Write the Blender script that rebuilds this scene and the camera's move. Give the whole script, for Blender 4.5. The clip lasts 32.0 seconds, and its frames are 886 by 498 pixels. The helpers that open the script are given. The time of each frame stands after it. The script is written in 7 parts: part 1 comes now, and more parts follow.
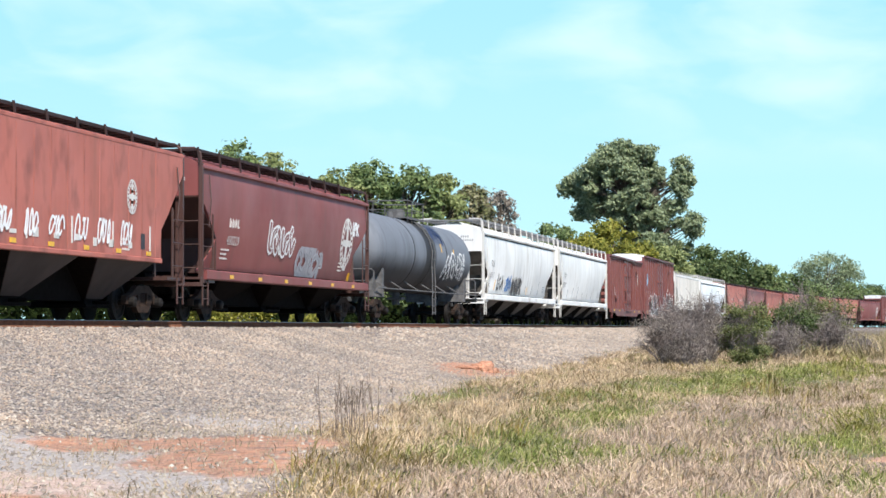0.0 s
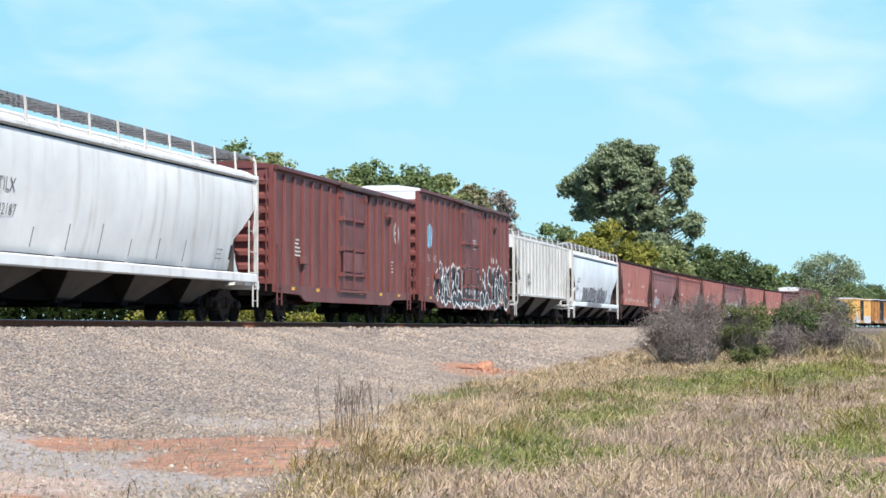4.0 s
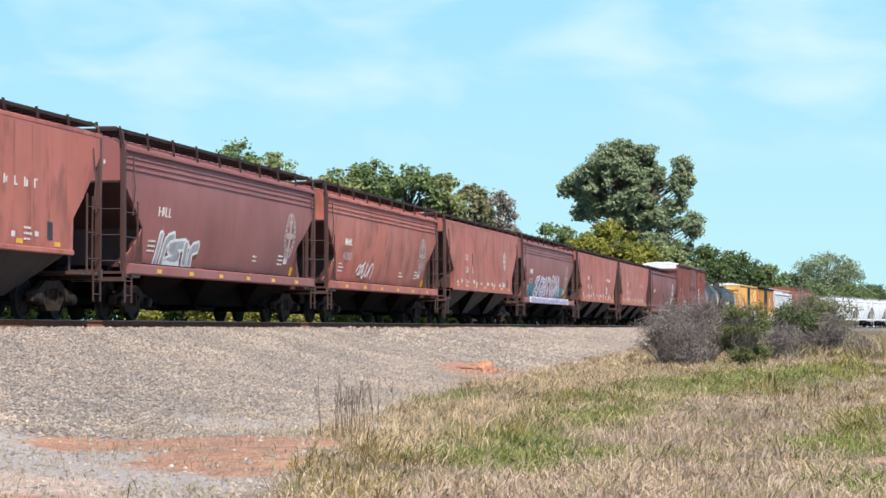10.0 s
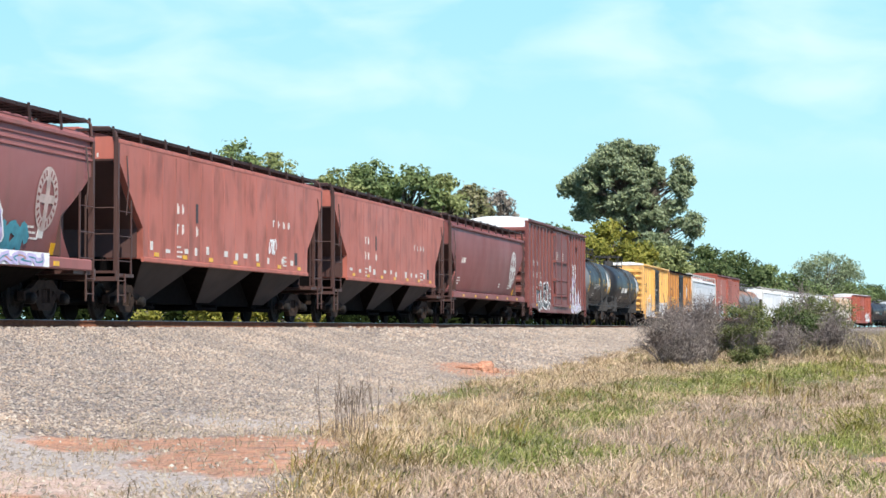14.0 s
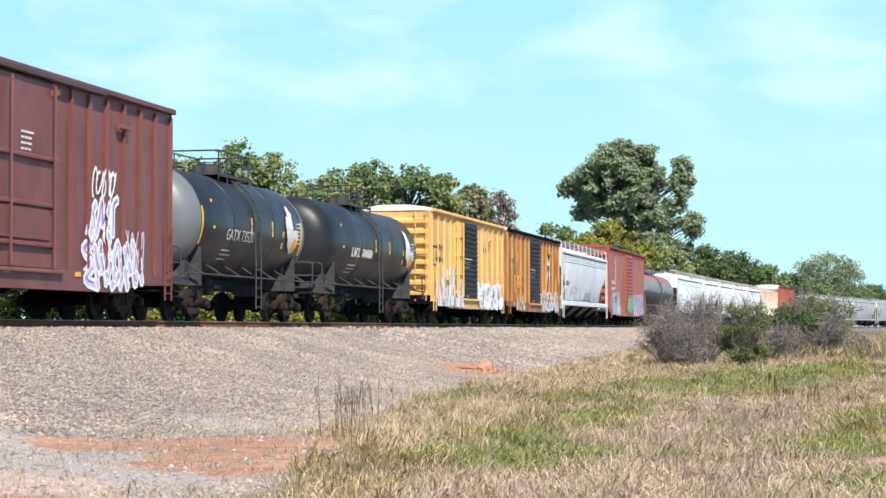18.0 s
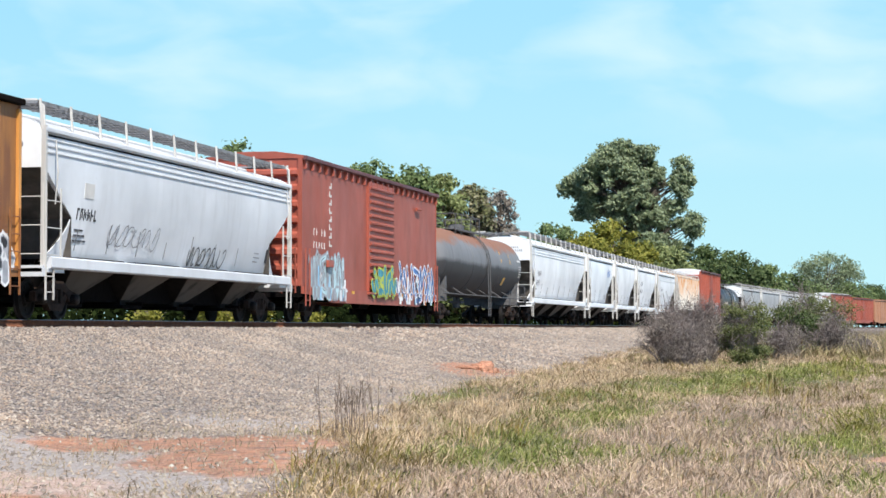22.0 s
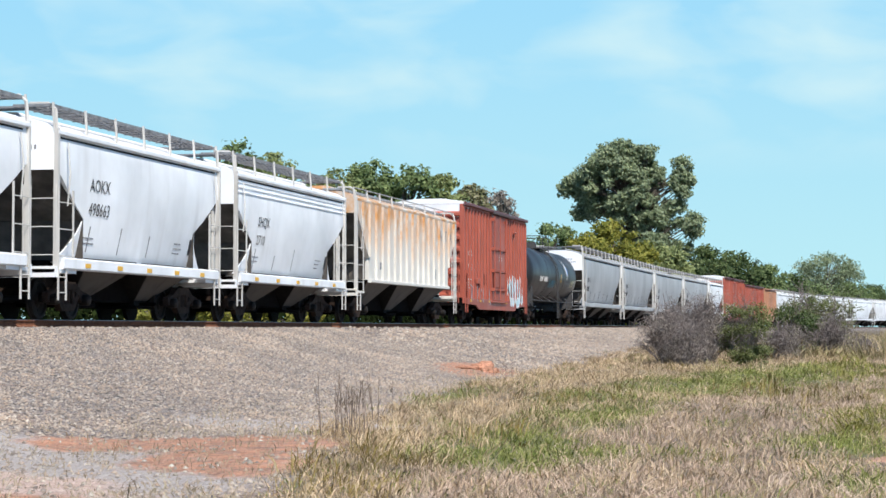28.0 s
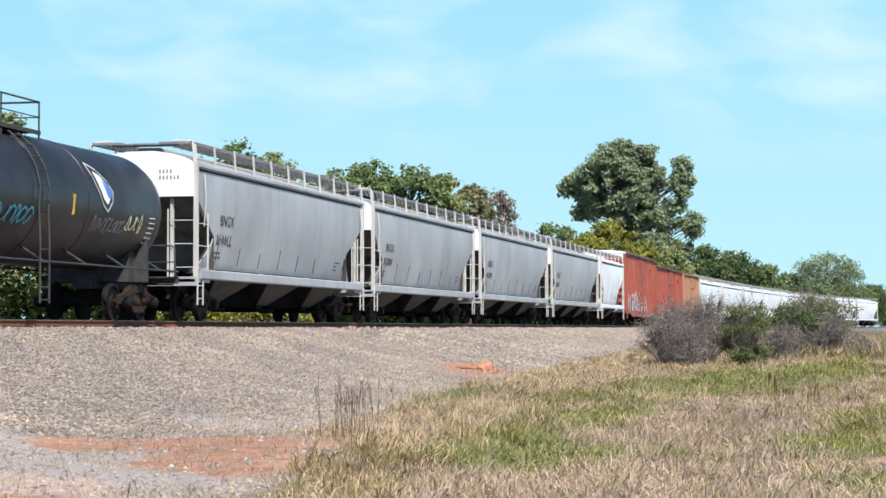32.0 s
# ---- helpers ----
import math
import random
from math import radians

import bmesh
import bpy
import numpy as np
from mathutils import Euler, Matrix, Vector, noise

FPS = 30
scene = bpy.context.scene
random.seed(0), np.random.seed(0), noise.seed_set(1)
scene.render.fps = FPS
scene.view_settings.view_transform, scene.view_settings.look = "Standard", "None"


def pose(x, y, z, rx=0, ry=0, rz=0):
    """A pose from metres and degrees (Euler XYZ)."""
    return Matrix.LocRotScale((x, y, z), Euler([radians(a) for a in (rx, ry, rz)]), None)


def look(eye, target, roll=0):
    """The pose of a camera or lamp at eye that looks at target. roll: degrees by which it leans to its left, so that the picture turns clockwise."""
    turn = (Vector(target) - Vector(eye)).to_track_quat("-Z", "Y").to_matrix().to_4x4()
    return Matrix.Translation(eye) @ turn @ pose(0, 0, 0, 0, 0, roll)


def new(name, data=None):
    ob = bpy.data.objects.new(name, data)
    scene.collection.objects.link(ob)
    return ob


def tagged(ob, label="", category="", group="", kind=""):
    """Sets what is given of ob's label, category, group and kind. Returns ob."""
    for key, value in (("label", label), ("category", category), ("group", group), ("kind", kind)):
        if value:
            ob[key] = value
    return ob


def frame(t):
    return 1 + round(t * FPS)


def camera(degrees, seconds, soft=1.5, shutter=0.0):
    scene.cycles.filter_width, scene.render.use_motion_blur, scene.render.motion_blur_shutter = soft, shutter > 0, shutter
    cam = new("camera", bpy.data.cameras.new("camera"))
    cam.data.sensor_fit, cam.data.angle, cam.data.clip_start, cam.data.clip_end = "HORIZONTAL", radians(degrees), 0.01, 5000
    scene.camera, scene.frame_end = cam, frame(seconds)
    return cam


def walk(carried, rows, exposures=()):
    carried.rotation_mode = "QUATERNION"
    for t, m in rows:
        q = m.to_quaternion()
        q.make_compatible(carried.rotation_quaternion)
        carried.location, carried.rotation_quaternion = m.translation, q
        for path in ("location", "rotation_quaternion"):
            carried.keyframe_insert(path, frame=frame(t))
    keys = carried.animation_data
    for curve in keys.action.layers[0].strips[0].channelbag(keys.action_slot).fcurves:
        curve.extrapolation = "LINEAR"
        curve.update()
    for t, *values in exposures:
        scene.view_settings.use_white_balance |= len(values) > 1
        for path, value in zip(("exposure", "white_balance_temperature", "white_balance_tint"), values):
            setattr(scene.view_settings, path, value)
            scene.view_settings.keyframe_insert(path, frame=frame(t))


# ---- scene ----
# A freight train runs past a fixed camera beside an embankment. x across the track, y along it, z up.
RAIL = 2.0          # rail head
EYE = (19.15, 0.0, 1.81)
TURN, TILT = 12.51, 2.27
cam = camera(25.0, 32.0, soft=1.55)
walk(cam, [(0.0, pose(*EYE, 90 + TILT, 0, TURN)), (32.0, pose(*EYE, 90 + TILT, 0, TURN))],
     exposures=[(0.0, 0.58, 6500, 10), (2.0, 0.58, 6550, 10), (3.0, 0.42, 6400, 10), (6.0, 0.44, 6300, 10), (8.5, 0.34, 6200, 10), (10.0, 0.42, 6500, 10), (13.0, 0.48, 6350, 10), (14.0, 0.57, 6550, 10), (15.0, 0.58, 6500, 10), (17.0, 0.60, 6450, 10), (20.0, 0.58, 6450, 10),
                (21.0, 0.38, 6400, 10), (22.0, 0.41, 6450, 10), (23.0, 0.45, 6550, 10), (25.0, 0.42, 6300, 10), (28.0, 0.30, 6330, 10), (30.0, 0.29, 6280, 10), (31.0, 0.26, 6380, 10), (32.0, 0.42, 6450, 10)])

# ---- light ----
SUN_EL, SUN_AZ = radians(50), radians(143)      # azimuth clockwise from +y
world = bpy.data.worlds.new("sky")
scene.world = world
world.use_nodes = True
wn = world.node_tree
wn.nodes.clear()
sky = wn.nodes.new("ShaderNodeTexSky")
sky.sky_type, sky.sun_disc = "NISHITA", False
sky.sun_elevation, sky.sun_rotation = SUN_EL, SUN_AZ
sky.air_density, sky.dust_density, sky.ozone_density, sky.altitude = 1.0, 0.0, 2.5, 2500
bg = wn.nodes.new("ShaderNodeBackground")
bg.inputs["Strength"].default_value = 0.119
wo = wn.nodes.new("ShaderNodeOutputWorld")
cool = wn.nodes.new("ShaderNodeMix")
cool.data_type, cool.blend_type = "RGBA", "MULTIPLY"
cool.inputs[0].default_value, cool.inputs[7].default_value = 1.0, (0.83, 1.02, 1.05, 1)
wn.links.new(sky.outputs[0], cool.inputs[6])
wn.links.new(cool.outputs[2], bg.inputs[0])
wn.links.new(bg.outputs[0], wo.inputs[0])
sun_data = bpy.data.lights.new("sun", "SUN")
sun_data.energy, sun_data.angle, sun_data.color = 5.0, radians(0.53), (1.0, 0.95, 0.87)
sun = new("sun", sun_data)
to_sun = Vector((math.sin(SUN_AZ) * math.cos(SUN_EL), math.cos(SUN_AZ) * math.cos(SUN_EL), math.sin(SUN_EL)))
sun.matrix_world = look(to_sun * 50, (0, 0, 0))


# ---- materials ----
def mat_base(name, rough=0.6, metal=0.0):
    m = bpy.data.materials.new(name)
    m.use_nodes = True
    b = m.node_tree.nodes["Principled BSDF"]
    b.inputs["Roughness"].default_value, b.inputs["Metallic"].default_value = rough, metal
    return m, m.node_tree, b


def node(nt, kind, **sets):
    n = nt.nodes.new(kind)
    for k, v in sets.items():
        n.inputs[k].default_value = v
    return n


def mix(nt, fac, a, b):
    """Mix of two colours; each input is a socket, a colour or a number."""
    n = nt.nodes.new("ShaderNodeMix")
    n.data_type = "RGBA"
    for sock, v in ((n.inputs[0], fac), (n.inputs[6], a), (n.inputs[7], b)):
        if isinstance(v, bpy.types.NodeSocket):
            nt.links.new(v, sock)
        else:
            sock.default_value = (*v, 1) if isinstance(v, tuple) else v
    return n.outputs[2]


def ramp(nt, src, lo, hi):
    n = nt.nodes.new("ShaderNodeMapRange")
    n.inputs[1].default_value, n.inputs[2].default_value = lo, hi
    n.clamp = True
    nt.links.new(src, n.inputs[0])
    return n.outputs[0]


def times(nt, a, b):
    n = nt.nodes.new("ShaderNodeMath")
    n.operation = "MULTIPLY"
    for sock, v in ((n.inputs[0], a), (n.inputs[1], b)):
        if isinstance(v, bpy.types.NodeSocket):
            nt.links.new(v, sock)
        else:
            sock.default_value = v
    return n.outputs[0]


def coords(nt, scale=(1, 1, 1), shift=True, kind="Object"):
    tc = nt.nodes.new("ShaderNodeTexCoord")
    mp = nt.nodes.new("ShaderNodeMapping")
    mp.inputs["Scale"].default_value = scale
    nt.links.new(tc.outputs[kind], mp.inputs["Vector"])
    if shift:
        oi = nt.nodes.new("ShaderNodeObjectInfo")
        sc = nt.nodes.new("ShaderNodeVectorMath")
        sc.operation = "SCALE"
        sc.inputs[0].default_value = (31.0, 47.0, 19.0)
        nt.links.new(oi.outputs["Random"], sc.inputs["Scale"])
        nt.links.new(sc.outputs[0], mp.inputs["Location"])
    return mp.outputs[0]


def noise_tex(nt, vec, scale, detail=4.0, rough=0.55):
    n = node(nt, "ShaderNodeTexNoise", Scale=scale, Detail=detail, Roughness=rough)
    nt.links.new(vec, n.inputs["Vector"])
    return n.outputs["Fac"]


def bump(nt, b, height, strength, dist):
    n = node(nt, "ShaderNodeBump", Strength=strength, Distance=dist)
    nt.links.new(height, n.inputs["Height"])
    nt.links.new(n.outputs[0], b.inputs["Normal"])


PAINTS = {}


def paint(name, col, rust=0.2, streak=0.3, rough=0.5, dirt=(0.10, 0.075, 0.055), rust_col=(0.22, 0.085, 0.035), shine=0.5, smudge=0.0):
    """Weathered car paint: faded blotches, a few run-down streaks, smudges between the frames, rust specks."""
    if name in PAINTS:
        return PAINTS[name]
    m, nt, b = mat_base(name, rough)
    b.inputs["Specular IOR Level"].default_value = shine
    broad = noise_tex(nt, coords(nt), 0.45, 4)
    where = noise_tex(nt, coords(nt, (1, 0.7, 0.5)), 0.9, 3)
    run = noise_tex(nt, coords(nt, (1.5, 1.5, 0.09)), 1.5, 4, 0.5)
    speck = noise_tex(nt, coords(nt), 7.0, 6, 0.65)
    fade = tuple(min(1, c * 1.16 + 0.015) for c in col)
    c = mix(nt, ramp(nt, broad, 0.32, 0.72), tuple(x * 0.90 for x in col), fade)
    if smudge:
        spot = noise_tex(nt, coords(nt, (1, 1.0, 0.55)), 1.7, 3, 0.5)
        c = mix(nt, times(nt, ramp(nt, spot, 0.50, 0.70), smudge), c, tuple(x * 0.55 for x in col))
    c = mix(nt, times(nt, times(nt, ramp(nt, run, 0.50, 0.72), ramp(nt, where, 0.36, 0.62)), streak), c, dirt)
    c = mix(nt, times(nt, ramp(nt, speck, 0.64, 0.76), rust), c, rust_col)
    nt.links.new(c, b.inputs["Base Color"])
    r = ramp(nt, where, 0.2, 0.9)
    mr = nt.nodes.new("ShaderNodeMapRange")
    mr.inputs[3].default_value, mr.inputs[4].default_value = rough - 0.08, rough + 0.2
    nt.links.new(r, mr.inputs[0])
    nt.links.new(mr.outputs[0], b.inputs["Roughness"])
    bump(nt, b, broad, 0.25, 0.05)
    PAINTS[name] = m
    return m


def rusty(name, col, rust_col, lo, hi, rough=0.6, top=None):
    """Pale paint with long rust runs from above; top is the eave height where they start."""
    m, nt, b = mat_base(name, rough)
    run = noise_tex(nt, coords(nt, (1, 0.75, 0.16)), 1.5, 7, 0.62)
    blot = noise_tex(nt, coords(nt), 1.3, 6, 0.6)
    c = mix(nt, ramp(nt, blot, 0.35, 0.7), tuple(x * 0.85 for x in col), col)
    fac = ramp(nt, run, lo, hi)
    if top is not None:
        tc = nt.nodes.new("ShaderNodeTexCoord")
        sp = nt.nodes.new("ShaderNodeSeparateXYZ")
        nt.links.new(tc.outputs["Object"], sp.inputs[0])
        wob = nt.nodes.new("ShaderNodeMath")
        wob.operation = "MULTIPLY_ADD"
        wob.inputs[1].default_value = 3.2
        nt.links.new(run, wob.inputs[0])
        nt.links.new(sp.outputs[2], wob.inputs[2])
        fac = times(nt, ramp(nt, wob.outputs[0], top - 0.5, top + 1.3), ramp(nt, blot, 0.34, 0.60))
    c = mix(nt, fac, c, rust_col)
    nt.links.new(c, b.inputs["Base Color"])
    bump(nt, b, blot, 0.2, 0.04)
    return m


def plain(name, col, rough=0.6, metal=0.0, vary=0.25, scale=6.0, bumpy=0.2, shine=0.5):
    m, nt, b = mat_base(name, rough, metal)
    b.inputs["Specular IOR Level"].default_value = shine
    n = noise_tex(nt, coords(nt), scale, 6, 0.6)
    c = mix(nt, ramp(nt, n, 0.3, 0.7), tuple(x * (1 - vary) for x in col), tuple(min(1, x * (1 + vary)) for x in col))
    nt.links.new(c, b.inputs["Base Color"])
    if bumpy:
        bump(nt, b, n, bumpy, 0.02)
    return m


BROWN = paint("mineral_brown_paint", (0.160, 0.046, 0.041), 0.25, 0.45, smudge=0.45)
MAROON = paint("maroon_paint", (0.205, 0.054, 0.050), 0.15, 0.35)
PLUM = paint("plum_brown_paint", (0.265, 0.090, 0.084), 0.15, 0.35)
OXIDE = paint("oxide_red_paint", (0.405, 0.118, 0.084), 0.2, 0.3, smudge=0.85)
FITTING = paint("dark_brown_fitting_paint", (0.062, 0.026, 0.021), 0.2, 0.3)
# posts lighter than the panels: painted sunlit edges, and less dirt
BROWNPOST = paint("brown_post_paint", (0.180, 0.053, 0.044), 0.15, 0.3)
EAVEBROWN = paint("dark_maroon_eave_paint", (0.115, 0.034, 0.036), 0.3, 0.3)
# same lift for brick posts: sunlight on their edges plus cleaner paint
BRICKPOST = paint("brick_post_paint", (0.36, 0.084, 0.050), 0.15, 0.2)
BRICK = paint("brick_red_paint", (0.335, 0.078, 0.047), 0.2, 0.3, smudge=0.35)
WHITE = paint("white_paint", (0.79, 0.80, 0.815), 0.22, 0.20, 0.42, (0.30, 0.27, 0.23), (0.30, 0.22, 0.15))
GRIMY = paint("white_grimy_paint", (0.75, 0.745, 0.73), 0.4, 0.6, 0.45, (0.36, 0.31, 0.25), (0.32, 0.24, 0.16))
WEATHERED = paint("weathered_white_paint", (0.54, 0.52, 0.49), 0.5, 0.5, 0.5, (0.25, 0.21, 0.17), (0.20, 0.13, 0.08))
PALE = paint("pale_grey_paint", (0.80, 0.83, 0.87), 0.15, 0.18, 0.4, (0.25, 0.24, 0.23), (0.25, 0.2, 0.16))
LIGHTGREY = paint("light_grey_paint", (0.62, 0.635, 0.66), 0.2, 0.3, 0.45, (0.30, 0.29, 0.275), (0.28, 0.25, 0.22))
GREY = paint("mid_grey_paint", (0.37, 0.375, 0.385), 0.2, 0.4, 0.45, (0.17, 0.16, 0.155), (0.2, 0.16, 0.13))
RIBGREY = paint("dusty_grey_paint", (0.52, 0.512, 0.492), 0.5, 1.0, 0.55, (0.17, 0.155, 0.135), (0.22, 0.17, 0.13), smudge=0.10)
YELLOW = paint("yellow_paint", (0.74, 0.43, 0.115), 0.3, 0.45, 0.5, (0.28, 0.15, 0.06), (0.25, 0.12, 0.05))
FADEDYELLOW = paint("faded_yellow_panel_paint", (0.66, 0.385, 0.130), 0.4, 0.55, 0.55, (0.34, 0.21, 0.11), (0.25, 0.14, 0.08))
ORANGE = paint("rusty_orange_paint", (0.56, 0.25, 0.055), 0.5, 0.9, 0.5, (0.20, 0.075, 0.028), (0.2, 0.08, 0.03))
OCHRE = rusty("rusted_yellow_paint", (0.50, 0.225, 0.055), (0.20, 0.078, 0.030), 0.34, 0.56)
RUSTWHITE = rusty("rust_streaked_white_paint", (0.72, 0.69, 0.63), (0.54, 0.27, 0.10), 0.44, 0.66, 0.6, 4.2)
TANKBLACK = paint("tank_black_paint", (0.014, 0.014, 0.016), 0.3, 0.4, 0.36, (0.045, 0.042, 0.04), (0.05, 0.045, 0.04), 0.32)


def spilled(name, col, stain, reach, top=None, flank=2.55, edge=0.16):
    """Tank paint with a dark spill run down round the dome and a belly that is darker below a fairly even line."""
    m, nt, b = mat_base(name, 0.62)
    b.inputs["Specular IOR Level"].default_value = 0.25
    broad = noise_tex(nt, coords(nt), 0.6, 4)
    run = noise_tex(nt, coords(nt, (1.2, 1.8, 0.12)), 1.5, 4, 0.5)
    c = mix(nt, ramp(nt, broad, 0.3, 0.7), tuple(x * 0.9 for x in col), tuple(x * 1.1 for x in col))
    c = mix(nt, times(nt, ramp(nt, run, 0.54, 0.72), 0.30), c, stain)
    tc = nt.nodes.new("ShaderNodeTexCoord")
    sp = nt.nodes.new("ShaderNodeSeparateXYZ")
    nt.links.new(tc.outputs["Object"], sp.inputs[0])

    def wobbled(src, sock, k):
        n = nt.nodes.new("ShaderNodeMath")
        n.operation = "MULTIPLY_ADD"
        n.inputs[1].default_value = k
        nt.links.new(src, n.inputs[0])
        nt.links.new(sock, n.inputs[2])
        return n.outputs[0]
    ab = nt.nodes.new("ShaderNodeMath")
    ab.operation = "ABSOLUTE"
    nt.links.new(sp.outputs[1], ab.inputs[0])
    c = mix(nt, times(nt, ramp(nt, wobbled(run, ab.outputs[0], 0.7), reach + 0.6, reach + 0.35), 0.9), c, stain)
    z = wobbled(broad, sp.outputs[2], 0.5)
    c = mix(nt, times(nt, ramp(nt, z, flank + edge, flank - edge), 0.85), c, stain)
    if top is not None:
        patch = noise_tex(nt, coords(nt, (1, 0.5, 1)), 1.1, 5, 0.6)
        c = mix(nt, times(nt, ramp(nt, wobbled(patch, sp.outputs[2], 1.3), 4.05, 4.30), 0.9), c, top)
    nt.links.new(c, b.inputs["Base Color"])
    bump(nt, b, broad, 0.2, 0.05)
    return m


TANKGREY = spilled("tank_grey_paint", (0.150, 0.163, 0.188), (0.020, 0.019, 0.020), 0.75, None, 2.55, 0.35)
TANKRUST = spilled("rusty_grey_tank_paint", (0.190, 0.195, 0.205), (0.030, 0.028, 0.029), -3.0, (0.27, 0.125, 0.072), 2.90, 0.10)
# dust and the sun's sheen on a black tank head in one grey
TANKHEAD = paint("dusty_tank_head_paint", (0.13, 0.135, 0.14), 0.3, 0.4, 0.4, (0.06, 0.058, 0.055), (0.05, 0.045, 0.04))
TAN = paint("tan_paint", (0.42, 0.21, 0.12), 0.3, 0.35)
BLACKDOOR = paint("black_door_paint", (0.012, 0.014, 0.018), 0.2, 0.25, 0.5, (0.03, 0.028, 0.027), (0.04, 0.03, 0.027), 0.2)
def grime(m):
    """Sooty version of a car paint for what hangs below the floor, its shade mixed in."""
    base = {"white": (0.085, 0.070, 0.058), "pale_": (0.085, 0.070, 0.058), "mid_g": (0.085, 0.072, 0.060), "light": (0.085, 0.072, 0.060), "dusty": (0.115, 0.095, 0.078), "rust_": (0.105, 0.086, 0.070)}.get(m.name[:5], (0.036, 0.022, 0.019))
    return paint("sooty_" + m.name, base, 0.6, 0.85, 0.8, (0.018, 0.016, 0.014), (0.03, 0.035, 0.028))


# underframe kept near black, with the shade below the cars in the colour
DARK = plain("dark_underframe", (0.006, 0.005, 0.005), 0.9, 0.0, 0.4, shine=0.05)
TRUCKMAT = plain("cast_steel_truck", (0.036, 0.0235, 0.018), 0.85, 0.0, 0.45, shine=0.15)
WHEELMAT = plain("wheel_steel", (0.014, 0.012, 0.011), 0.7, 0.1, 0.3, shine=0.2)
GRATE = plain("walkway_grating", (0.24, 0.24, 0.245), 0.6, 0.2, 0.3)
PALEGRATE = plain("galvanised_walkway_grating", (0.36, 0.37, 0.38), 0.5, 0.2, 0.2)
TANKRAIL = plain("dull_black_steel", (0.050, 0.048, 0.048), 0.7, 0.0, 0.35, shine=0.3)
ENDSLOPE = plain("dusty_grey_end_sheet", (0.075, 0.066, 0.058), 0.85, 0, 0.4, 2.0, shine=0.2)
RAILGREY = plain("weathered_grey_steel", (0.105, 0.103, 0.105), 0.7, 0.0, 0.35, shine=0.3)
# near black, painted as shade on bay faces and under eaves
PAINTEDSHADE = plain("sooty_slope_sheet", (0.012, 0.010, 0.009), 0.85, 0, 0.4, shine=0.2)
# soot and the deep shade below brown cars in one colour
SOOTSHADE = plain("sooty_brown_steel", (0.007, 0.005, 0.0045), 0.9, 0, 0.4, shine=0.05)
BROWNGRATE = plain("brown_walkway_grating", (0.030, 0.014, 0.013), 0.7, 0.1, 0.3)
FADEDMARK = plain("faded_emblem_paint", (0.42, 0.33, 0.30), 0.6, 0, 0.25, 4, 0)
MARKW = plain("white_marking", (0.60, 0.58, 0.55), 0.6, 0, 0.12, 4, 0)
MARKK = plain("black_marking", (0.03, 0.03, 0.035), 0.6, 0, 0.2, 4, 0)
MARKG = plain("grey_marking", (0.22, 0.22, 0.23), 0.6, 0, 0.3, 4, 0)
MARKY = plain("yellow_reflector", (0.70, 0.38, 0.02), 0.4, 0, 0.15, 4, 0)
NAVY = plain("navy_paint", (0.025, 0.04, 0.11), 0.5, 0, 0.3, 3, 0)
MARKB = plain("blue_marking", (0.09, 0.22, 0.52), 0.6, 0, 0.3, 3, 0)
AERO_PINK = plain("pink_spray_paint", (0.66, 0.52, 0.60), 0.55, 0, 0.2, 3, 0)
AERO_ICE = plain("ice_blue_spray_paint", (0.50, 0.68, 0.72), 0.55, 0, 0.2, 3, 0)
AERO_CREAM = plain("cream_spray_paint", (0.74, 0.70, 0.42), 0.55, 0, 0.2, 3, 0)
SMOKE = plain("smoke_grey_spray_paint", (0.33, 0.33, 0.36), 0.55, 0, 0.25, 3, 0)
AERO_WHITE = plain("white_spray_paint", (0.78, 0.78, 0.78), 0.55, 0, 0.12, 3, 0)
AERO_BLACK = plain("black_spray_paint", (0.022, 0.024, 0.03), 0.5, 0, 0.3, 3, 0)
AERO_GREY = plain("silver_spray_paint", (0.36, 0.37, 0.40), 0.5, 0, 0.3, 3, 0)
AERO_TEAL = plain("teal_spray_paint", (0.05, 0.26, 0.33), 0.55, 0, 0.3, 3, 0)
AERO_LILAC = plain("lilac_spray_paint", (0.52, 0.45, 0.68), 0.55, 0, 0.25, 3, 0)
AERO_ORANGE = plain("orange_spray_paint", (0.62, 0.22, 0.06), 0.55, 0, 0.25, 3, 0)
AERO_BLUE = plain("blue_spray_paint", (0.30, 0.55, 0.75), 0.55, 0, 0.3, 3, 0)
AERO_LIME = plain("lime_spray_paint", (0.42, 0.48, 0.06), 0.55, 0, 0.3, 3, 0)
RAILMAT = plain("rusty_rail", (0.190, 0.078, 0.042), 0.9, 0.0, 0.3, shine=0.2)
HEADMAT = plain("polished_rail_head", (0.30, 0.27, 0.25), 0.3, 0.9, 0.2)
TIEMAT = plain("creosoted_wood", (0.075, 0.055, 0.042), 0.85, 0, 0.35)
BARK = plain("bark", (0.10, 0.08, 0.062), 0.9, 0, 0.35)


# ---- the line of the track ----
def bend(s):
    """Curvature of the line at s metres along it."""
    return 0.0 if s < 138 else (1 / 1650 if s < 275 else (1 / 620 if s < 560 else 0.0))


STEP = 2.0
LINE = [(0.0, -700.0, 0.0)]
for i in range(int(1900 / STEP)):
    lx, ly, lh = LINE[-1]
    h2 = lh + bend(-700 + i * STEP) * STEP
    LINE.append((lx + math.sin((lh + h2) / 2) * STEP, ly + math.cos((lh + h2) / 2) * STEP, h2))


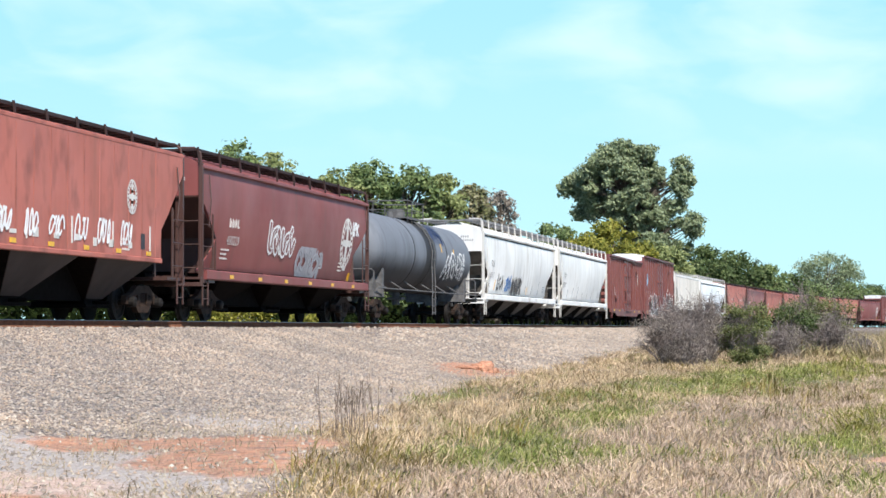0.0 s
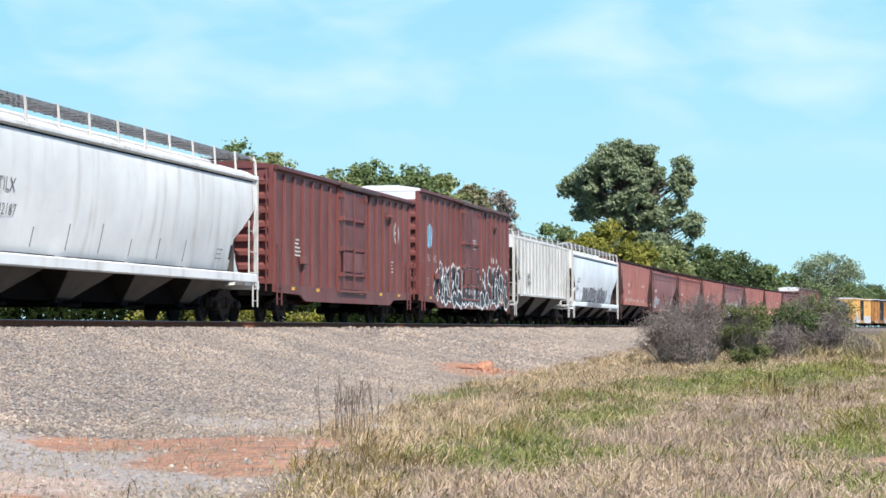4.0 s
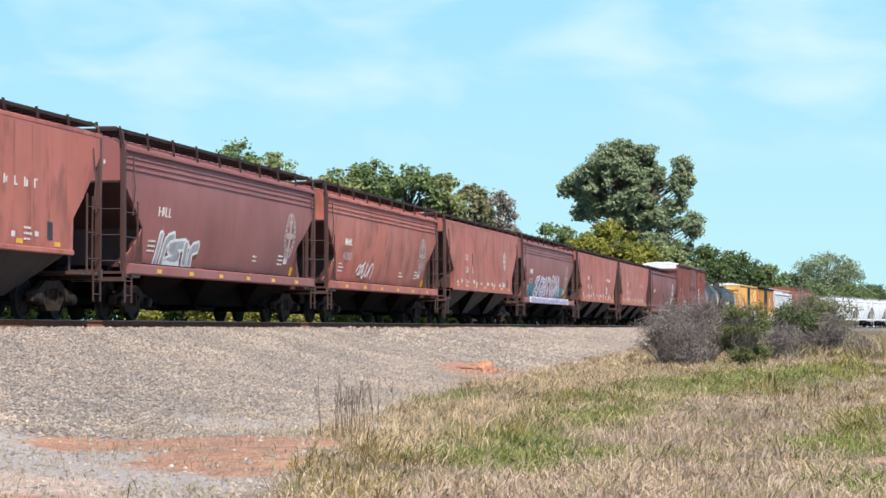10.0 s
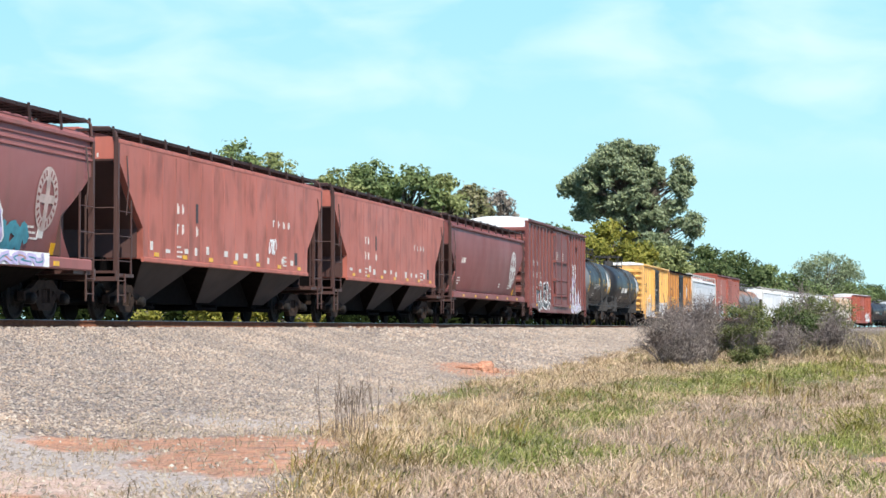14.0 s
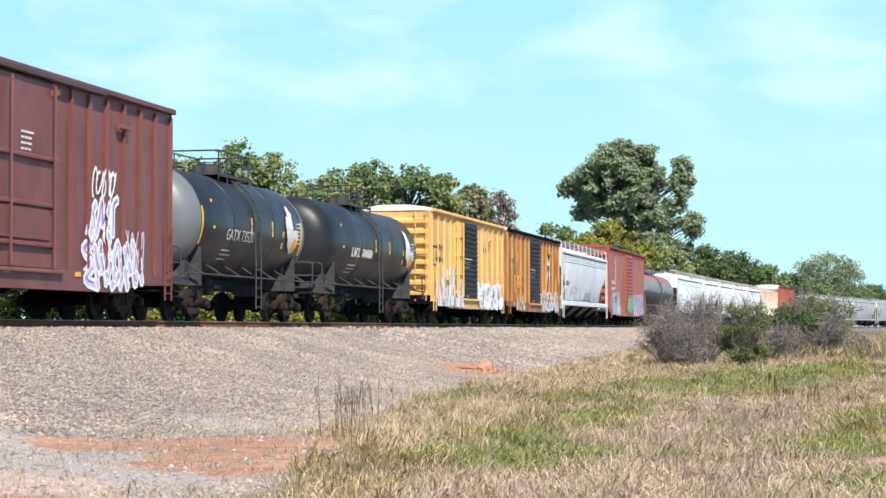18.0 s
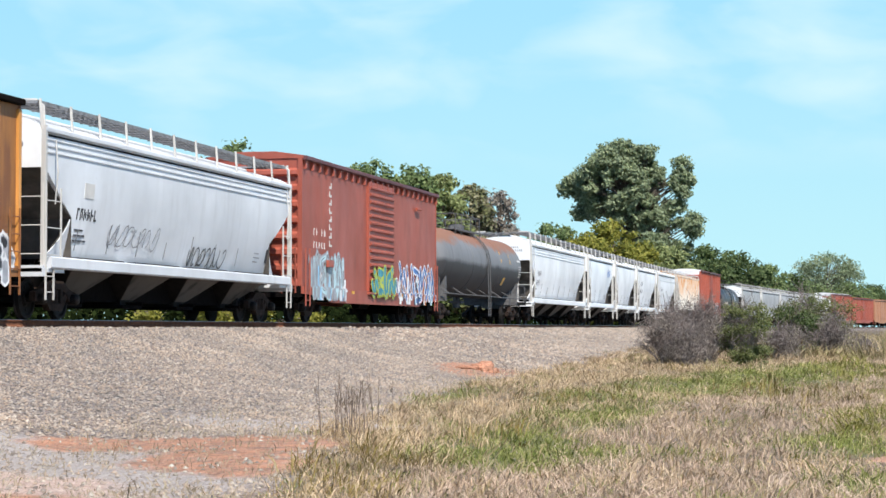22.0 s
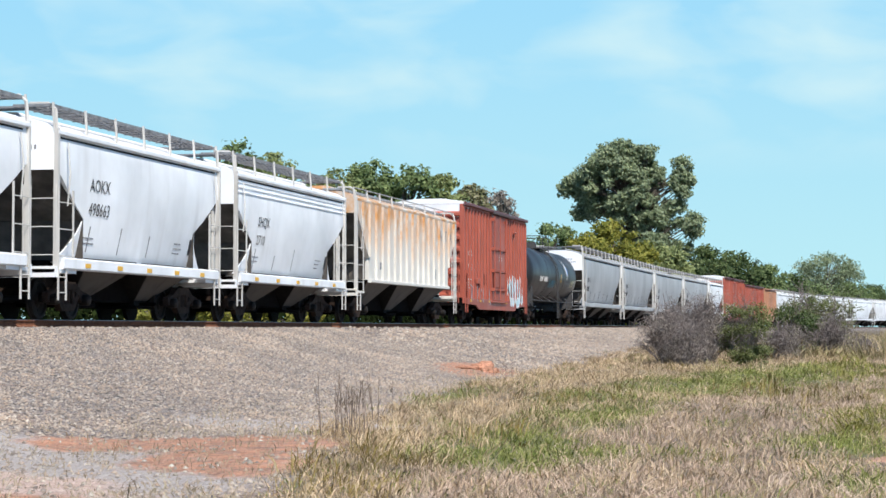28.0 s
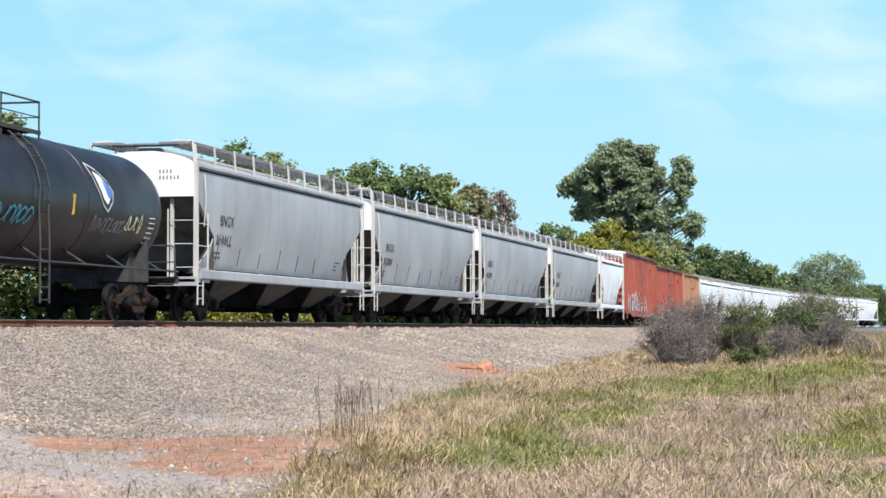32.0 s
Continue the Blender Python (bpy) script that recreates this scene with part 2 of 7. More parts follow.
def track(s):
    """x, y and heading (to the right, radians) at s."""
    u = (s + 700) / STEP
    i = max(0, min(len(LINE) - 2, int(u)))
    w = u - i
    a, b = LINE[i], LINE[i + 1]
    return tuple(a[k] + (b[k] - a[k]) * w for k in range(3))


def track_x(y):
    """Sideways place of the line at y, for the ground beside it."""
    if y < 138:
        return 0.0
    s = y
    for _ in range(6):
        s += (y - track(s)[1]) / max(0.3, math.cos(track(s)[2]))
    return track(s)[0]


def gone(t):
    """Metres that the train has run since the start; it slows down a little."""
    u = t - 16
    return 17.731 * t - 0.02182 * (u * u - 256)


# ---- mesh helpers ----
class Mesh:
    """Gathers plain solids into one mesh."""

    def __init__(self):
        self.v, self.f = [], []

    def add(self, vs, fs):
        n = len(self.v)
        self.v += [tuple(p) for p in vs]
        self.f += [tuple(i + n for i in q) for q in fs]
        return self

    def box(self, x0, x1, y0, y1, z0, z1):
        return self.add([(x, y, z) for x in (x0, x1) for y in (y0, y1) for z in (z0, z1)],
                        [(0, 1, 3, 2), (4, 6, 7, 5), (0, 4, 5, 1), (2, 3, 7, 6), (0, 2, 6, 4), (1, 5, 7, 3)])

    def soft(self, x0, x1, y0, y1, z0, z1, c=0.02):
        """A box with chamfered long edges along y."""
        prof = [(x0 + c, z0), (x1 - c, z0), (x1, z0 + c), (x1, z1 - c), (x1 - c, z1), (x0 + c, z1), (x0, z1 - c), (x0, z0 + c)]
        return self.prism(prof, y0, y1)

    def prism(self, prof, y0, y1):
        """An xz outline drawn out along y."""
        n = len(prof)
        vs = [(x, y0, z) for x, z in prof] + [(x, y1, z) for x, z in prof]
        fs = [(i, (i + 1) % n, n + (i + 1) % n, n + i) for i in range(n)]
        return self.add(vs, fs + [tuple(range(n))[::-1], tuple(range(n, 2 * n))])

    def slab(self, prof, x0, x1):
        """A yz outline drawn out along x."""
        n = len(prof)
        vs = [(x0, y, z) for y, z in prof] + [(x1, y, z) for y, z in prof]
        fs = [(i, n + i, n + (i + 1) % n, (i + 1) % n) for i in range(n)]
        return self.add(vs, fs + [tuple(range(n)), tuple(range(n, 2 * n))[::-1]])

    def loft(self, rings, caps=True):
        n = len(rings[0])
        vs = [p for r in rings for p in r]
        fs = [(k * n + i, k * n + (i + 1) % n, (k + 1) * n + (i + 1) % n, (k + 1) * n + i)
              for k in range(len(rings) - 1) for i in range(n)]
        if caps:
            m = (len(rings) - 1) * n
            fs += [tuple(range(n))[::-1], tuple(range(m, m + n))]
        return self.add(vs, fs)

    def tube(self, pts, r, n=6, taper=None):
        """A round bar along the points."""
        rings = []
        for i, p in enumerate(pts):
            p = Vector(p)
            d = (Vector(pts[min(i + 1, len(pts) - 1)]) - Vector(pts[max(i - 1, 0)])).normalized()
            a = d.orthogonal().normalized() if i == 0 else (last - d * last.dot(d)).normalized()
            last = a
            b = d.cross(a)
            rr = r if taper is None else r + (taper - r) * i / (len(pts) - 1)
            rings.append([p + (a * math.cos(6.2832 * k / n) + b * math.sin(6.2832 * k / n)) * rr for k in range(n)])
        return self.loft(rings)

    def wheel(self, prof, n=20):
        """Rings of (x, radius) turned round the x axis."""
        return self.loft([[(x, r * math.cos(6.2832 * k / n), r * math.sin(6.2832 * k / n)) for k in range(n)] for x, r in prof])

    def data(self, name, mat, smooth=False):
        me = bpy.data.meshes.new(name)
        me.from_pydata(self.v, [], self.f)
        bm = bmesh.new()
        bm.from_mesh(me)
        bmesh.ops.recalc_face_normals(bm, faces=bm.faces)
        bm.to_mesh(me)
        bm.free()
        me.materials.append(mat)
        if smooth:
            me.polygons.foreach_set("use_smooth", [True] * len(me.polygons))
            me.set_sharp_from_angle(angle=radians(smooth))
        return me


MADE = {}


def part(name, make, mat, parent, label="", at=None, smooth=False, key=None):
    """ONE mesh object under a thing or part. Alike pieces share their mesh through key."""
    k = (name, key, mat.name) if key is not None else None
    if k is None or k not in MADE:
        g = make() if callable(make) else make
        me = g.data(name, mat, smooth)
        if k is not None:
            MADE[k] = me
    else:
        me = MADE[k]
    ob = new(name, me)
    ob.parent = parent
    if at is not None:
        ob.matrix_basis = at
    return tagged(ob, label)


def text_mesh(words, size):
    """Flat outline of the words, x along the line, from the built-in font."""
    cu = bpy.data.curves.new("letters", "FONT")
    cu.body, cu.size, cu.resolution_u = words, size, 2
    ob = new("letters", cu)
    me = bpy.data.meshes.new_from_object(ob.evaluated_get(bpy.context.evaluated_depsgraph_get()))
    bpy.data.objects.remove(ob)
    bpy.data.curves.remove(cu)
    g = Mesh()
    g.v = [tuple(p.co) for p in me.vertices]
    g.f = [tuple(q.vertices) for q in me.polygons]
    bpy.data.meshes.remove(me)
    return g


# ---- wagons: running gear ----
WHEELS = ([], [])        # leading and trailing wheelsets of every truck


def truck(car, y):
    """A two-axle truck at y along its car."""
    t = part("truck", lambda: Mesh().soft(-0.95, 0.95, -0.22, 0.22, 0.42, 0.72, 0.05).box(-0.2, 0.2, -0.2, 0.2, 0.72, 0.86),
             TRUCKMAT, car, "cast steel bolster of a freight truck", pose(0, y, 0), key=1)
    for sx in (1, -1):
        def frame_side():
            g = Mesh()
            x0, x1 = sx * 0.95, sx * 1.10
            g.slab([(-1.12, 0.40), (-1.12, 0.60), (-0.72, 0.68), (-0.40, 0.86), (0.40, 0.86), (0.72, 0.68), (1.12, 0.60), (1.12, 0.40),
                    (0.72, 0.40), (0.60, 0.56), (0.30, 0.68), (-0.30, 0.68), (-0.60, 0.56), (-0.72, 0.40)], x0, x1)
            g.slab([(-0.62, 0.50), (-0.50, 0.60), (-0.22, 0.36), (0.22, 0.36), (0.50, 0.60), (0.62, 0.50), (0.34, 0.20), (-0.34, 0.20)], x0, x1)
            g.slab([(-0.36, 0.34), (-0.36, 0.70), (-0.24, 0.70), (-0.24, 0.34)], x0, x1)
            g.slab([(0.24, 0.34), (0.24, 0.70), (0.36, 0.70), (0.36, 0.34)], x0, x1)
            for k in (-0.13, 0.0, 0.13):
                g.tube([(sx * 1.03, k, 0.36), (sx * 1.03, k, 0.66)], 0.055, 8)
            return g
        part("side_frame", frame_side, TRUCKMAT, t, "cast steel side frame with coil springs", key=sx)
        for ay in (-0.89, 0.89):
            part("bearing", lambda: Mesh().wheel([(-0.10, 0.13), (0.10, 0.13), (0.13, 0.10), (0.15, 0.05)], 12), WHEELMAT, t,
                 at=pose(sx * 1.12, ay, 0.457, 0, 0, 0 if sx > 0 else 180), key=1)
    for i, ay in enumerate((-0.89, 0.89)):
        def axle():
            g = Mesh().wheel([(-1.05, 0.08), (1.05, 0.08)], 10)
            for s in (1, -1):
                g.wheel([(s * 0.66, 0.30), (s * 0.68, 0.485), (s * 0.715, 0.485), (s * 0.72, 0.457), (s * 0.80, 0.450), (s * 0.805, 0.38),
                         (s * 0.765, 0.35), (s * 0.755, 0.18), (s * 0.80, 0.14), (s * 0.80, 0.08)], 18)
            for k in range(4):
                a = 1.5708 * k
                g.box(0.76, 0.775, 0.25 * math.cos(a) - 0.03, 0.25 * math.cos(a) + 0.03, 0.25 * math.sin(a) - 0.03, 0.25 * math.sin(a) + 0.03)
            return g
        w = part("wheelset", axle, WHEELMAT, t, "steel wheels on an axle", pose(0, ay, 0.457), 30, key=1)
        WHEELS[i].append(w)


def coupler(car, half, sign):
    def make():
        g = Mesh().soft(-0.17, 0.17, 0.0, 0.9, 0.72, 1.02, 0.02)
        g.soft(-0.10, 0.10, -0.35, 0.0, 0.78, 0.94, 0.02)
        g.slab([(-0.52, 0.70), (-0.52, 1.0), (-0.34, 1.02), (-0.30, 0.70)], -0.16, 0.14)
        g.tube([(0.22, -0.1, 0.9), (0.26, -0.3, 0.62), (0.16, -0.48, 0.48)], 0.03, 6)
        g.tube([(-0.9, -0.05, 0.95), (0.95, -0.05, 0.95)], 0.02, 5)
        return g
    part("coupler", make, DARK, car, "cast knuckle coupler with air hose", pose(0, sign * half, 0, 0, 0, 0 if sign < 0 else 180), key=1)


def ladder(car, x, y, z0, z1, along, mat, width=0.42, rungs=6, name="ladder"):
    """Two stiles and rungs; along 'y' lies on the side, 'x' on the end."""
    def make():
        g = Mesh()
        for k in (0, width):
            a = (0, k, 0) if along == "y" else (k, 0, 0)
            g.box(a[0] - 0.018, a[0] + 0.018, a[1] - 0.018, a[1] + 0.018, z0, z1)
        for i in range(rungs):
            z = z0 + (z1 - z0) * (i + 0.5) / rungs
            e = (0, width, z) if along == "y" else (width, 0, z)
            g.tube([(0, 0, z), e], 0.014, 5)
        return g
    part(name, make, mat, car, at=pose(x, y, 0), key=(z0, z1, along, width, rungs))


# ---- wagons: markings ----
def flat_x(z):
    return 1.55


class Skin:
    """A flat wagon side: x of its panels, and what stands proud of them as (y0, y1, z0, z1, lift)."""

    def __init__(self, x, proud):
        self.x, self.proud = x, proud

    def __call__(self, z):
        return self.x

    def lift(self, y, z):
        return max([k for y0, y1, z0, z1, k in self.proud if y0 <= y <= y1 and z0 <= z <= z1], default=0.0)


def drape(g, side, cell=0.07):
    """Lays sprayed paint onto posts, doors and panels by cutting it into small cells."""
    if not isinstance(side, Skin):
        return g
    out = Mesh()
    for q in g.f:
        p = [Vector(g.v[i]) for i in q]
        if len(p) != 4:
            mid = sum(p, Vector()) / len(p)
            up = Vector((side.lift(mid.y, mid.z), 0, 0))
            out.add([w + up for w in p], [tuple(range(len(p)))])
            continue
        n = max(1, math.ceil((p[1] - p[0]).length / cell))
        m = max(1, math.ceil((p[3] - p[0]).length / cell))
        for i in range(n):
            for j in range(m):
                c4 = [p[0].lerp(p[1], u).lerp(p[3].lerp(p[2], u), w) for u, w in ((i / n, j / m), ((i + 1) / n, j / m), ((i + 1) / n, (j + 1) / m), (i / n, (j + 1) / m))]
                mid = sum(c4, Vector()) / 4
                up = Vector((side.lift(mid.y, mid.z), 0, 0))
                out.add([w + up for w in c4], [(0, 1, 2, 3)])
    return out


def patches(car, seed, y0, y1, z0, z1, n, side, mats, label="patchwork of pale sprayed letter shapes"):
    """Tall pale shapes side by side, each paint a part."""
    rng = random.Random(seed)
    gs = [Mesh() for _ in mats]
    for i in range(n):
        k = rng.randrange(len(mats))
        cy, w = rng.uniform(y0, y1), rng.uniform(0.12, 0.34)
        h = (z1 - z0) * (rng.uniform(0.25, 1.0) if rng.random() < 0.6 else rng.uniform(0.1, 0.3))
        zz = z0 if rng.random() < 0.6 else rng.uniform(z0, z1 - h)
        lean = rng.uniform(-0.12, 0.12)
        x = side(zz) + 0.006 + 0.0011 * i
        gs[k].add([(x, cy - w / 2, zz), (x, cy + w / 2, zz), (x, cy + w / 2 * rng.uniform(0.5, 1) + lean, zz + h), (x, cy - w / 2 * rng.uniform(0.5, 1) + lean, zz + h * rng.uniform(0.85, 1))], [(0, 1, 2, 3)])
    for g, m in zip(gs, mats):
        if g.f:
            tagged(part("graffiti", drape(g, side), m, car, label), kind="stuff")


def plates(car, name, mat, rects, side, label="", off=0.012):
    """Thin painted plates (y, z, width, height) on the side whose x at height z is side(z)."""
    g = Mesh()
    rng = random.Random(len(rects) * 31 + int(abs(rects[0][0]) * 97))
    if "lettering" in name:                    # figures as two or three thin bars each
        rects = [q for y, z, w, h in rects for q in ([(y, z, w, h)] if not (0.11 <= w <= 0.22 and h >= 1.2 * w) else
                 [(y, z, w * 0.30, h), (y + w * 0.30, z + h * rng.choice((0.0, 0.42, 0.82)), w * 0.70, h * 0.18)] + [(y + w * 0.70, z + h * 0.18, w * 0.30, h * 0.6)] * rng.randint(0, 1))]
    for y, z, w, h in rects:
        up = off + (side.lift(y + w / 2, z + h / 2) if isinstance(side, Skin) else 0.0)
        a, b = side(z) + up, side(z + h) + up
        g.add([(a, y, z), (a, y + w, z), (b, y + w, z + h), (b, y, z + h), (a - 0.02, y, z), (a - 0.02, y + w, z), (b - 0.02, y + w, z + h), (b - 0.02, y, z + h)],
              [(0, 1, 2, 3), (4, 7, 6, 5), (0, 4, 5, 1), (2, 6, 7, 3), (1, 5, 6, 2), (0, 3, 7, 4)])
    ob = part(name, g, mat, car, label)
    return tagged(ob, kind="stuff") if len(rects) > 1 else ob


def words(car, mat, text, size, y, z, side, off=0.016, name="lettering"):
    """Painted lettering; on a side with posts each word goes into a panel of its own."""
    spots_ = [(y, text, size)]
    if isinstance(side, Skin):
        posts = sorted({round((y0 + y1) / 2, 3) for y0, y1, z0, z1, k in side.proud if y1 - y0 < 0.2 and y1 > y - 0.3})
        spots_ = []
        for token, a, b in zip(text.split(), posts, posts[1:]):
            fit = min(size, 0.76 * (b - a - 0.14) / (0.60 * len(token)))
            spots_.append(((a + b) / 2 - 0.30 * fit * len(token), token, fit))
    whole = Mesh()
    for at, token, fit in spots_:
        g = text_mesh(token, fit)
        whole.add([(side(z + b) + off, at + a, z + b) for a, b, c in g.v], g.f)
    return tagged(part(name, whole, mat, car, "painted lettering"), kind="stuff")


def small_print(rng, y, z, rows, w=0.5, h=0.07):
    """Unreadable lines of stencil print as short bars."""
    out = []
    for i in range(rows):
        at, end = 0.0, w * rng.uniform(0.6, 1.0)
        while at < end:
            k = rng.uniform(0.12, 0.30) * max(w, 0.4)
            out.append((y + at, z - 0.12 * i, k, h * 0.65))
            at += k + 0.05
    return out


def blob(g, rng, side, cy, cz, ry, rz, off, wob=0.25, n=14):
    """A rounded uneven paint patch laid on the side."""
    ph = [rng.uniform(0, 6.28) for _ in range(3)]
    ring = []
    for k in range(n):
        a = 6.2832 * k / n
        r = 1 + wob * (math.sin(2 * a + ph[0]) * 0.5 + math.sin(3 * a + ph[1]) * 0.35 + math.sin(5 * a + ph[2]) * 0.25)
        ring.append((cy + ry * r * math.cos(a), cz + rz * r * math.sin(a)))
    vs = [(side(cz) + off, cy, cz)]
    for f in (0.55, 1.0):
        vs += [(side(cz + (z - cz) * f) + off, cy + (y - cy) * f, cz + (z - cz) * f) for y, z in ring]
    fs = [(0, 1 + k, 1 + (k + 1) % n) for k in range(n)]
    fs += [(1 + k, 1 + n + k, 1 + n + (k + 1) % n, 1 + (k + 1) % n) for k in range(n)]
    g.add(vs, fs)


def stroke(g, side, pts, w, off):
    """A brushed band along yz points; each dab lies a hair over the one before."""
    for k, ((y0, z0), (y1, z1)) in enumerate(zip(pts, pts[1:])):
        d = Vector((y1 - y0, z1 - z0))
        if d.length < 1e-4:
            continue
        d.normalize()
        n = Vector((-d.y, d.x)) * w / 2
        e = d * w * 0.3
        q = [(y0 - e.x - n.x, z0 - e.y - n.y), (y1 + e.x - n.x, z1 + e.y - n.y), (y1 + e.x + n.x, z1 + e.y + n.y), (y0 - e.x + n.x, z0 - e.y + n.y)]
        g.add([(side(z) + off + 0.00007 * k, y, z) for y, z in q], [(0, 1, 2, 3)])
    if w > 0.12:
        for k, (y0, z0) in enumerate(pts):
            g.add([(side(z0 + w / 2 * math.sin(i * 0.7854)) + off - 0.00004 * (k + 1), y0 + w / 2 * math.cos(i * 0.7854), z0 + w / 2 * math.sin(i * 0.7854)) for i in range(8)], [tuple(range(8))])


FORMS = (  # abstract spray strokes in a unit square: darts, hooks, forks, waves
    [[(0.0, 0.10), (0.35, 1.0), (0.45, 0.35), (0.80, 0.90)], [(0.70, 0.0), (0.95, 0.55)]],
    [[(0.10, 0.90), (0.90, 0.75), (0.30, 0.45), (1.0, 0.12), (0.20, 0.0)]],
    [[(0.20, 0.0), (0.25, 1.0)], [(0.55, 0.05), (0.60, 0.80), (0.95, 1.0)]],
    [[(0.0, 0.50), (0.30, 0.05), (0.60, 0.70), (0.90, 0.10)], [(0.40, 1.0), (0.72, 0.62)]],
    [[(0.10, 1.0), (0.15, 0.20), (0.50, 0.0), (0.55, 0.60), (0.90, 0.78)]],
    [[(0.05, 0.0), (0.50, 0.55), (0.10, 0.95)], [(0.58, 0.0), (0.70, 1.0), (1.0, 0.50)]],
    [[(0.30, 0.0), (0.10, 0.50), (0.45, 1.0), (0.75, 0.55), (0.50, 0.25), (1.05, 0.0)]],
)


def curve_through(p, k=3):
    """Rounds a broken line."""
    out = []
    for i in range(len(p) - 1):
        a, b, c, d = p[max(0, i - 1)], p[i], p[i + 1], p[min(len(p) - 1, i + 2)]
        for j in range(k):
            u = j / k
            out.append(tuple(0.5 * (2 * b[q] + (c[q] - a[q]) * u + (2 * a[q] - 5 * b[q] + 4 * c[q] - d[q]) * u * u + (3 * b[q] - a[q] - 3 * c[q] + d[q]) * u ** 3) for q in (0, 1)))
    return out + [p[-1]]


def graffiti(car, seed, y0, y1, z0, z1, letters, side, halo, fill, accent=None, line=None, base=0.018, fat=1.0):
    """A throw-up of fat abstract strokes, one cluster beside the other: outline, fill, accents and thin lines, each a part."""
    rng = random.Random(seed)
    a, b, c, d = Mesh(), Mesh(), Mesh(), Mesh()
    w = (y1 - y0) / letters
    h = z1 - z0
    last = None
    for i in range(letters):
        form = rng.choice([f for f in FORMS if f is not last])
        last = form
        wd = rng.uniform(0.24, 0.34) * min(w, 0.7 * h) * fat
        edge = 0.045 + 0.03 * fat
        cy = y0 + w * i + rng.uniform(-0.06, 0.06) * w
        up, tall, lean = rng.uniform(0, 0.10) * h, h * rng.uniform(0.80, 0.95), rng.uniform(-0.18, 0.18) * w
        flip = rng.random() < 0.3
        lift = base + 0.0068 * (i % 3)
        for q, bone in enumerate(form):
            p = [(cy + w * 1.22 * (1 - u if flip else u) - 0.1 * w + lean * (v - 0.5), z0 + wd / 2 + up + (tall - wd) * v) for u, v in curve_through(bone)]
            stroke(a, side, p, wd + 2 * edge, lift + 0.0004 * q)
            stroke(b, side, p, wd, lift + 0.0032 + 0.0004 * q)
            if accent is not None and rng.random() < 0.7:
                m = len(p)
                stroke(d, side, p[m // 3:2 * m // 3 + 1], wd * 0.7, lift + 0.0050 + 0.0002 * q)
            if line is not None:
                stroke(c, side, [(y + wd * 0.22, z + wd * 0.15) for y, z in p[1:-1]], 0.03, lift + 0.0062 + 0.0002 * q)
    for i in range(letters):
        blob(a, rng, side, rng.uniform(y0 + 0.1, y1 - 0.1), z0 + h * rng.uniform(0.05, 0.9), w * 0.12, h * 0.06, base + 0.0013 + i * 0.0003)
    tagged(part("graffiti", drape(a, side), halo, car, "sprayed outlines of abstract letter forms"), kind="stuff")
    tagged(part("graffiti", drape(b, side), fill, car, "sprayed fill of abstract letter forms"), kind="stuff")
    if accent is not None and d.f:
        tagged(part("graffiti", drape(d, side), accent, car, "sprayed accents"), kind="stuff")
    if line is not None:
        tagged(part("graffiti", drape(c, side), line, car, "thin sprayed lines"), kind="stuff")


def scrawl(car, seed, y0, y1, z0, z1, n, side, mat, w=0.05):
    """A quick tag of looping thin lines."""
    rng = random.Random(seed)
    g = Mesh()
    for i in range(n):
        cy, cz = y0 + (y1 - y0) * (i + 0.5) / n, (z0 + z1) / 2
        ry, rz = (y1 - y0) / n * rng.uniform(0.35, 0.75), (z1 - z0) / 2 * rng.uniform(0.6, 1.0)
        p0, turns = rng.uniform(0, 6.28), rng.uniform(0.6, 1.1)
        pts = [(cy + ry * math.cos(p0 + turns * 6.28 * k / 10) + 0.05 * k / 10, cz + rz * math.sin(p0 + turns * 6.28 * k / 10 * 1.25)) for k in range(11)]
        stroke(g, side, pts, w, 0.02 + 0.0047 * i)
    tagged(part("graffiti", drape(g, side), mat, car, "thin sprayed tag"), kind="stuff")


def herald(car, y, z, r, side, mat, squash=1.0):
    """A plain round railway emblem: a broad ring with dark ticks, a cross inside."""
    g = Mesh()
    n = 32
    for r0, r1 in ((0.62, 0.72), (0.72, 0.86), (0.86, 1.0)):
        vs = [(side(z + r * q * math.sin(6.2832 * k / n)) + 0.014, y + r * q * squash * math.cos(6.2832 * k / n), z + r * q * math.sin(6.2832 * k / n))
              for q in (r0, r1) for k in range(n)]
        g.add(vs, [(k, (k + 1) % n, n + (k + 1) % n, n + k) for k in range(n)])
    for zz in (-0.62, -0.31, 0.0, 0.31):
        stroke(g, side, [(y, z + r * zz), (y, z + r * (zz + 0.31))], r * 0.36 * squash, 0.015)
    stroke(g, side, [(y - r * 0.6 * squash, z), (y + r * 0.6 * squash, z)], r * 0.26, 0.0155)
    ring = part("emblem", g, mat, car, "round painted railway emblem")
    g = Mesh()
    for k in range(22):
        a = 6.2832 * (k + 0.5) / 22
        if abs(math.sin(a)) < 0.98:
            stroke(g, side, [(y + r * 0.74 * squash * math.cos(a), z + r * 0.74 * math.sin(a)), (y + r * 0.88 * squash * math.cos(a), z + r * 0.88 * math.sin(a))], 0.09 * r, 0.0165)
    tagged(part("emblem_detail", g, MAROON, ring, "dark ticks round the emblem"), kind="stuff")


def reflectors(car, half, z, side, n=6, mat=MARKY):
    for i in range(n):
        plates(car, "reflector", mat, [(-half + (2 * half) * (i + 0.5) / n - 0.15, z, 0.30, 0.10)], side, "yellow reflective strip")


# ---- wagons: bodies ----
def bulged(zb, ze, half=1.58):
    """Side line of a curved-side hopper between sill and eave."""
    def side(z):
        u = max(0.0, min(1.0, (z - zb) / (ze - zb)))
        return half - 0.40 * (1 - u) ** 1.9 - 0.11 * u ** 3
    return side


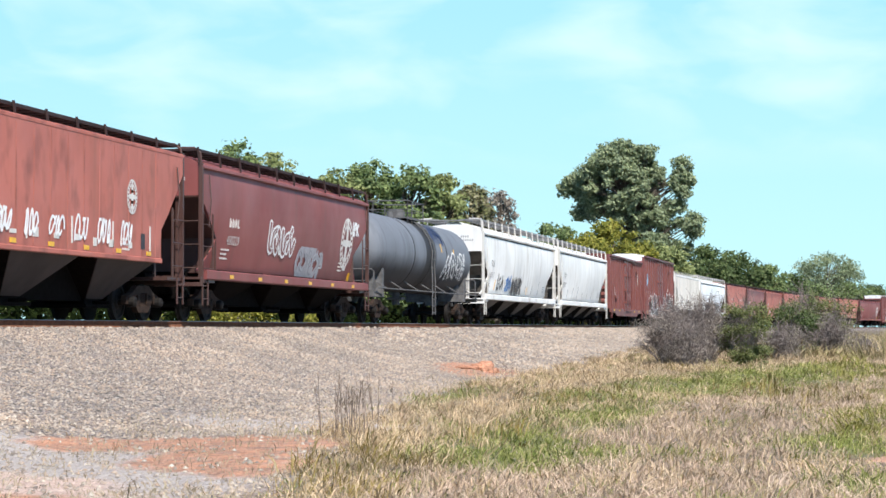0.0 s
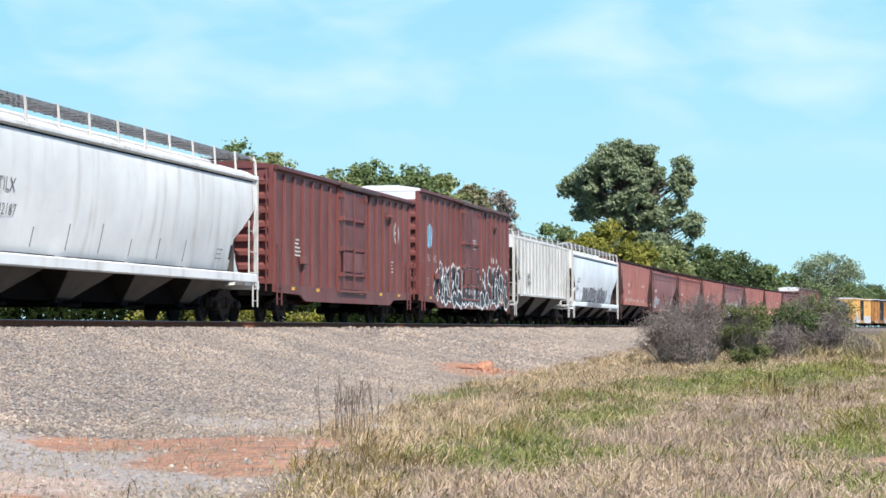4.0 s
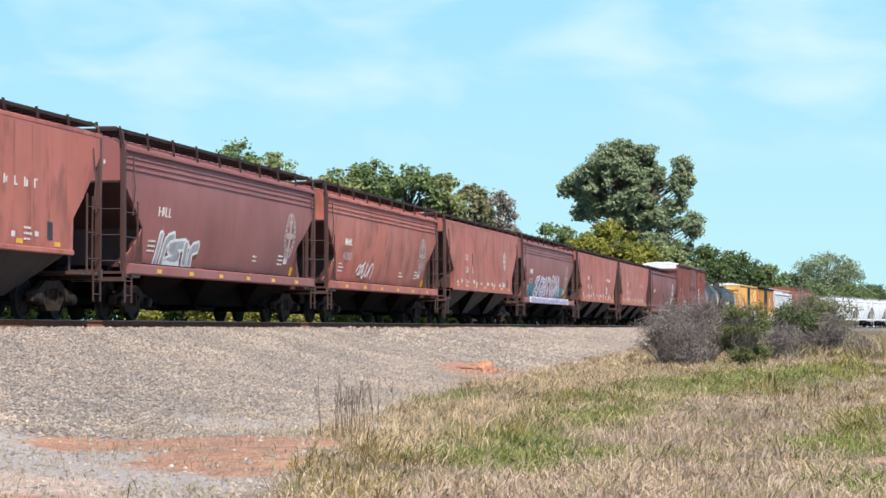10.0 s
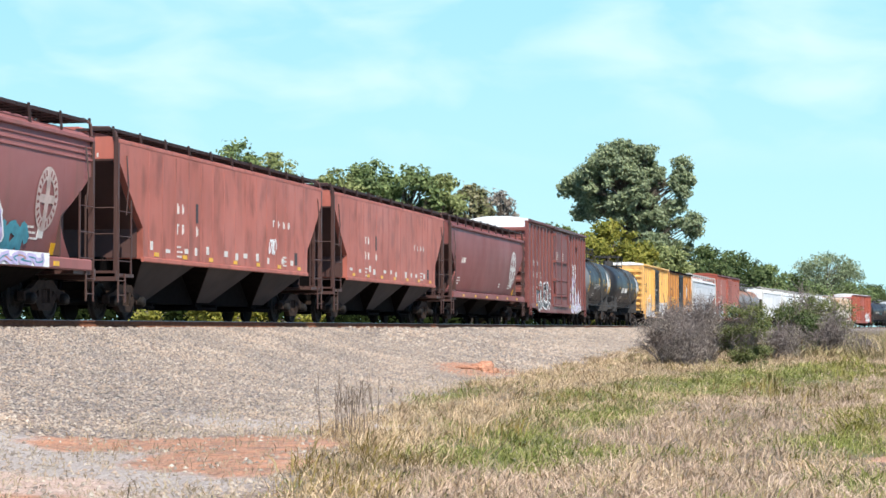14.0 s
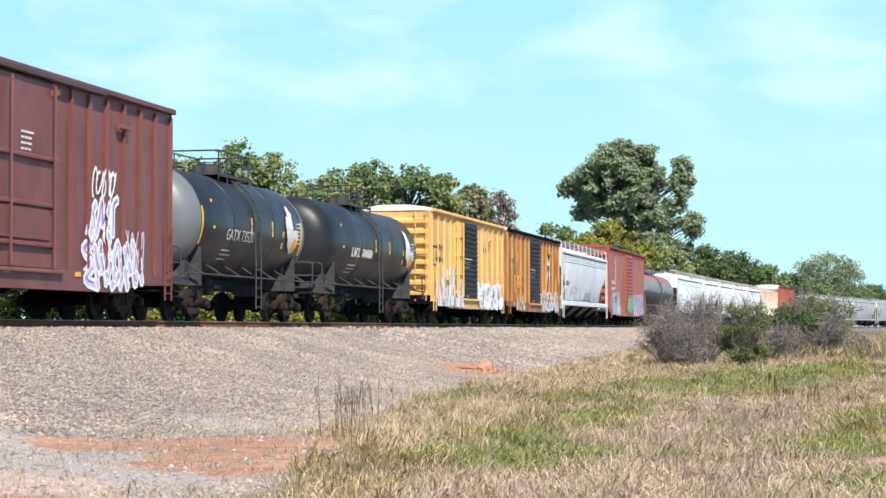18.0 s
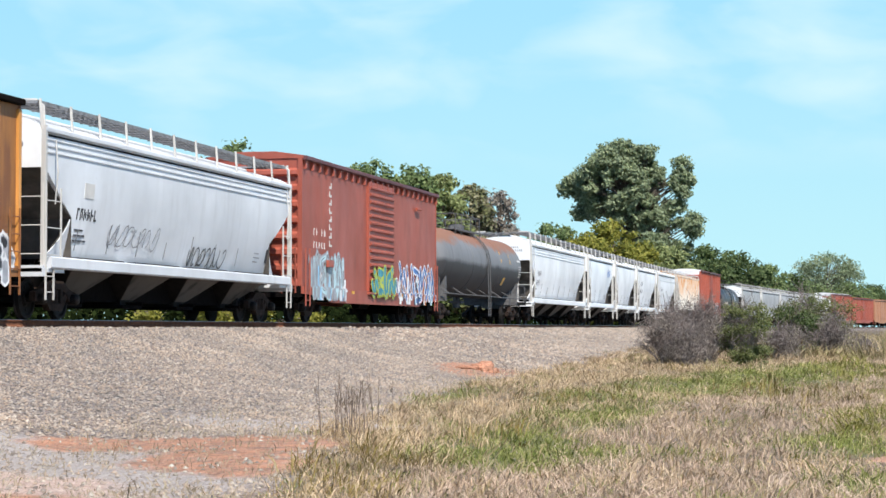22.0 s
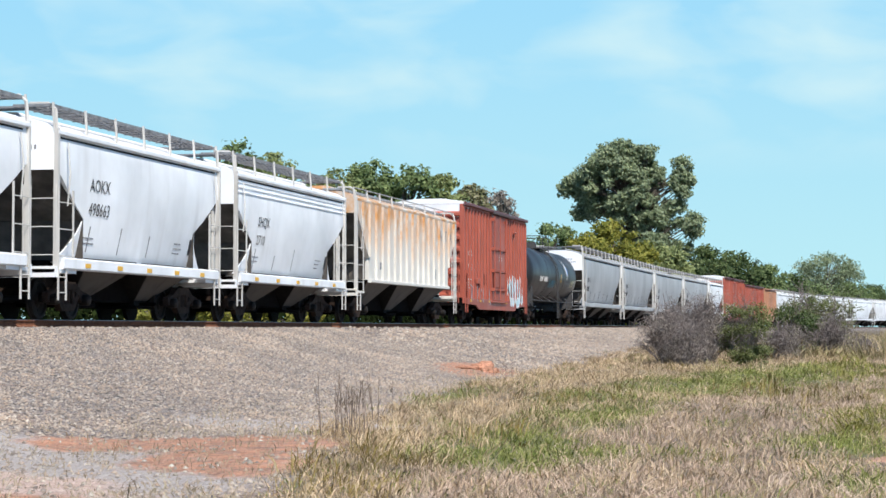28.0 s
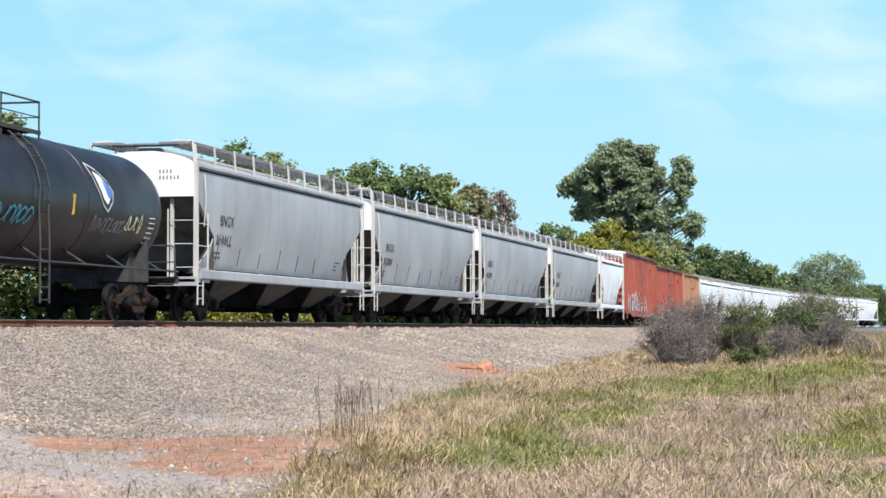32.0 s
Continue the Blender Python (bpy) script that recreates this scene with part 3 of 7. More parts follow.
def hopper(length, body, kind, bays=3, sill=None, posts=None, cap=None, tall=0.0):
    """A covered hopper: kind 'curved', 'flat' or 'ribbed'."""
    car = new("covered_hopper_car")
    sill, posts = sill or body, posts or (WEATHERED if body.name[:5] == "white" else body)
    if body.name in ("mineral_brown_paint", "maroon_paint", "plum_brown_paint", "oxide_red_paint"):
        posts = FITTING
    posts = WEATHERED if posts.name[:5] in ("white", "rust_", "pale_", "dusty", "light", "mid_g") else posts
    half = length / 2 - 0.62                   # over the end sills
    hb = half - 0.12                           # body
    ze = (4.08 if kind == "curved" else 4.20) + tall
    brown = body.name in ("mineral_brown_paint", "maroon_paint", "plum_brown_paint", "oxide_red_paint")
    rise = (0.38 if kind == "curved" else 0.30) if brown else 0.40
    zt = ze + rise
    deck = ze + (0.31 if kind == "curved" else 0.15) if brown else zt + (0.06 if kind == "curved" else -0.17)
    zb = 1.30 if kind == "curved" else 1.50
    side = bulged(zb, ze) if kind == "curved" else flat_x
    cut_top, run, mid = (3.32, 1.55 if brown else 1.75, 2.28) if kind == "curved" else (3.80, 1.60, 2.25)
    key = (round(length, 1), kind, tall, rise)

    def hull():
        g = Mesh()
        ys = [-hb, -hb + run * 0.33, -hb + run * 0.66, -hb + run, -hb + run + 0.02]
        cuts = [cut_top, cut_top - (cut_top - mid) * 0.36, cut_top - (cut_top - mid) * 0.70, mid, zb]
        ys += [-y for y in ys[::-1]]
        cuts += cuts[::-1]
        rings = []
        for y, zc in zip(ys, cuts):
            right = [(side(zc + (ze - zc) * k / 9), zc + (ze - zc) * k / 9) for k in range(10)]
            roof = [(1.42, ze + rise * 0.3), (1.20, ze + rise * 0.58), (0.85, ze + rise * 0.82), (0.35, zt)]
            p = right + roof
            rings.append([(x, y, z) for x, z in p] + [(-x, y, z) for x, z in p[::-1]])
        return g.loft(rings)
    part("body", hull, body, car, smooth=35, key=key)

    def lip():
        g = Mesh()
        for s in (1, -1):
            g.soft(min(s * 1.42, s * 1.56), max(s * 1.42, s * 1.56), -hb - 0.02, hb + 0.02, ze - 0.04, ze + 0.07, 0.02)
        return g
    part("eave_rail", lip, sill, car, key=key)
    # hopper bays below the body
    inner = hb - run + 0.35
    bw = 2 * inner / bays
    for i in range(bays):
        def bay():
            """A funnel that narrows on all four sides down to its gate."""
            top = zb - 0.02
            rings = []
            for z, k, hx in ((top + 0.12, 0.40, 1.42), (top, 0.40, 1.46), (0.50, 0.11, 0.58), (0.36, 0.11, 0.58)):
                rings.append([(-hx, -k * bw, z), (hx, -k * bw, z), (hx, k * bw, z), (-hx, k * bw, z)])
            return Mesh().loft(rings)

        def sheet():
            top = zb - 0.04
            return Mesh().add([(sx * (x + e), y * bw, z) for sx in (1, -1) for e in (0.0, 0.02) for x, y, z in ((1.45, -0.39, top), (1.45, 0.39, top), (0.59, 0.105, 0.51), (0.59, -0.105, 0.51))],
                              [tuple(8 * q + k for k in f) for q in (0, 1) for f in ((0, 1, 2, 3), (4, 7, 6, 5), (0, 4, 5, 1), (1, 5, 6, 2), (2, 6, 7, 3), (3, 7, 4, 0))])
        at = pose(0, -inner + bw * (i + 0.5), 0)
        # funnel faces are coloured as if shaded; lighter sheets cover the sides
        funnel = part("hopper_bay", bay, SOOTSHADE if brown else PAINTEDSHADE, car, at=at, key=key + (bays,))
        part("bay_side_sheet", sheet, SOOTSHADE if brown and kind == "curved" else grime(body), funnel, "dusty side sheet of the hopper bay, darkened for shade", key=key + (bays,))
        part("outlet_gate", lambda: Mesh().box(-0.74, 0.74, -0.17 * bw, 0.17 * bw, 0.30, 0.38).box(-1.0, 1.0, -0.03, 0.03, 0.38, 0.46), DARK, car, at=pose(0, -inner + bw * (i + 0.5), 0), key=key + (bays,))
    # wide black core added to fill the gaps between bays with shade
    part("center_sill", lambda: Mesh().soft(-0.22, 0.22, -half, half, 0.74, 1.06, 0.02).prism([(-0.60, zb + 0.05), (0.60, zb + 0.05), (0.50, 0.45), (-0.50, 0.45)], -inner + 0.2, inner - 0.2), DARK, car, "center sill with a black core painted as shade between the bays", key=key)
    if kind == "curved":
        for s in (1, -1):
            def beam():
                a, b = sorted((s * 1.36, s * 1.60))
                return Mesh().soft(a, b, -half + 0.35, half - 0.35, 1.10, 1.36, 0.03)
            part("side_sill", beam, sill, car, key=key + (s,))
    elif kind == "ribbed":
        n = 17
        for s in (1, -1):
            for i in range(n):
                y = -hb + run * 0.4 + (2 * hb - run * 0.8) * i / (n - 1)
                d = hb - abs(y)
                low = 1.46 if d > run else max(1.46, cut_top - d * (cut_top - mid) / run)
                a, b = sorted((s * 1.545, s * 1.63))
                part("side_post", lambda: Mesh().soft(a, b, -0.035, 0.035, low, ze - 0.05, 0.02), body, car, at=pose(0, y, 0), key=key + (s, round(low, 2)))
        for s in (1, -1):
            a, b = sorted((s * 1.50, s * 1.64))
            part("side_sill", lambda: Mesh().soft(a, b, -hb + run, hb - run, 1.40, 1.52, 0.02), sill, car, key=key + (s,))
    else:
        for s in (1, -1):
            a, b = sorted((s * 1.50, s * 1.58))
            part("side_sill", lambda: Mesh().soft(a, b, -hb + run, hb - run, 1.42, 1.54, 0.02), sill, car, key=key + (s,))
    # ends
    for s in (-1, 1):
        end = s * half
        part("end_platform", lambda: Mesh().box(-1.52, 1.52, min(end, end - s * 1.2), max(end, end - s * 1.2), 1.02, 1.10).box(-1.55, 1.55, min(end, end - s * 0.14), max(end, end - s * 0.14), 0.92, 1.16),
             FITTING if brown else sill, car, key=key + (s,))
        for sx in (1, -1):
            part("corner_post", lambda: Mesh().box(sx * 1.50 - 0.055, sx * 1.50 + 0.055, end - s * 0.14 - 0.05, end - s * 0.14 + 0.05, 1.1, ze + 0.1),
                 posts, car, key=key + (s, sx))
            part("slope_brace", lambda: Mesh().add([(sx * 0.80 + u * 0.035, end - s * (0.25 + v * 0.06), z) for z in (1.1, cut_top + 0.1) for u, v in ((-1, -1), (1, -1), (1, 1), (-1, 1))],
                                                   [(0, 1, 5, 4), (1, 2, 6, 5), (2, 3, 7, 6), (3, 0, 4, 7), (0, 3, 2, 1), (4, 5, 6, 7)]), posts, car, key=key + (s, sx))
            ladder(car, sx * 1.55, (end - s * 0.14) if s < 0 else (end - s * 0.14 - 0.80), 1.10, 2.86, "y", posts, 0.80, 3, "corner_railing")
            ladder(car, sx * 1.55, (end - s * 0.14) if s < 0 else (end - s * 0.14 - 0.42), 0.42, 1.10, "y", posts, 0.42, 2, "step")
            if kind == "curved":
                part("corner_gusset", lambda: Mesh().loft([[(sx * (side(z) + e), s * y, z) for y, e in ((hb - run - 0.03, 0.0), (w, 0.0), (w, -0.03), (hb - run - 0.03, -0.03))] for z, w in [(mid + (1.34 - mid) * u, hb - run + 0.02 + 1.05 * u ** 1.5) for u in (0, 0.2, 0.4, 0.6, 0.8, 1.0)]]), body, car, "lower corner of the side sheet", key=key + (s, sx))
            part("grab_iron", lambda: Mesh().tube([(sx * 1.56, end - s * 0.6, 2.5), (sx * 1.62, end - s * 0.6, 3.2), (sx * 1.56, end - s * 0.62, 3.9)], 0.018, 5), posts, car, key=key + (s, sx))
        ladder(car, 0.74 if s < 0 else -1.5, end - s * 0.10, 1.1, 2.95, "x", posts, 0.76, 3, "end_ladder")
        for q in (1, -1):
            part("end_hoop", lambda: Mesh().tube([(q * 1.50, end - s * 0.14, ze), (q * 1.47, end - s * 0.14, deck + 0.06), (q * 1.30, end - s * 0.14, deck + 0.19), (q * 0.85, end - s * 0.14, deck + 0.20)], 0.033, 6), posts, car, "bent grab hoop at the end of the roof", key=key + (s, q))
        part("end_walkway", lambda: Mesh().soft(-0.95, 0.95, min(end - s * 0.15, end - s * 0.75), max(end - s * 0.15, end - s * 0.75), deck + 0.11, deck + 0.15, 0.01), BROWNGRATE if brown else (GRATE if kind == "curved" else PALEGRATE), car, "roof walkway across the end", key=key + (s,))
        if cap is not None:
            part("end_panel", lambda: Mesh().prism([(-1.45, cut_top - 0.05), (1.45, cut_top - 0.05), (1.45, ze), (1.40, ze + rise * 0.3), (1.18, ze + rise * 0.57), (0.84, ze + rise * 0.81), (0.35, zt - 0.01), (-0.35, zt - 0.01), (-0.84, ze + rise * 0.81), (-1.18, ze + rise * 0.57), (-1.40, ze + rise * 0.3), (-1.45, ze)], min(end - s * 0.10, end - s * 0.06), max(end - s * 0.10, end - s * 0.06)), cap, car, key=key + (s,))
        face = s * (half - 0.06 if cap is not None else hb)
        marks = part("end_lettering", lambda: [g.box(0.50 + 0.10 * k, 0.545 + 0.10 * k, min(face, face + s * 0.006), max(face, face + s * 0.006), z, z + 0.10) for g in [Mesh()] for z in (ze - 0.20, ze - 0.36) for k in range(6 if z < ze - 0.3 else 4)][-1],
             MARKW if brown else MARKG, car, "small stencilled lettering on the end", key=key + (s, cap is None))
        tagged(marks, kind="stuff")
        def slope():
            pts = [(hb + 0.01, cut_top), (hb - run * 0.33, cut_top - (cut_top - mid) * 0.36), (hb - run * 0.66, cut_top - (cut_top - mid) * 0.70), (hb - run + 0.01, mid), (hb - run + 0.01, zb + 0.02)]
            off = [(hb - 0.0, cut_top - 0.05)] + [(y + 0.03, z - 0.03) for y, z in pts[1:4]] + [(hb - run + 0.04, zb + 0.02)]
            return Mesh().slab([(s * y, z) for y, z in pts + off[::-1]], -1.40, 1.40)
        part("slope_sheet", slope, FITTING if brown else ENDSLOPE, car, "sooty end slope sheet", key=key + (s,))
        coupler(car, half, s)
        truck(car, s * (half - 1.75))
    part("brake_wheel", lambda: Mesh().tube([(0.3 * math.cos(a * 0.5236), 0, 0.3 * math.sin(a * 0.5236)) for a in range(13)], 0.022, 5)
         .tube([(-0.3, 0, 0), (0.3, 0, 0)], 0.018, 5).tube([(0, 0, -0.3), (0, 0, 0.3)], 0.018, 5).tube([(0, 0, 0), (0, 0.12, 0)], 0.04, 6),
         posts, car, at=pose(-0.6, -half + 0.02, 2.1), key=1)
    part("brake_cylinder", lambda: Mesh().tube([(0.75, -0.35, 1.35), (0.75, 0.25, 1.35)], 0.16, 10).box(0.6, 0.9, -0.4, 0.3, 1.1, 1.2), DARK, car, at=pose(0, half - 0.75, 0), key=1)
    # roof: hatches and walkways
    part("hatch", lambda: Mesh().soft(-0.33, 0.33, -hb + 0.6, hb - 0.6, zt - 0.02, zt + 0.14, 0.05), body, car, key=key)
    for s in (1, -1):
        def board():
            g = Mesh()
            a, b = sorted((s * 0.50, s * 1.38)) if kind == "curved" or brown else sorted((s * 0.35, s * 0.95))
            if kind != "curved" and not brown:
                g.tube([(s * 1.41, -half + 0.1, deck + 0.19), (s * 1.41, half - 0.1, deck + 0.19)], 0.022, 6)
            lanes = 7
            for q in range(lanes):
                xa = a + (b - a) * q / lanes
                g.box(xa, xa + (b - a) / lanes * (0.74 if brown else 0.55), -half + 0.05, half - 0.05, deck + 0.13, deck + 0.155)
            g.box(b - 0.03 if s > 0 else a, b if s > 0 else a + 0.03, -half + 0.05, half - 0.05, deck + 0.10, deck + 0.18)
            m = int(2 * half / 0.55)
            for k in range(m + 1):
                y = -half + 0.05 + (2 * half - 0.1) * k / m
                g.box(a, b, y - 0.02, y + 0.02, deck + 0.11, deck + 0.17)
            return g
        part("walkway", board, BROWNGRATE if brown else (GRATE if kind == "curved" or body is RIBGREY else PALEGRATE), car, "roof walkway of open grating", key=key + (s,))
        n = max(7, int(2 * half / 1.5))
        for i in range(n):
            y = -half + 0.1 + (2 * half - 0.2) * i / (n - 1)
            part("walkway_bracket", lambda: Mesh().add([(s * p[0], dy, p[1]) for dy in (-0.020, 0.020) for p in ((1.44, ze + 0.02), (1.49, ze + 0.0), (1.44, deck + 0.21), (1.39, deck + 0.21))],
                                                       [(0, 1, 2, 3), (4, 7, 6, 5), (0, 4, 5, 1), (1, 5, 6, 2), (2, 6, 7, 3), (3, 7, 4, 0)]), BROWNGRATE if brown else posts, car, at=pose(0, y, 0), key=(kind, tall, s, rise, brown))
    car["half"], car["zb"] = hb, zb
    return car, side


def grooves(car, hb, side, zs, mat):
    """Long pressed beads under the eave of a curved side."""
    for z in zs:
        part("side_bead", lambda: Mesh().prism([(side(z) - 0.02, z - 0.035), (side(z) + 0.030, z - 0.015), (side(z) + 0.030, z + 0.015), (side(z) - 0.02, z + 0.035)], -hb, hb),
             mat, car, key=(round(hb, 1), round(z, 2)))


def boxcar(length, body, top, rib, door="plug", doors=None, doorw=3.0, roof=None, gable=None, door_at=0.0, label_end=8, post_mat=None, second=False, eave=None, gap=0.55):
    """A box car with corrugated ends; top is the eave height."""
    car = new("box_car")
    half = length / 2 - gap
    z0, x = 0.78, 1.50
    roof = roof or body
    post_mat = post_mat or (BRICKPOST if body.name == "brick_red_paint" else BROWNPOST if body.name in ("maroon_paint", "mineral_brown_paint") else body)
    proud = [(-half, half, 0, z0 + 0.32, 0.07), (door_at - doorw / 2, door_at + doorw / 2, z0 + 0.3, top, 0.09)]
    key = (round(length, 1), round(top, 2))
    part("body", lambda: Mesh().box(-x, x, -half, half, z0 + 0.12, top), body, car, key=key)

    def lid():
        p = [(-x - 0.05, top), (x + 0.05, top), (x + 0.05, top + 0.07), (0.6, top + 0.20), (-0.6, top + 0.20), (-x - 0.05, top + 0.07)]
        g = Mesh().prism(p, -half - 0.04, half + 0.04)
        m = int(2 * half / 1.2)
        for k in range(m + 1):
            y = -half + 0.15 + (2 * half - 0.3) * k / m
            g.prism([(-x - 0.06, top + 0.06), (x + 0.06, top + 0.06), (x + 0.06, top + 0.10), (0.6, top + 0.235), (-0.6, top + 0.235), (-x - 0.06, top + 0.10)], y - 0.04, y + 0.04)
        return g
    part("roof", lid, roof, car, key=key)
    for s in (1, -1):
        a, b = sorted((s * (x + 0.0), s * (x + 0.07)))
        part("side_sill", lambda: Mesh().slab([(-half, z0 + 0.1), (-half, z0 + 0.32), (half, z0 + 0.32), (half, z0 + 0.1), (half - 2.6, z0 + 0.05), (half - 3.2, z0 - 0.14), (-half + 3.2, z0 - 0.14), (-half + 2.6, z0 + 0.05)], a, b),
             body, car, key=key + (s,))
        part("eave_rail", lambda: Mesh().soft(min(s * (x - 0.02), s * (x + 0.155)), max(s * (x - 0.02), s * (x + 0.155)), -half, half, top - 0.045, top + 0.085, 0.02), eave or (EAVEBROWN if post_mat in (BROWNPOST, BRICKPOST) else post_mat), car, key=key + (s,))
        if rib:
            d0, d1 = door_at - doorw / 2 - 0.1, door_at + doorw / 2 + 0.1
            n = max(3, int((half + d0) / rib))
            ys = [-half + 0.06 + (d0 + half) * k / n for k in range(n + 1)]
            n2 = max(3, int((half - d1) / rib))
            ys += [d1 + (half - d1 - 0.06) * k / n2 for k in range(n2 + 1)]
            for y in ys:
                part("side_post", lambda: Mesh().soft(a, b, -0.06, 0.06, z0 + 0.30, top - 0.12, 0.025), post_mat, car, at=pose(0, y, 0), key=key + (s,))
                proud.append((y - 0.062, y + 0.062, z0 + 0.3, top, 0.07))
        if not rib:
            for k in range(int(2 * half / 0.8) + 1):
                part("eave_hanger", lambda: Mesh().soft(min(s * x, s * (x + 0.10)), max(s * x, s * (x + 0.10)), -0.05, 0.05, top - 0.32, top - 0.06, 0.015), post_mat, car, at=pose(0, -half + 0.2 + 0.8 * k, 0), key=key + (s,))
    # ends: pressed ribs
    for s in (-1, 1):
        n = label_end
        for i in range(n):
            z = z0 + 0.42 + (top - z0 - 0.85) * i / (n - 1)
            part("end_rib", lambda: Mesh().slab([(s * half, -0.13), (s * (half + 0.14), -0.07), (s * (half + 0.14), 0.05), (s * half, 0.13)], -x + 0.12, x - 0.12), post_mat, car, at=pose(0, 0, z), key=(s, round(half, 1)))
        if gable is not None:
            part("gable_panel", lambda: Mesh().box(-x + 0.02, x - 0.02, min(s * half, s * (half + 0.03)), max(s * half, s * (half + 0.03)), top - 0.55, top - 0.01), gable, car, "white painted top of the end", key=key + (s,))
        for sx in (1, -1):
            part("corner_post", lambda: Mesh().box(min(sx * (x - 0.12), sx * (x + 0.02)), max(sx * (x - 0.12), sx * (x + 0.02)), min(s * half, s * (half + 0.06)), max(s * half, s * (half + 0.06)), z0 + 0.1, top), body, car, key=key + (s, sx))
            ladder(car, sx * (x + 0.10), (-half + 0.12) if s < 0 else (half - 0.58), 0.50, 2.3, "y", body, 0.46, 5)
        ladder(car, 0.9 if s < 0 else -1.34, s * (half + 0.14), 0.9, 2.4 if top > 4.6 else top, "x", body, 0.44, 5, "end_ladder")
        part("end_sill", lambda: Mesh().box(-x, x, min(s * (half - 0.1), s * (half + 0.12)), max(s * (half - 0.1), s * (half + 0.12)), z0, z0 + 0.34), DARK, car, key=key + (s,))
        coupler(car, half + 0.02, s)
        truck(car, s * (half - 2.1))
    part("underframe", lambda: Mesh().soft(-0.25, 0.25, -half, half, 0.72, 0.95, 0.02).box(-1.35, 1.35, -half + 0.1, half - 0.1, 0.82, 0.90)
         .box(-1.3, -0.8, -1.5, -0.4, 0.55, 0.85).tube([(0.8, -0.4, 0.68), (0.8, 0.9, 0.68)], 0.18, 10), DARK, car, key=key)
    part("brake_wheel", lambda: Mesh().tube([(0.28 * math.cos(a * 0.5236), 0, 0.28 * math.sin(a * 0.5236)) for a in range(13)], 0.022, 5)
         .tube([(-0.28, 0, 0), (0.28, 0, 0)], 0.018, 5).tube([(0, 0, 0), (0, 0.15, 0)], 0.04, 6), body, car, at=pose(-0.7, -half - 0.18, 2.3), key="box")
    # doors
    doors = doors or body
    zd0, zd1 = z0 + 0.30, top - 0.16
    for s in (1, -1):
        a, b = sorted((s * x, s * (x + 0.09)))
        d = part("door", lambda: Mesh().soft(a, b, -doorw / 2, doorw / 2, zd0, zd1, 0.02), doors, car, at=pose(0, door_at, 0), key=key + (s, doorw))
        c0, c1 = sorted((s * (x + 0.08), s * (x + 0.17)))
        if door == "ribbed":
            n = 15
            for i in range(n):
                z = zd0 + 0.2 + (zd1 - zd0 - 0.4) * i / (n - 1)
                part("door_rib", lambda: Mesh().prism([(s * (x + 0.08), -0.075), (s * (x + 0.15), -0.03), (s * (x + 0.15), 0.02), (s * (x + 0.08), 0.06)], -doorw / 2 + 0.12, doorw / 2 - 0.12),
                     doors, d, at=pose(0, 0, z), key=key + (s, doorw))
        else:
            for y in (-doorw / 2 + 0.10, -doorw * 0.02, doorw / 2 - 0.10):
                part("door_bar", lambda: Mesh().tube([(s * (x + 0.20), 0, zd0 + 0.05), (s * (x + 0.20), 0, zd1 - 0.05)], 0.032, 6), doors, d, at=pose(0, y, 0), key=key + (s,))
            for z in (zd0 + 0.5, zd0 + 1.35, zd0 + 2.35):
                part("door_rail", lambda: Mesh().soft(c0, c1, -doorw / 2 + 0.02, doorw / 2 - 0.02, -0.05, 0.05, 0.02), doors, d, at=pose(0, 0, z), key=key + (s, doorw))
            for y in (-doorw / 2 + 0.02, doorw / 2 - 0.02):
                for z in (zd0 + 0.5, zd0 + 1.35, zd0 + 2.35, zd1 - 0.2):
                    part("door_bracket", lambda: Mesh().soft(min(s * (x + 0.06), s * (x + 0.24)), max(s * (x + 0.06), s * (x + 0.24)), -0.06, 0.06, -0.07, 0.07, 0.02), post_mat, d, at=pose(0, y, z), key=key + (s,))
            part("door_header", lambda: Mesh().soft(min(s * (x + 0.02), s * (x + 0.19)), max(s * (x + 0.02), s * (x + 0.19)), -doorw * 0.55, doorw * 1.15, top - 0.10, top + 0.02, 0.02), FITTING, d, "dark rail above the sliding door", key=key + (s, doorw))
            part("door_panel", lambda: Mesh().soft(c0, c1 - 0.02 * s if s > 0 else c1, -doorw / 2 + 0.25, doorw / 2 - 0.25, zd0 + 0.6, zd0 + 1.25, 0.01), doors, d, key=key + (s, doorw))
        part("door_track", lambda: Mesh().soft(min(s * x, s * (x + 0.16)), max(s * x, s * (x + 0.16)), -doorw * 0.55, doorw * 0.62, z0 + 0.20, z0 + 0.29, 0.02), post_mat, car, at=pose(0, door_at, 0), key=key + (s, doorw))
    if second:                                 # a plug door beside the ribbed one
        y0 = door_at - doorw / 2 - 1.5
        d = part("plug_door", lambda: Mesh().soft(x, x + 0.05, 0.0, 1.42, zd0, zd1, 0.02), post_mat, car, at=pose(0, y0, 0), key=key)
        proud.append((y0, y0 + 1.42, z0 + 0.3, top, 0.05))
        for y in (0.08, 0.42, 1.32):
            part("door_bar", lambda: Mesh().tube([(x + 0.13, 0, zd0 + 0.05), (x + 0.13, 0, zd1 - 0.05)], 0.035, 6), post_mat, d, at=pose(0, y, 0), key=key)
        for z in (zd0 + 0.25, zd0 + 1.0, zd0 + 1.8, zd0 + 2.6):
            part("door_rail", lambda: Mesh().soft(x + 0.05, x + 0.12, 0.02, 1.40, -0.045, 0.045, 0.02), post_mat, d, at=pose(0, 0, z), key=key)
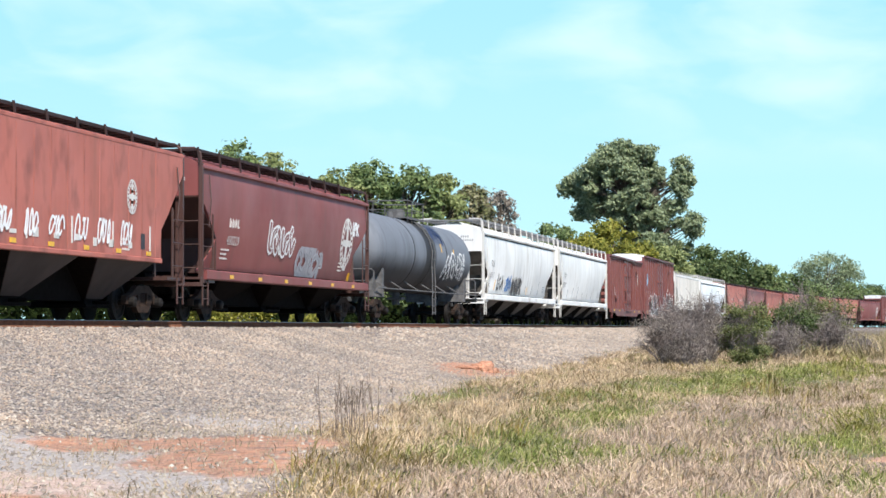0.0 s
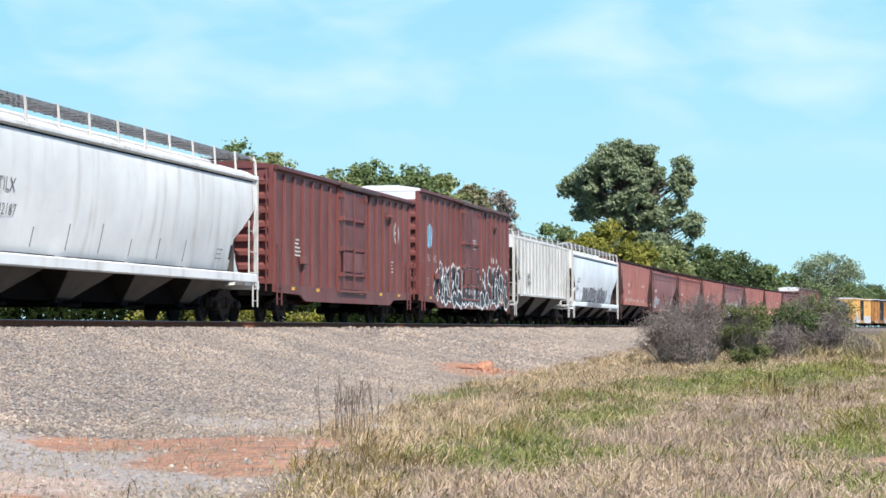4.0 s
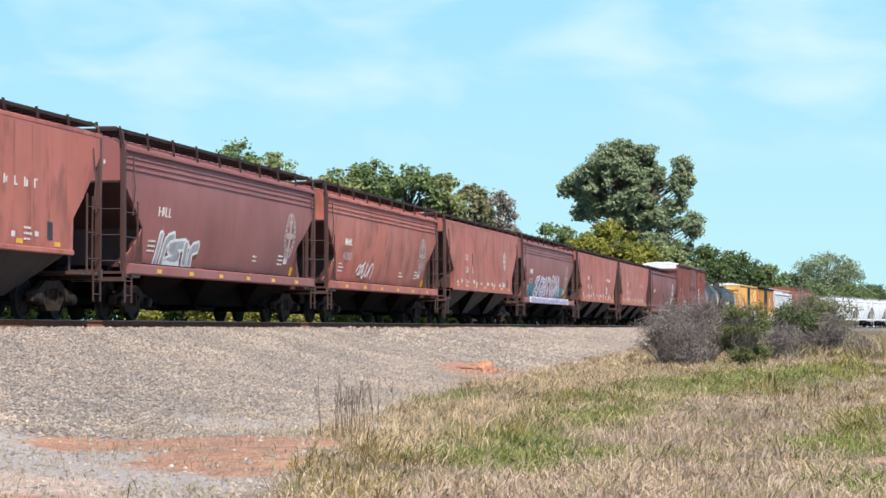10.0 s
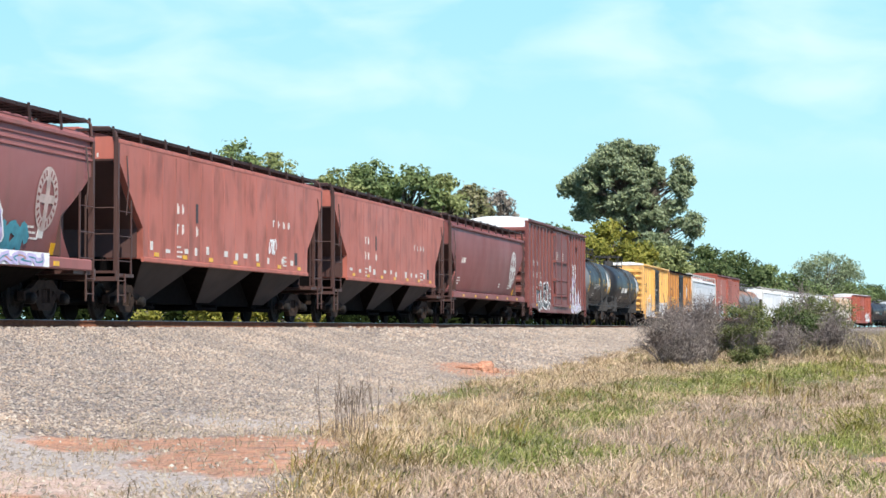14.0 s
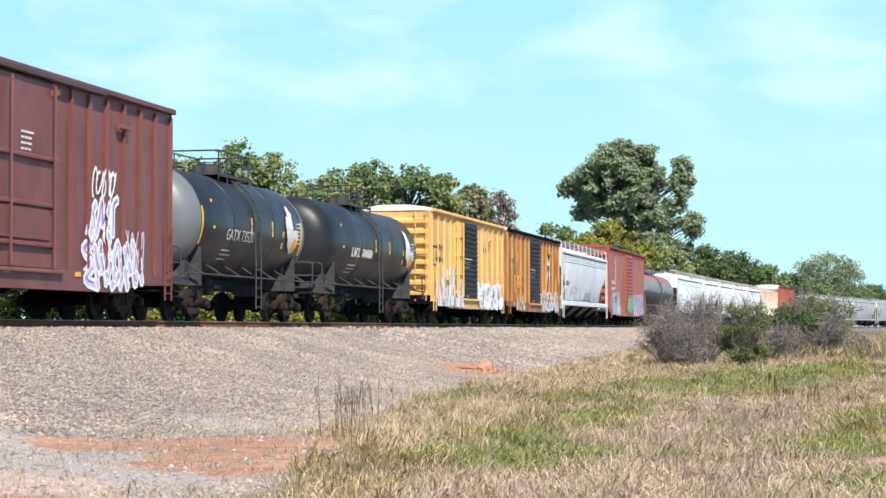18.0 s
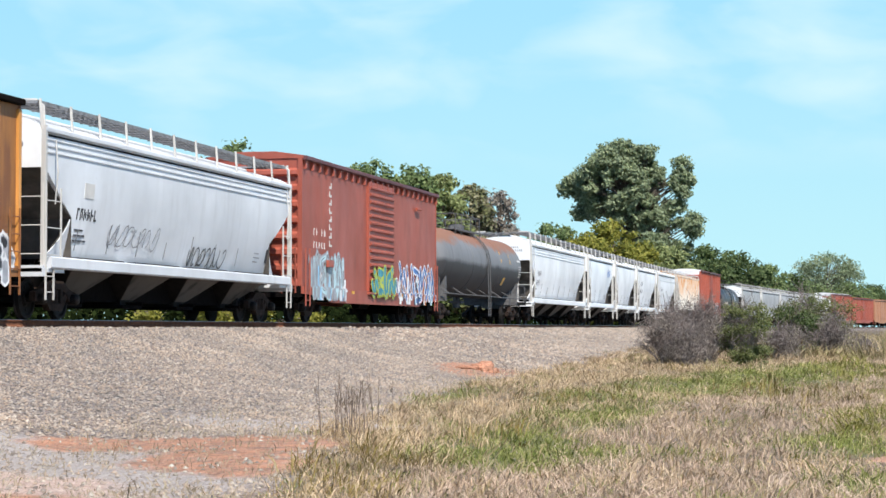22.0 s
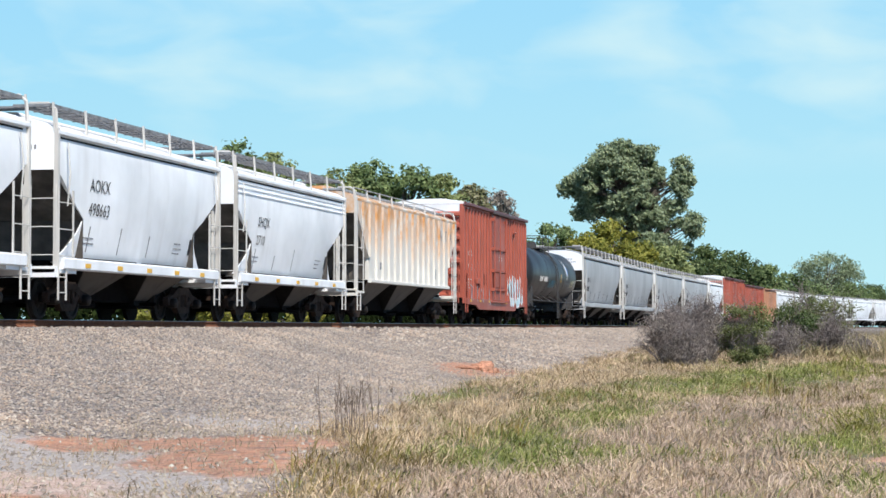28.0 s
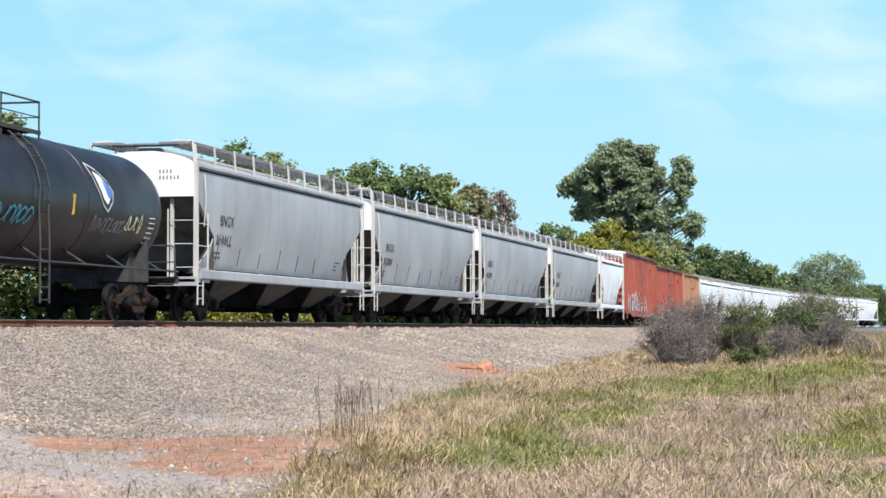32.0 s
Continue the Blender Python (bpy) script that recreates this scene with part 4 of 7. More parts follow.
    for s in (1, -1):
        part("tack_board", lambda: Mesh().soft(min(s * (x + 0.06), s * (x + 0.14)), max(s * (x + 0.06), s * (x + 0.14)), -0.32, 0.32, 0, 0.22, 0.015), post_mat, car, at=pose(0, -half + 2.9, z0 + 1.0), key=(s,))
        part("route_board", lambda: Mesh().soft(min(s * (x + 0.06), s * (x + 0.16)), max(s * (x + 0.06), s * (x + 0.16)), -0.35, 0.35, 0, 0.10, 0.02), post_mat, car, at=pose(0, half - 3.4, top - 0.75), key=(s,))
    car["half"] = half
    return car, Skin(x + 0.003, proud)


def tank_side(r, zc):
    return lambda z: math.sqrt(max(0.05, r * r - (z - zc) ** 2))


def tankcar(length, shell, rail_mat=DARK, r=1.47, zc=2.70, head=None, aft=-1.35):
    """A tank car with a walk round its dome."""
    car = new("tank_car")
    half = length / 2 - 0.55
    ht = half - 0.55
    key = (round(length, 1), r)

    def barrel():
        g = Mesh()
        prof = [(-ht, 0.05), (-ht + 0.05, 0.55 * r), (-ht + 0.18, 0.80 * r), (-ht + 0.42, 0.95 * r), (-ht + 0.8, r)]
        prof += [(-ht * 0.35, r), (ht * 0.35, r)] + [(-y, q) for y, q in prof[::-1]]
        n = 40
        return g.loft([[(q * math.cos(6.2832 * k / n), y, zc + q * math.sin(6.2832 * k / n)) for k in range(n)] for y, q in prof])
    part("tank", barrel, shell, car, smooth=40, key=key)
    for i in range(3):
        y = (-ht * 0.34, 0.0, ht * 0.34)[i]
        part("weld_band", lambda: Mesh().loft([[(q * math.cos(6.2832 * k / 40), yy, zc + q * math.sin(6.2832 * k / 40)) for k in range(40)] for yy, q in ((-0.05, r), (-0.04, r + 0.012), (0.04, r + 0.012), (0.05, r))], False),
             shell, car, at=pose(0, y, 0), smooth=40, key=r)
    # thin shell over each head carries the painted sunlit grey
    if head is not None:
        for s in (-1, 1):
            prof = [(-ht - 0.012, 0.05), (-ht + 0.04, 0.555 * r), (-ht + 0.165, 0.806 * r), (-ht + 0.40, 0.957 * r), (-ht + 0.78, r + 0.008), (-ht + 0.82, r + 0.008), (-ht + 0.83, r - 0.02)]
            part("tank_head", lambda: Mesh().loft([[(q * math.cos(6.2832 * k / 40), -s * y, zc + q * math.sin(6.2832 * k / 40)) for k in range(40)] for y, q in prof]), head, car, "dusty tank head, greyed as if sunlit", smooth=40, key=key + (s,))
            part("marking_strip", lambda: Mesh().loft([[((r + e) * math.cos(0.25 - 0.10 * k), s * (ht - 0.95) + w, zc + (r + e) * math.sin(0.25 - 0.10 * k)) for w, e in ((-0.05, 0.0), (-0.05, 0.012), (0.05, 0.012), (0.05, 0.0))] for k in range(8)]), MARKY, car, "yellow curved mark", key=key + (s,))
    for s in (-1, 1):
        part("saddle", lambda: Mesh().slab([(-0.6, 0.95), (-0.5, 1.9), (0.5, 1.9), (0.6, 0.95)], -1.05, 1.05).slab([(-0.15, 0.95), (-0.1, 2.0), (0.1, 2.0), (0.15, 0.95)], -1.30, 1.30),
             rail_mat, car, at=pose(0, s * (half - 1.75), 0), key=1)
        part("end_sill", lambda: Mesh().soft(-0.25, 0.25, -1.7, 1.7, 0.78, 1.10, 0.02).box(-1.45, 1.45, s * 1.05 - 0.1, s * 1.05 + 0.1, 0.95, 1.12).box(-1.45, 1.45, min(s * 0.5, s * 1.1), max(s * 0.5, s * 1.1), 1.08, 1.12), rail_mat, car, at=pose(0, s * (half - 1.0), 0), key=s)

        def end_rails():
            g = Mesh()
            e = s * half
            g.tube([(-1.4, e, 1.1), (-1.4, e, 1.85), (-1.3, e, 1.92), (1.3, e, 1.92), (1.4, e, 1.85), (1.4, e, 1.1)], 0.025, 6)
            g.tube([(-1.4, e, 1.5), (1.4, e, 1.5)], 0.018, 5)
            return g
        part("end_railing", end_rails, rail_mat, car, key=key + (s,))
        part("side_railing", lambda: Mesh().tube([(s * 1.52, -half + 0.1, 1.25), (s * 1.52, half - 0.1, 1.25)], 0.025, 6)
             .tube([(s * 1.52, -half + 0.1, 1.25), (s * 1.42, -half + 0.02, 1.1)], 0.025, 6).tube([(s * 1.52, half - 0.1, 1.25), (s * 1.42, half - 0.02, 1.1)], 0.025, 6), rail_mat, car, key=key + (s,))
        m = 7
        for i in range(m):
            y = -half + 1.4 + (2 * half - 2.8) * i / (m - 1)
            part("rail_bracket", lambda: Mesh().tube([(s * 1.52, 0, 1.25), (s * 0.95, 0, 1.6)], 0.025, 5), rail_mat, car, at=pose(0, y, 0), key=s)
        coupler(car, half, s)
        truck(car, s * (half - 1.75))
        # ladder curving up the shell
        def climb():
            g = Mesh()
            for dy in (-0.24, 0.24):
                pts = [(s * 1.56, dy, 0.35), (s * 1.56, dy, 1.6)]
                pts += [(s * (r + 0.09) * math.cos(a), dy, zc + (r + 0.09) * math.sin(a)) for a in (-0.2, 0.1, 0.4, 0.7, 1.0, 1.2)]
                g.tube(pts, 0.025, 5)
            for k in range(5):
                g.tube([(s * 1.56, -0.24, 0.42 + 0.27 * k), (s * 1.56, 0.24, 0.42 + 0.27 * k)], 0.018, 5)
            for k in range(7):
                a = -0.3 + 0.21 * k
                g.tube([(s * (r + 0.09) * math.cos(a), -0.24, zc + (r + 0.09) * math.sin(a)), (s * (r + 0.09) * math.cos(a), 0.24, zc + (r + 0.09) * math.sin(a))], 0.018, 5)
            return g
        part("tank_ladder", climb, rail_mat, car, key=(s, r))
    zt = zc + r
    dome = part("manway", lambda: Mesh().tube([(0, 0, zt - 0.1), (0, 0, zt + 0.32)], 0.36, 14).tube([(0, 0, zt + 0.32), (0, 0, zt + 0.38)], 0.30, 14).tube([(0.1, 0.62, zt - 0.1), (0.1, 0.62, zt + 0.25)], 0.12, 8)
                .tube([(-0.1, -0.62, zt - 0.1), (-0.1, -0.62, zt + 0.3)], 0.14, 8), rail_mat, car, "bolted manway with valves", smooth=30, key=(r, zc))
    part("dome_platform", lambda: Mesh().box(-0.8, 0.8, aft - 0.03, 1.38, zt - 0.03, zt + 0.01).box(-0.83, -0.79, aft - 0.03, 1.38, zt - 0.07, zt + 0.02).box(0.79, 0.83, aft - 0.03, 1.38, zt - 0.07, zt + 0.02), rail_mat, car, "steel grating platform", key=(r, zc, aft))

    def cage():
        g = Mesh()
        for sx in (-0.80, 0.80):
            for y in (aft, (aft - 1.35) / 2, -0.6, 1.35):
                g.tube([(sx, y, zt - 0.25), (sx, y, zt + 0.66)], 0.022, 5)
            g.tube([(sx, aft, zt + 0.32), (sx, 1.35, zt + 0.32)], 0.014, 5)
            g.tube([(sx, aft, zt + 0.66), (sx, 1.35, zt + 0.66)], 0.024, 6)
        for y in (aft, 1.35):
            g.tube([(-0.80, y, zt + 0.66), (0.80, y, zt + 0.66)], 0.024, 6)
            g.tube([(-0.80, y, zt + 0.32), (0.80, y, zt + 0.32)], 0.014, 5)
        return g
    part("dome_railing", cage, rail_mat, car, "steel safety railing", key=(r, zc, aft))
    part("bottom_outlet", lambda: Mesh().tube([(0, 0, 0.75), (0, 0, 1.35)], 0.16, 10).box(-0.3, 0.3, -0.3, 0.3, 0.95, 1.05), rail_mat, car, key=1)
    part("brake_gear", lambda: Mesh().tube([(0.85, -0.4, 1.15), (0.85, 0.3, 1.15)], 0.15, 10).box(0.7, 1.0, -0.9, -0.5, 0.95, 1.3), rail_mat, car, at=pose(0, -half + 0.75, 0), key=1)
    car["half"] = half
    return car, tank_side(r + 0.004, zc)


# ---- the train, from its head ----
# where each car's leading end stands along the line at the start
JOINTS = [25.6, 43.7, 62.5, 81.5, 102.7, 123.3, 142.15, 162.4, 181.0, 202.2, 220.3, 237.9, 255.6, 273.5, 291.5, 310.3, 328.3, 346.8, 367.3, 380.5,
          395.8, 412.0, 428.5, 448.1, 468.0, 488.75, 508.7, 521.3, 533.2, 545.5, 558.4, 575.9, 592.7, 610.7, 629.2, 648.2, 667.7, 686.8, 699.2, 717.3,
          735.7, 748.0, 766.3, 784.6, 802.8, 821.0, 839.2, 857.4, 875.6, 893.8, 912.0]
TRAIN = []


def grain_marks(car, side, seed, mat, z=2.6, number=""):
    """Stencilled data as the covered hoppers carry it."""
    rng = random.Random(seed)
    h = car["half"]
    r = small_print(rng, -h + 2.1, 1.95, 3, 0.6) + small_print(rng, h - 3.2, 1.95, 3, 0.55) + small_print(rng, h - 5.6, 1.85, 2, 0.5)
    r += [(-h + 2.5 + 0.24 * i, z, 0.14, 0.24) for i in range(4)]
    if number:
        words(car, mat, number, 0.36, -h + 2.4, z - 0.48, side)
    plates(car, "lettering", mat, r, side, "unreadable stencilled lettering")
    plates(car, "test_stencil", MARKK if mat is MARKK else MARKW, [(h - 2.6, 1.75, 0.30, 0.42)], side)


def place_car(i, made, label, category):
    car, side = made
    tagged(car, label, category, "cars of the freight train")
    TRAIN.append((car, (JOINTS[i] + JOINTS[i + 1]) / 2 + 5.6))
    return car, side, car["half"]


def brown_curved(i, mat, seed, big=False, number=""):
    L = JOINTS[i + 1] - JOINTS[i]
    made = hopper(L, mat, "curved", 3)
    car, side, h = place_car(i, made, "brown curved-side covered hopper car with weathered paint on the track", "railway car")
    if not big:
        grooves(car, h, side, (3.62, 3.76, 3.90), mat)
    plates(car, "reflector", MARKY, [(h - 1.75, 1.40, 0.34, 0.28)], side, "orange corner plate")
    grain_marks(car, side, seed, MARKW, 2.6, number)
    if big:
        herald(car, h - 2.6, 2.65, 0.85, side, MARKW, 0.85)
    else:
        herald(car, h - 2.4, 2.60, 0.70, side, FADEDMARK, 0.8)
    reflectors(car, h - 1, 1.16, lambda z: 1.60, 6)
    return car, side, h


def red_flat(i, mat, seed, emblem=True):
    L = JOINTS[i + 1] - JOINTS[i]
    made = hopper(L, mat, "flat", 3)
    car, side, h = place_car(i, made, "oxide red flat-sided covered hopper car with faded stencils", "railway car")
    rng = random.Random(seed)
    for k in range(15):
        y = -h + 2.0 + (2 * h - 4.0) * k / 14
        part("panel_seam", lambda: Mesh().soft(1.535, 1.556, -0.03, 0.03, 1.55, 4.12, 0.008), mat, car, at=pose(0, y, 0), key=1)
    r = [(-h + 4.0 + 0.36 * q, 2.72, 0.12, 0.26) for q in (0, 1)] + [(-h + 4.0 + 0.36 * q, 2.2, 0.12, 0.26) for q in (0, 1, 4)]
    r += small_print(rng, -h + 4.0, 1.85, 3, 0.35) + small_print(rng, h - 4.2, 1.9, 3, 0.4)
    if not emblem:
        r += [(h - 5.2 + 0.5 * q, 2.78, 0.16, 0.20) for q in range(4)]
    plates(car, "lettering", MARKW, r, side, "faded stencilled lettering")
    plates(car, "data_stencil", MARKW, [(-h + 2.2 + 1.05 * q + rng.uniform(-0.3, 0.3), 1.68 + rng.uniform(0, 0.1), rng.uniform(0.14, 0.34), rng.uniform(0.07, 0.22)) for q in range(int((2 * h - 4.2) / 1.05))], side, "small worn stencils above the sill")
    plates(car, "data_stencil", MARKK, [(h - 3.0, 1.72, 0.26, 0.38), (-h + 5.4, 2.55, 0.16, 0.5)], side, "small dark stencil panels")
    if emblem:
        herald(car, h - 3.6, 2.95, 0.42, side, MARKW, 0.8)
    reflectors(car, h - 1.5, 1.58, side, 7)
    return car, side, h


def white_curved(i, mat, seed, bays=3, label="white curved-side covered hopper car with grime streaks", ink=MARKG, posts=None, cap=None, beads=False):
    L = JOINTS[i + 1] - JOINTS[i]
    car, side, h = place_car(i, hopper(L, mat, "curved", bays, posts=posts, cap=cap or mat), label, "railway car")
    rng = random.Random(seed)
    plates(car, "lettering", ink, small_print(rng, -h + 1.8, 1.85, 2, 0.8, 0.05) + small_print(rng, h - 3.0, 1.95, 3, 0.5, 0.05), side, "unreadable stencilled lettering")
    plates(car, "test_stencil", MARKK, [(h - 1.9, 1.72, 0.26, 0.40)], side)
    plates(car, "drip_rail", ink, [(-h + 2.2 + q * 1.9, 1.55, 0.04, rng.uniform(0.4, 0.7)) for q in range(int((2 * h - 4) / 1.9))], side)
    # thin black strip stands in for the shadow that the eave lip casts
    plates(car, "eave_seam", PAINTEDSHADE, [(-h + 0.25, 3.965, 2 * h - 0.5, 0.045)], side, "dark strip painted as the shadow under the eave", 0.004)
    if beads:
        grooves(car, h, side, (3.62, 3.76, 3.90), mat)
    return car, side, h


def build_train():
    L = [b - a for a, b in zip(JOINTS, JOINTS[1:])]
    # 0: flat red hopper with tags
    c, s, h = red_flat(0, OXIDE, 1)
    for k in range(6):
        scrawl(c, 20 + k, -h + 5.5 + 1.35 * k, -h + 6.2 + 1.35 * k, 1.75, 2.35, 3, s, AERO_WHITE, 0.07)
    plates(c, "route_stripe", MARKW, [(-h + 4.6 + q * 2.4, 1.7, 0.07, 0.6) for q in range(5)], s)
    c, s, h = brown_curved(1, MAROON, 2, True, "450229")
    graffiti(c, 5, -h + 6.2, -h + 8.6, 2.0, 2.95, 4, s, AERO_WHITE, MAROON, line=AERO_WHITE)
    plates(c, "graffiti", SMOKE, [(-h + 9.6, 1.40, 1.7, 0.95)], s, "grey painted-over block", 0.010)
    graffiti(c, 6, -h + 9.3, -h + 12.0, 1.4, 2.35, 4, s, AERO_GREY, SMOKE, None, MARKG, 0.016, 0.5)
    graffiti(c, 7, h - 1.95, h - 1.25, 2.95, 3.4, 2, s, AERO_WHITE, AERO_WHITE, None, None, 0.016, 0.2)
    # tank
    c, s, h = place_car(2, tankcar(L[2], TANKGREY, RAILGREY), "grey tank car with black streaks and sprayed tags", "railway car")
    graffiti(c, 31, 2.6, 6.4, 1.85, 2.95, 4, s, AERO_WHITE, TANKGREY, None, None, 0.02, 0.9)
    plates(c, "marking_strip", MARKY, [(1.9, 2.9, 0.10, 0.35), (4.2, 2.8, 0.10, 0.3)], s)
    g = Mesh()
    rng = random.Random(33)
    for k in range(34):                        # drips run down from the top of the tank
        y = 0.75 + 1.9 * k / 33 + rng.uniform(-0.06, 0.06)
        z1 = 4.02 - 0.10 * abs(y - 1.5)
        z0 = z1 - rng.uniform(0.25, 0.95) * (1.0 - 0.3 * abs(y - 1.7))
        stroke(g, s, [(y, z1), (y + 0.02, (z0 + z1) / 2), (y + rng.uniform(-0.04, 0.06), z0)], rng.uniform(0.04, 0.11), 0.012 + 0.0005 * k)
    tagged(part("graffiti", g, NAVY, c, "dark blue painted-over patch"), kind="stuff")
    # two long white hoppers
    for i, txt in ((3, ("TILX", "642217")), (4, ("TILX", "642187"))):
        c, s, h = white_curved(i, GRIMY, 40 + i, 4, posts=WEATHERED)
        words(c, MARKG, txt[0], 0.42, -h + 2.05, 2.65, s)
        words(c, MARKG, txt[1], 0.36, -h + 2.0, 2.15, s)
        if i == 3:
            graffiti(c, 51, -h + 6.3, -h + 7.5, 1.6, 2.3, 3, s, MARKB, AERO_ICE, None, MARKB, 0.012, 0.3)
            graffiti(c, 57, -h + 7.8, -h + 10.4, 1.45, 2.3, 8, s, AERO_BLACK, SMOKE, None, None, 0.012, 0.10)
            plates(c, "marking_strip", MARKY, [(-h + 3.6, 1.6, 0.10, 0.45), (-h + 9.3, 1.6, 0.08, 0.4), (-h + 12.2, 1.5, 0.08, 0.4)], s, "yellow strips")
            graffiti(c, 53, -h + 4.2, -h + 5.5, 1.6, 2.4, 2, s, AERO_BLACK, AERO_BLACK, None, None, 0.012, 0.10)
    # two brown box cars
    c, s, h = place_car(5, boxcar(L[5], BROWN, 4.55, 0.9, "plug", doorw=3.0, gap=0.85), "mineral brown box car with exterior posts", "railway car")
    plates(c, "lettering", MARKW, small_print(random.Random(8), -h + 2, 2.5, 5, 0.8) + small_print(random.Random(9), h - 3, 2.2, 4, 0.6), s, "unreadable stencilled lettering")
    herald(c, h - 2.0, 3.3, 0.42, s, MARKW)
    reflectors(c, h - 0.5, 0.96, s, 6)
    c, s, h = place_car(6, boxcar(L[6], BROWN, 5.13, 0.95, "plug", doorw=3.2, gable=WHITE, roof=WHITE, gap=0.85), "tall maroon box car with black and white graffiti", "railway car")
    plates(c, "graffiti", AERO_BLACK, [(-h + 3.1, 0.72, 1.9, 1.45), (-h + 5.2, 0.72, 1.3, 1.2), (-0.9, 0.9, 1.9, 1.3), (2.0, 0.72, 2.2, 1.2), (h - 3.2, 0.72, 1.6, 1.0)], Skin(s.x, []), "black sprayed ground behind the outlines", 0.006)
    graffiti(c, 61, -h + 2.9, h - 0.4, 0.72, 2.55, 11, s, AERO_WHITE, AERO_BLACK, None, None, 0.012, 1.75)
    scrawl(c, 63, -0.8, 1.2, 1.2, 2.2, 5, s, AERO_WHITE, 0.06)
    scrawl(c, 62, -h + 1.2, -h + 2.1, 3.0, 3.9, 4, s, AERO_BLUE, 0.12)
    plates(c, "lettering", MARKW, small_print(random.Random(3), -h + 1.2, 1.75, 3, 0.45) + [(h - 4.4 + 0.75 * q, 2.78, 0.18, 0.24) for q in range(4)] + small_print(random.Random(4), 0.4, 3.6, 4, 1.0, 0.06), s, "stencilled lettering")
    words(c, MARKW, "761 842", 0.42, -h + 1.2, 2.45, s)
    reflectors(c, h - 0.5, 0.96, s, 7)
    # ribbed grey hopper, white hopper
    c, s, h = place_car(7, hopper(L[7], RIBGREY, "ribbed", 3, cap=WHITE), "dusty grey covered hopper car with vertical side posts", "railway car")
    plates(c, "lettering", MARKG, [(-h + 3.2 + 0.3 * q, 2.3 - 0.34 * p, 0.2, 0.24) for q in range(3) for p in range(2)], lambda z: 1.63)
    c, s, h = white_curved(8, PALE, 70, 4, "white curved-side covered hopper car with silver graffiti", posts=WHITE, cap=WHITE)
    words(c, MARKK, "CCBX", 0.40, -h + 2.15, 2.50, s)
    words(c, MARKK, "72454", 0.40, -h + 2.05, 2.02, s)
    graffiti(c, 71, -h + 5.0, -h + 10.6, 1.40, 2.35, 6, s, MARKK, SMOKE, None, None, 0.012, 0.95)
    graffiti(c, 72, -h + 11.0, -h + 15.2, 1.40, 2.35, 4, s, MARKK, SMOKE, None, None, 0.012, 0.85)
    graffiti(c, 73, -h + 5.0, -h + 11.0, 1.13, 1.34, 8, lambda z: 1.605, MARKG, SMOKE, None, None, 0.008, 0.8)
    # the run of red and brown hoppers
    red_flat(9, OXIDE, 11, False)
    c, s, h = brown_curved(10, PLUM, 12)
    graffiti(c, 13, -h + 2.6, -h + 5.6, 1.25, 2.2, 3, s, AERO_WHITE, AERO_GREY)
    c, s, h = brown_curved(11, OXIDE, 14, False, "402903")
    scrawl(c, 15, -h + 4.4, -h + 6.4, 1.55, 2.1, 5, s, AERO_WHITE, 0.07)
    red_flat(12, OXIDE, 16)
    c, s, h = brown_curved(13, PLUM, 17, False, "402032")
    graffiti(c, 19, -h + 2.6, -h + 5.6, 1.45, 2.2, 4, s, AERO_TEAL, AERO_TEAL, None, None, 0.012)
    graffiti(c, 20, h - 5.0, h - 3.2, 1.45, 2.0, 3, s, AERO_TEAL, AERO_TEAL, None, None, 0.012)
    graffiti(c, 18, -h + 4.4, h - 4.4, 1.45, 2.65, 8, s, AERO_WHITE, AERO_LILAC, AERO_ORANGE, NAVY, 0.03, 0.72)
    plates(c, "graffiti", AERO_WHITE, [(-h + 1.6, 1.12, 2 * h - 4.2, 0.30)], lambda z: 1.60, "white sprayed band along the sill")
    graffiti(c, 23, -h + 1.8, h - 3.0, 1.17, 1.36, 16, lambda z: 1.61, AERO_LILAC, AERO_TEAL, AERO_ORANGE, None, 0.02, 0.7)
    c, s, h = red_flat(14, OXIDE, 21, False)
    scrawl(c, 22, h - 5.6, h - 5.0, 1.9, 2.5, 3, s, AERO_WHITE, 0.07)
    red_flat(15, OXIDE, 24, False)
    c, s, h = brown_curved(16, MAROON, 25, True)
    # tall box car with two doors
    c, s, h = place_car(17, boxcar(L[17], BROWN, 5.24, 0.95, "plug", doorw=4.4, gable=WHITE, roof=WHITE), "tall mineral brown box car with white graffiti", "railway car")
    plates(c, "lettering", MARKW, small_print(random.Random(5), -1.4, 3.9, 4, 0.6) + small_print(random.Random(6), 0.6, 3.9, 4, 0.6) + small_print(random.Random(7), -h + 1.1, 1.9, 5, 0.5), s, "stencilled lettering")
    words(c, MARKW, "SM W", 0.44, -h + 1.0, 3.0, s)
    words(c, MARKW, "60 80 92", 0.42, -h + 1.0, 2.42, s)
    graffiti(c, 81, -h + 2.4, -h + 6.4, 0.72, 2.3, 4, s, AERO_WHITE, AERO_BLACK, None, AERO_WHITE, 0.012, 1.1)
    graffiti(c, 82, h - 5.6, h - 2.2, 0.68, 2.0, 6, s, AERO_WHITE, AERO_LILAC, AERO_WHITE, MARKK, 0.012, 0.8)
    graffiti(c, 83, h - 5.3, h - 3.6, 1.8, 2.9, 3, s, AERO_WHITE, AERO_LILAC, AERO_WHITE, MARKK, 0.012, 0.8)
    scrawl(c, 84, h - 5.1, h - 3.8, 2.8, 3.5, 5, s, AERO_WHITE, 0.07)
    scrawl(c, 85, h - 3.2, h - 1.9, 1.2, 2.2, 4, s, AERO_PINK, 0.06)
    reflectors(c, h - 0.5, 0.96, s, 5)
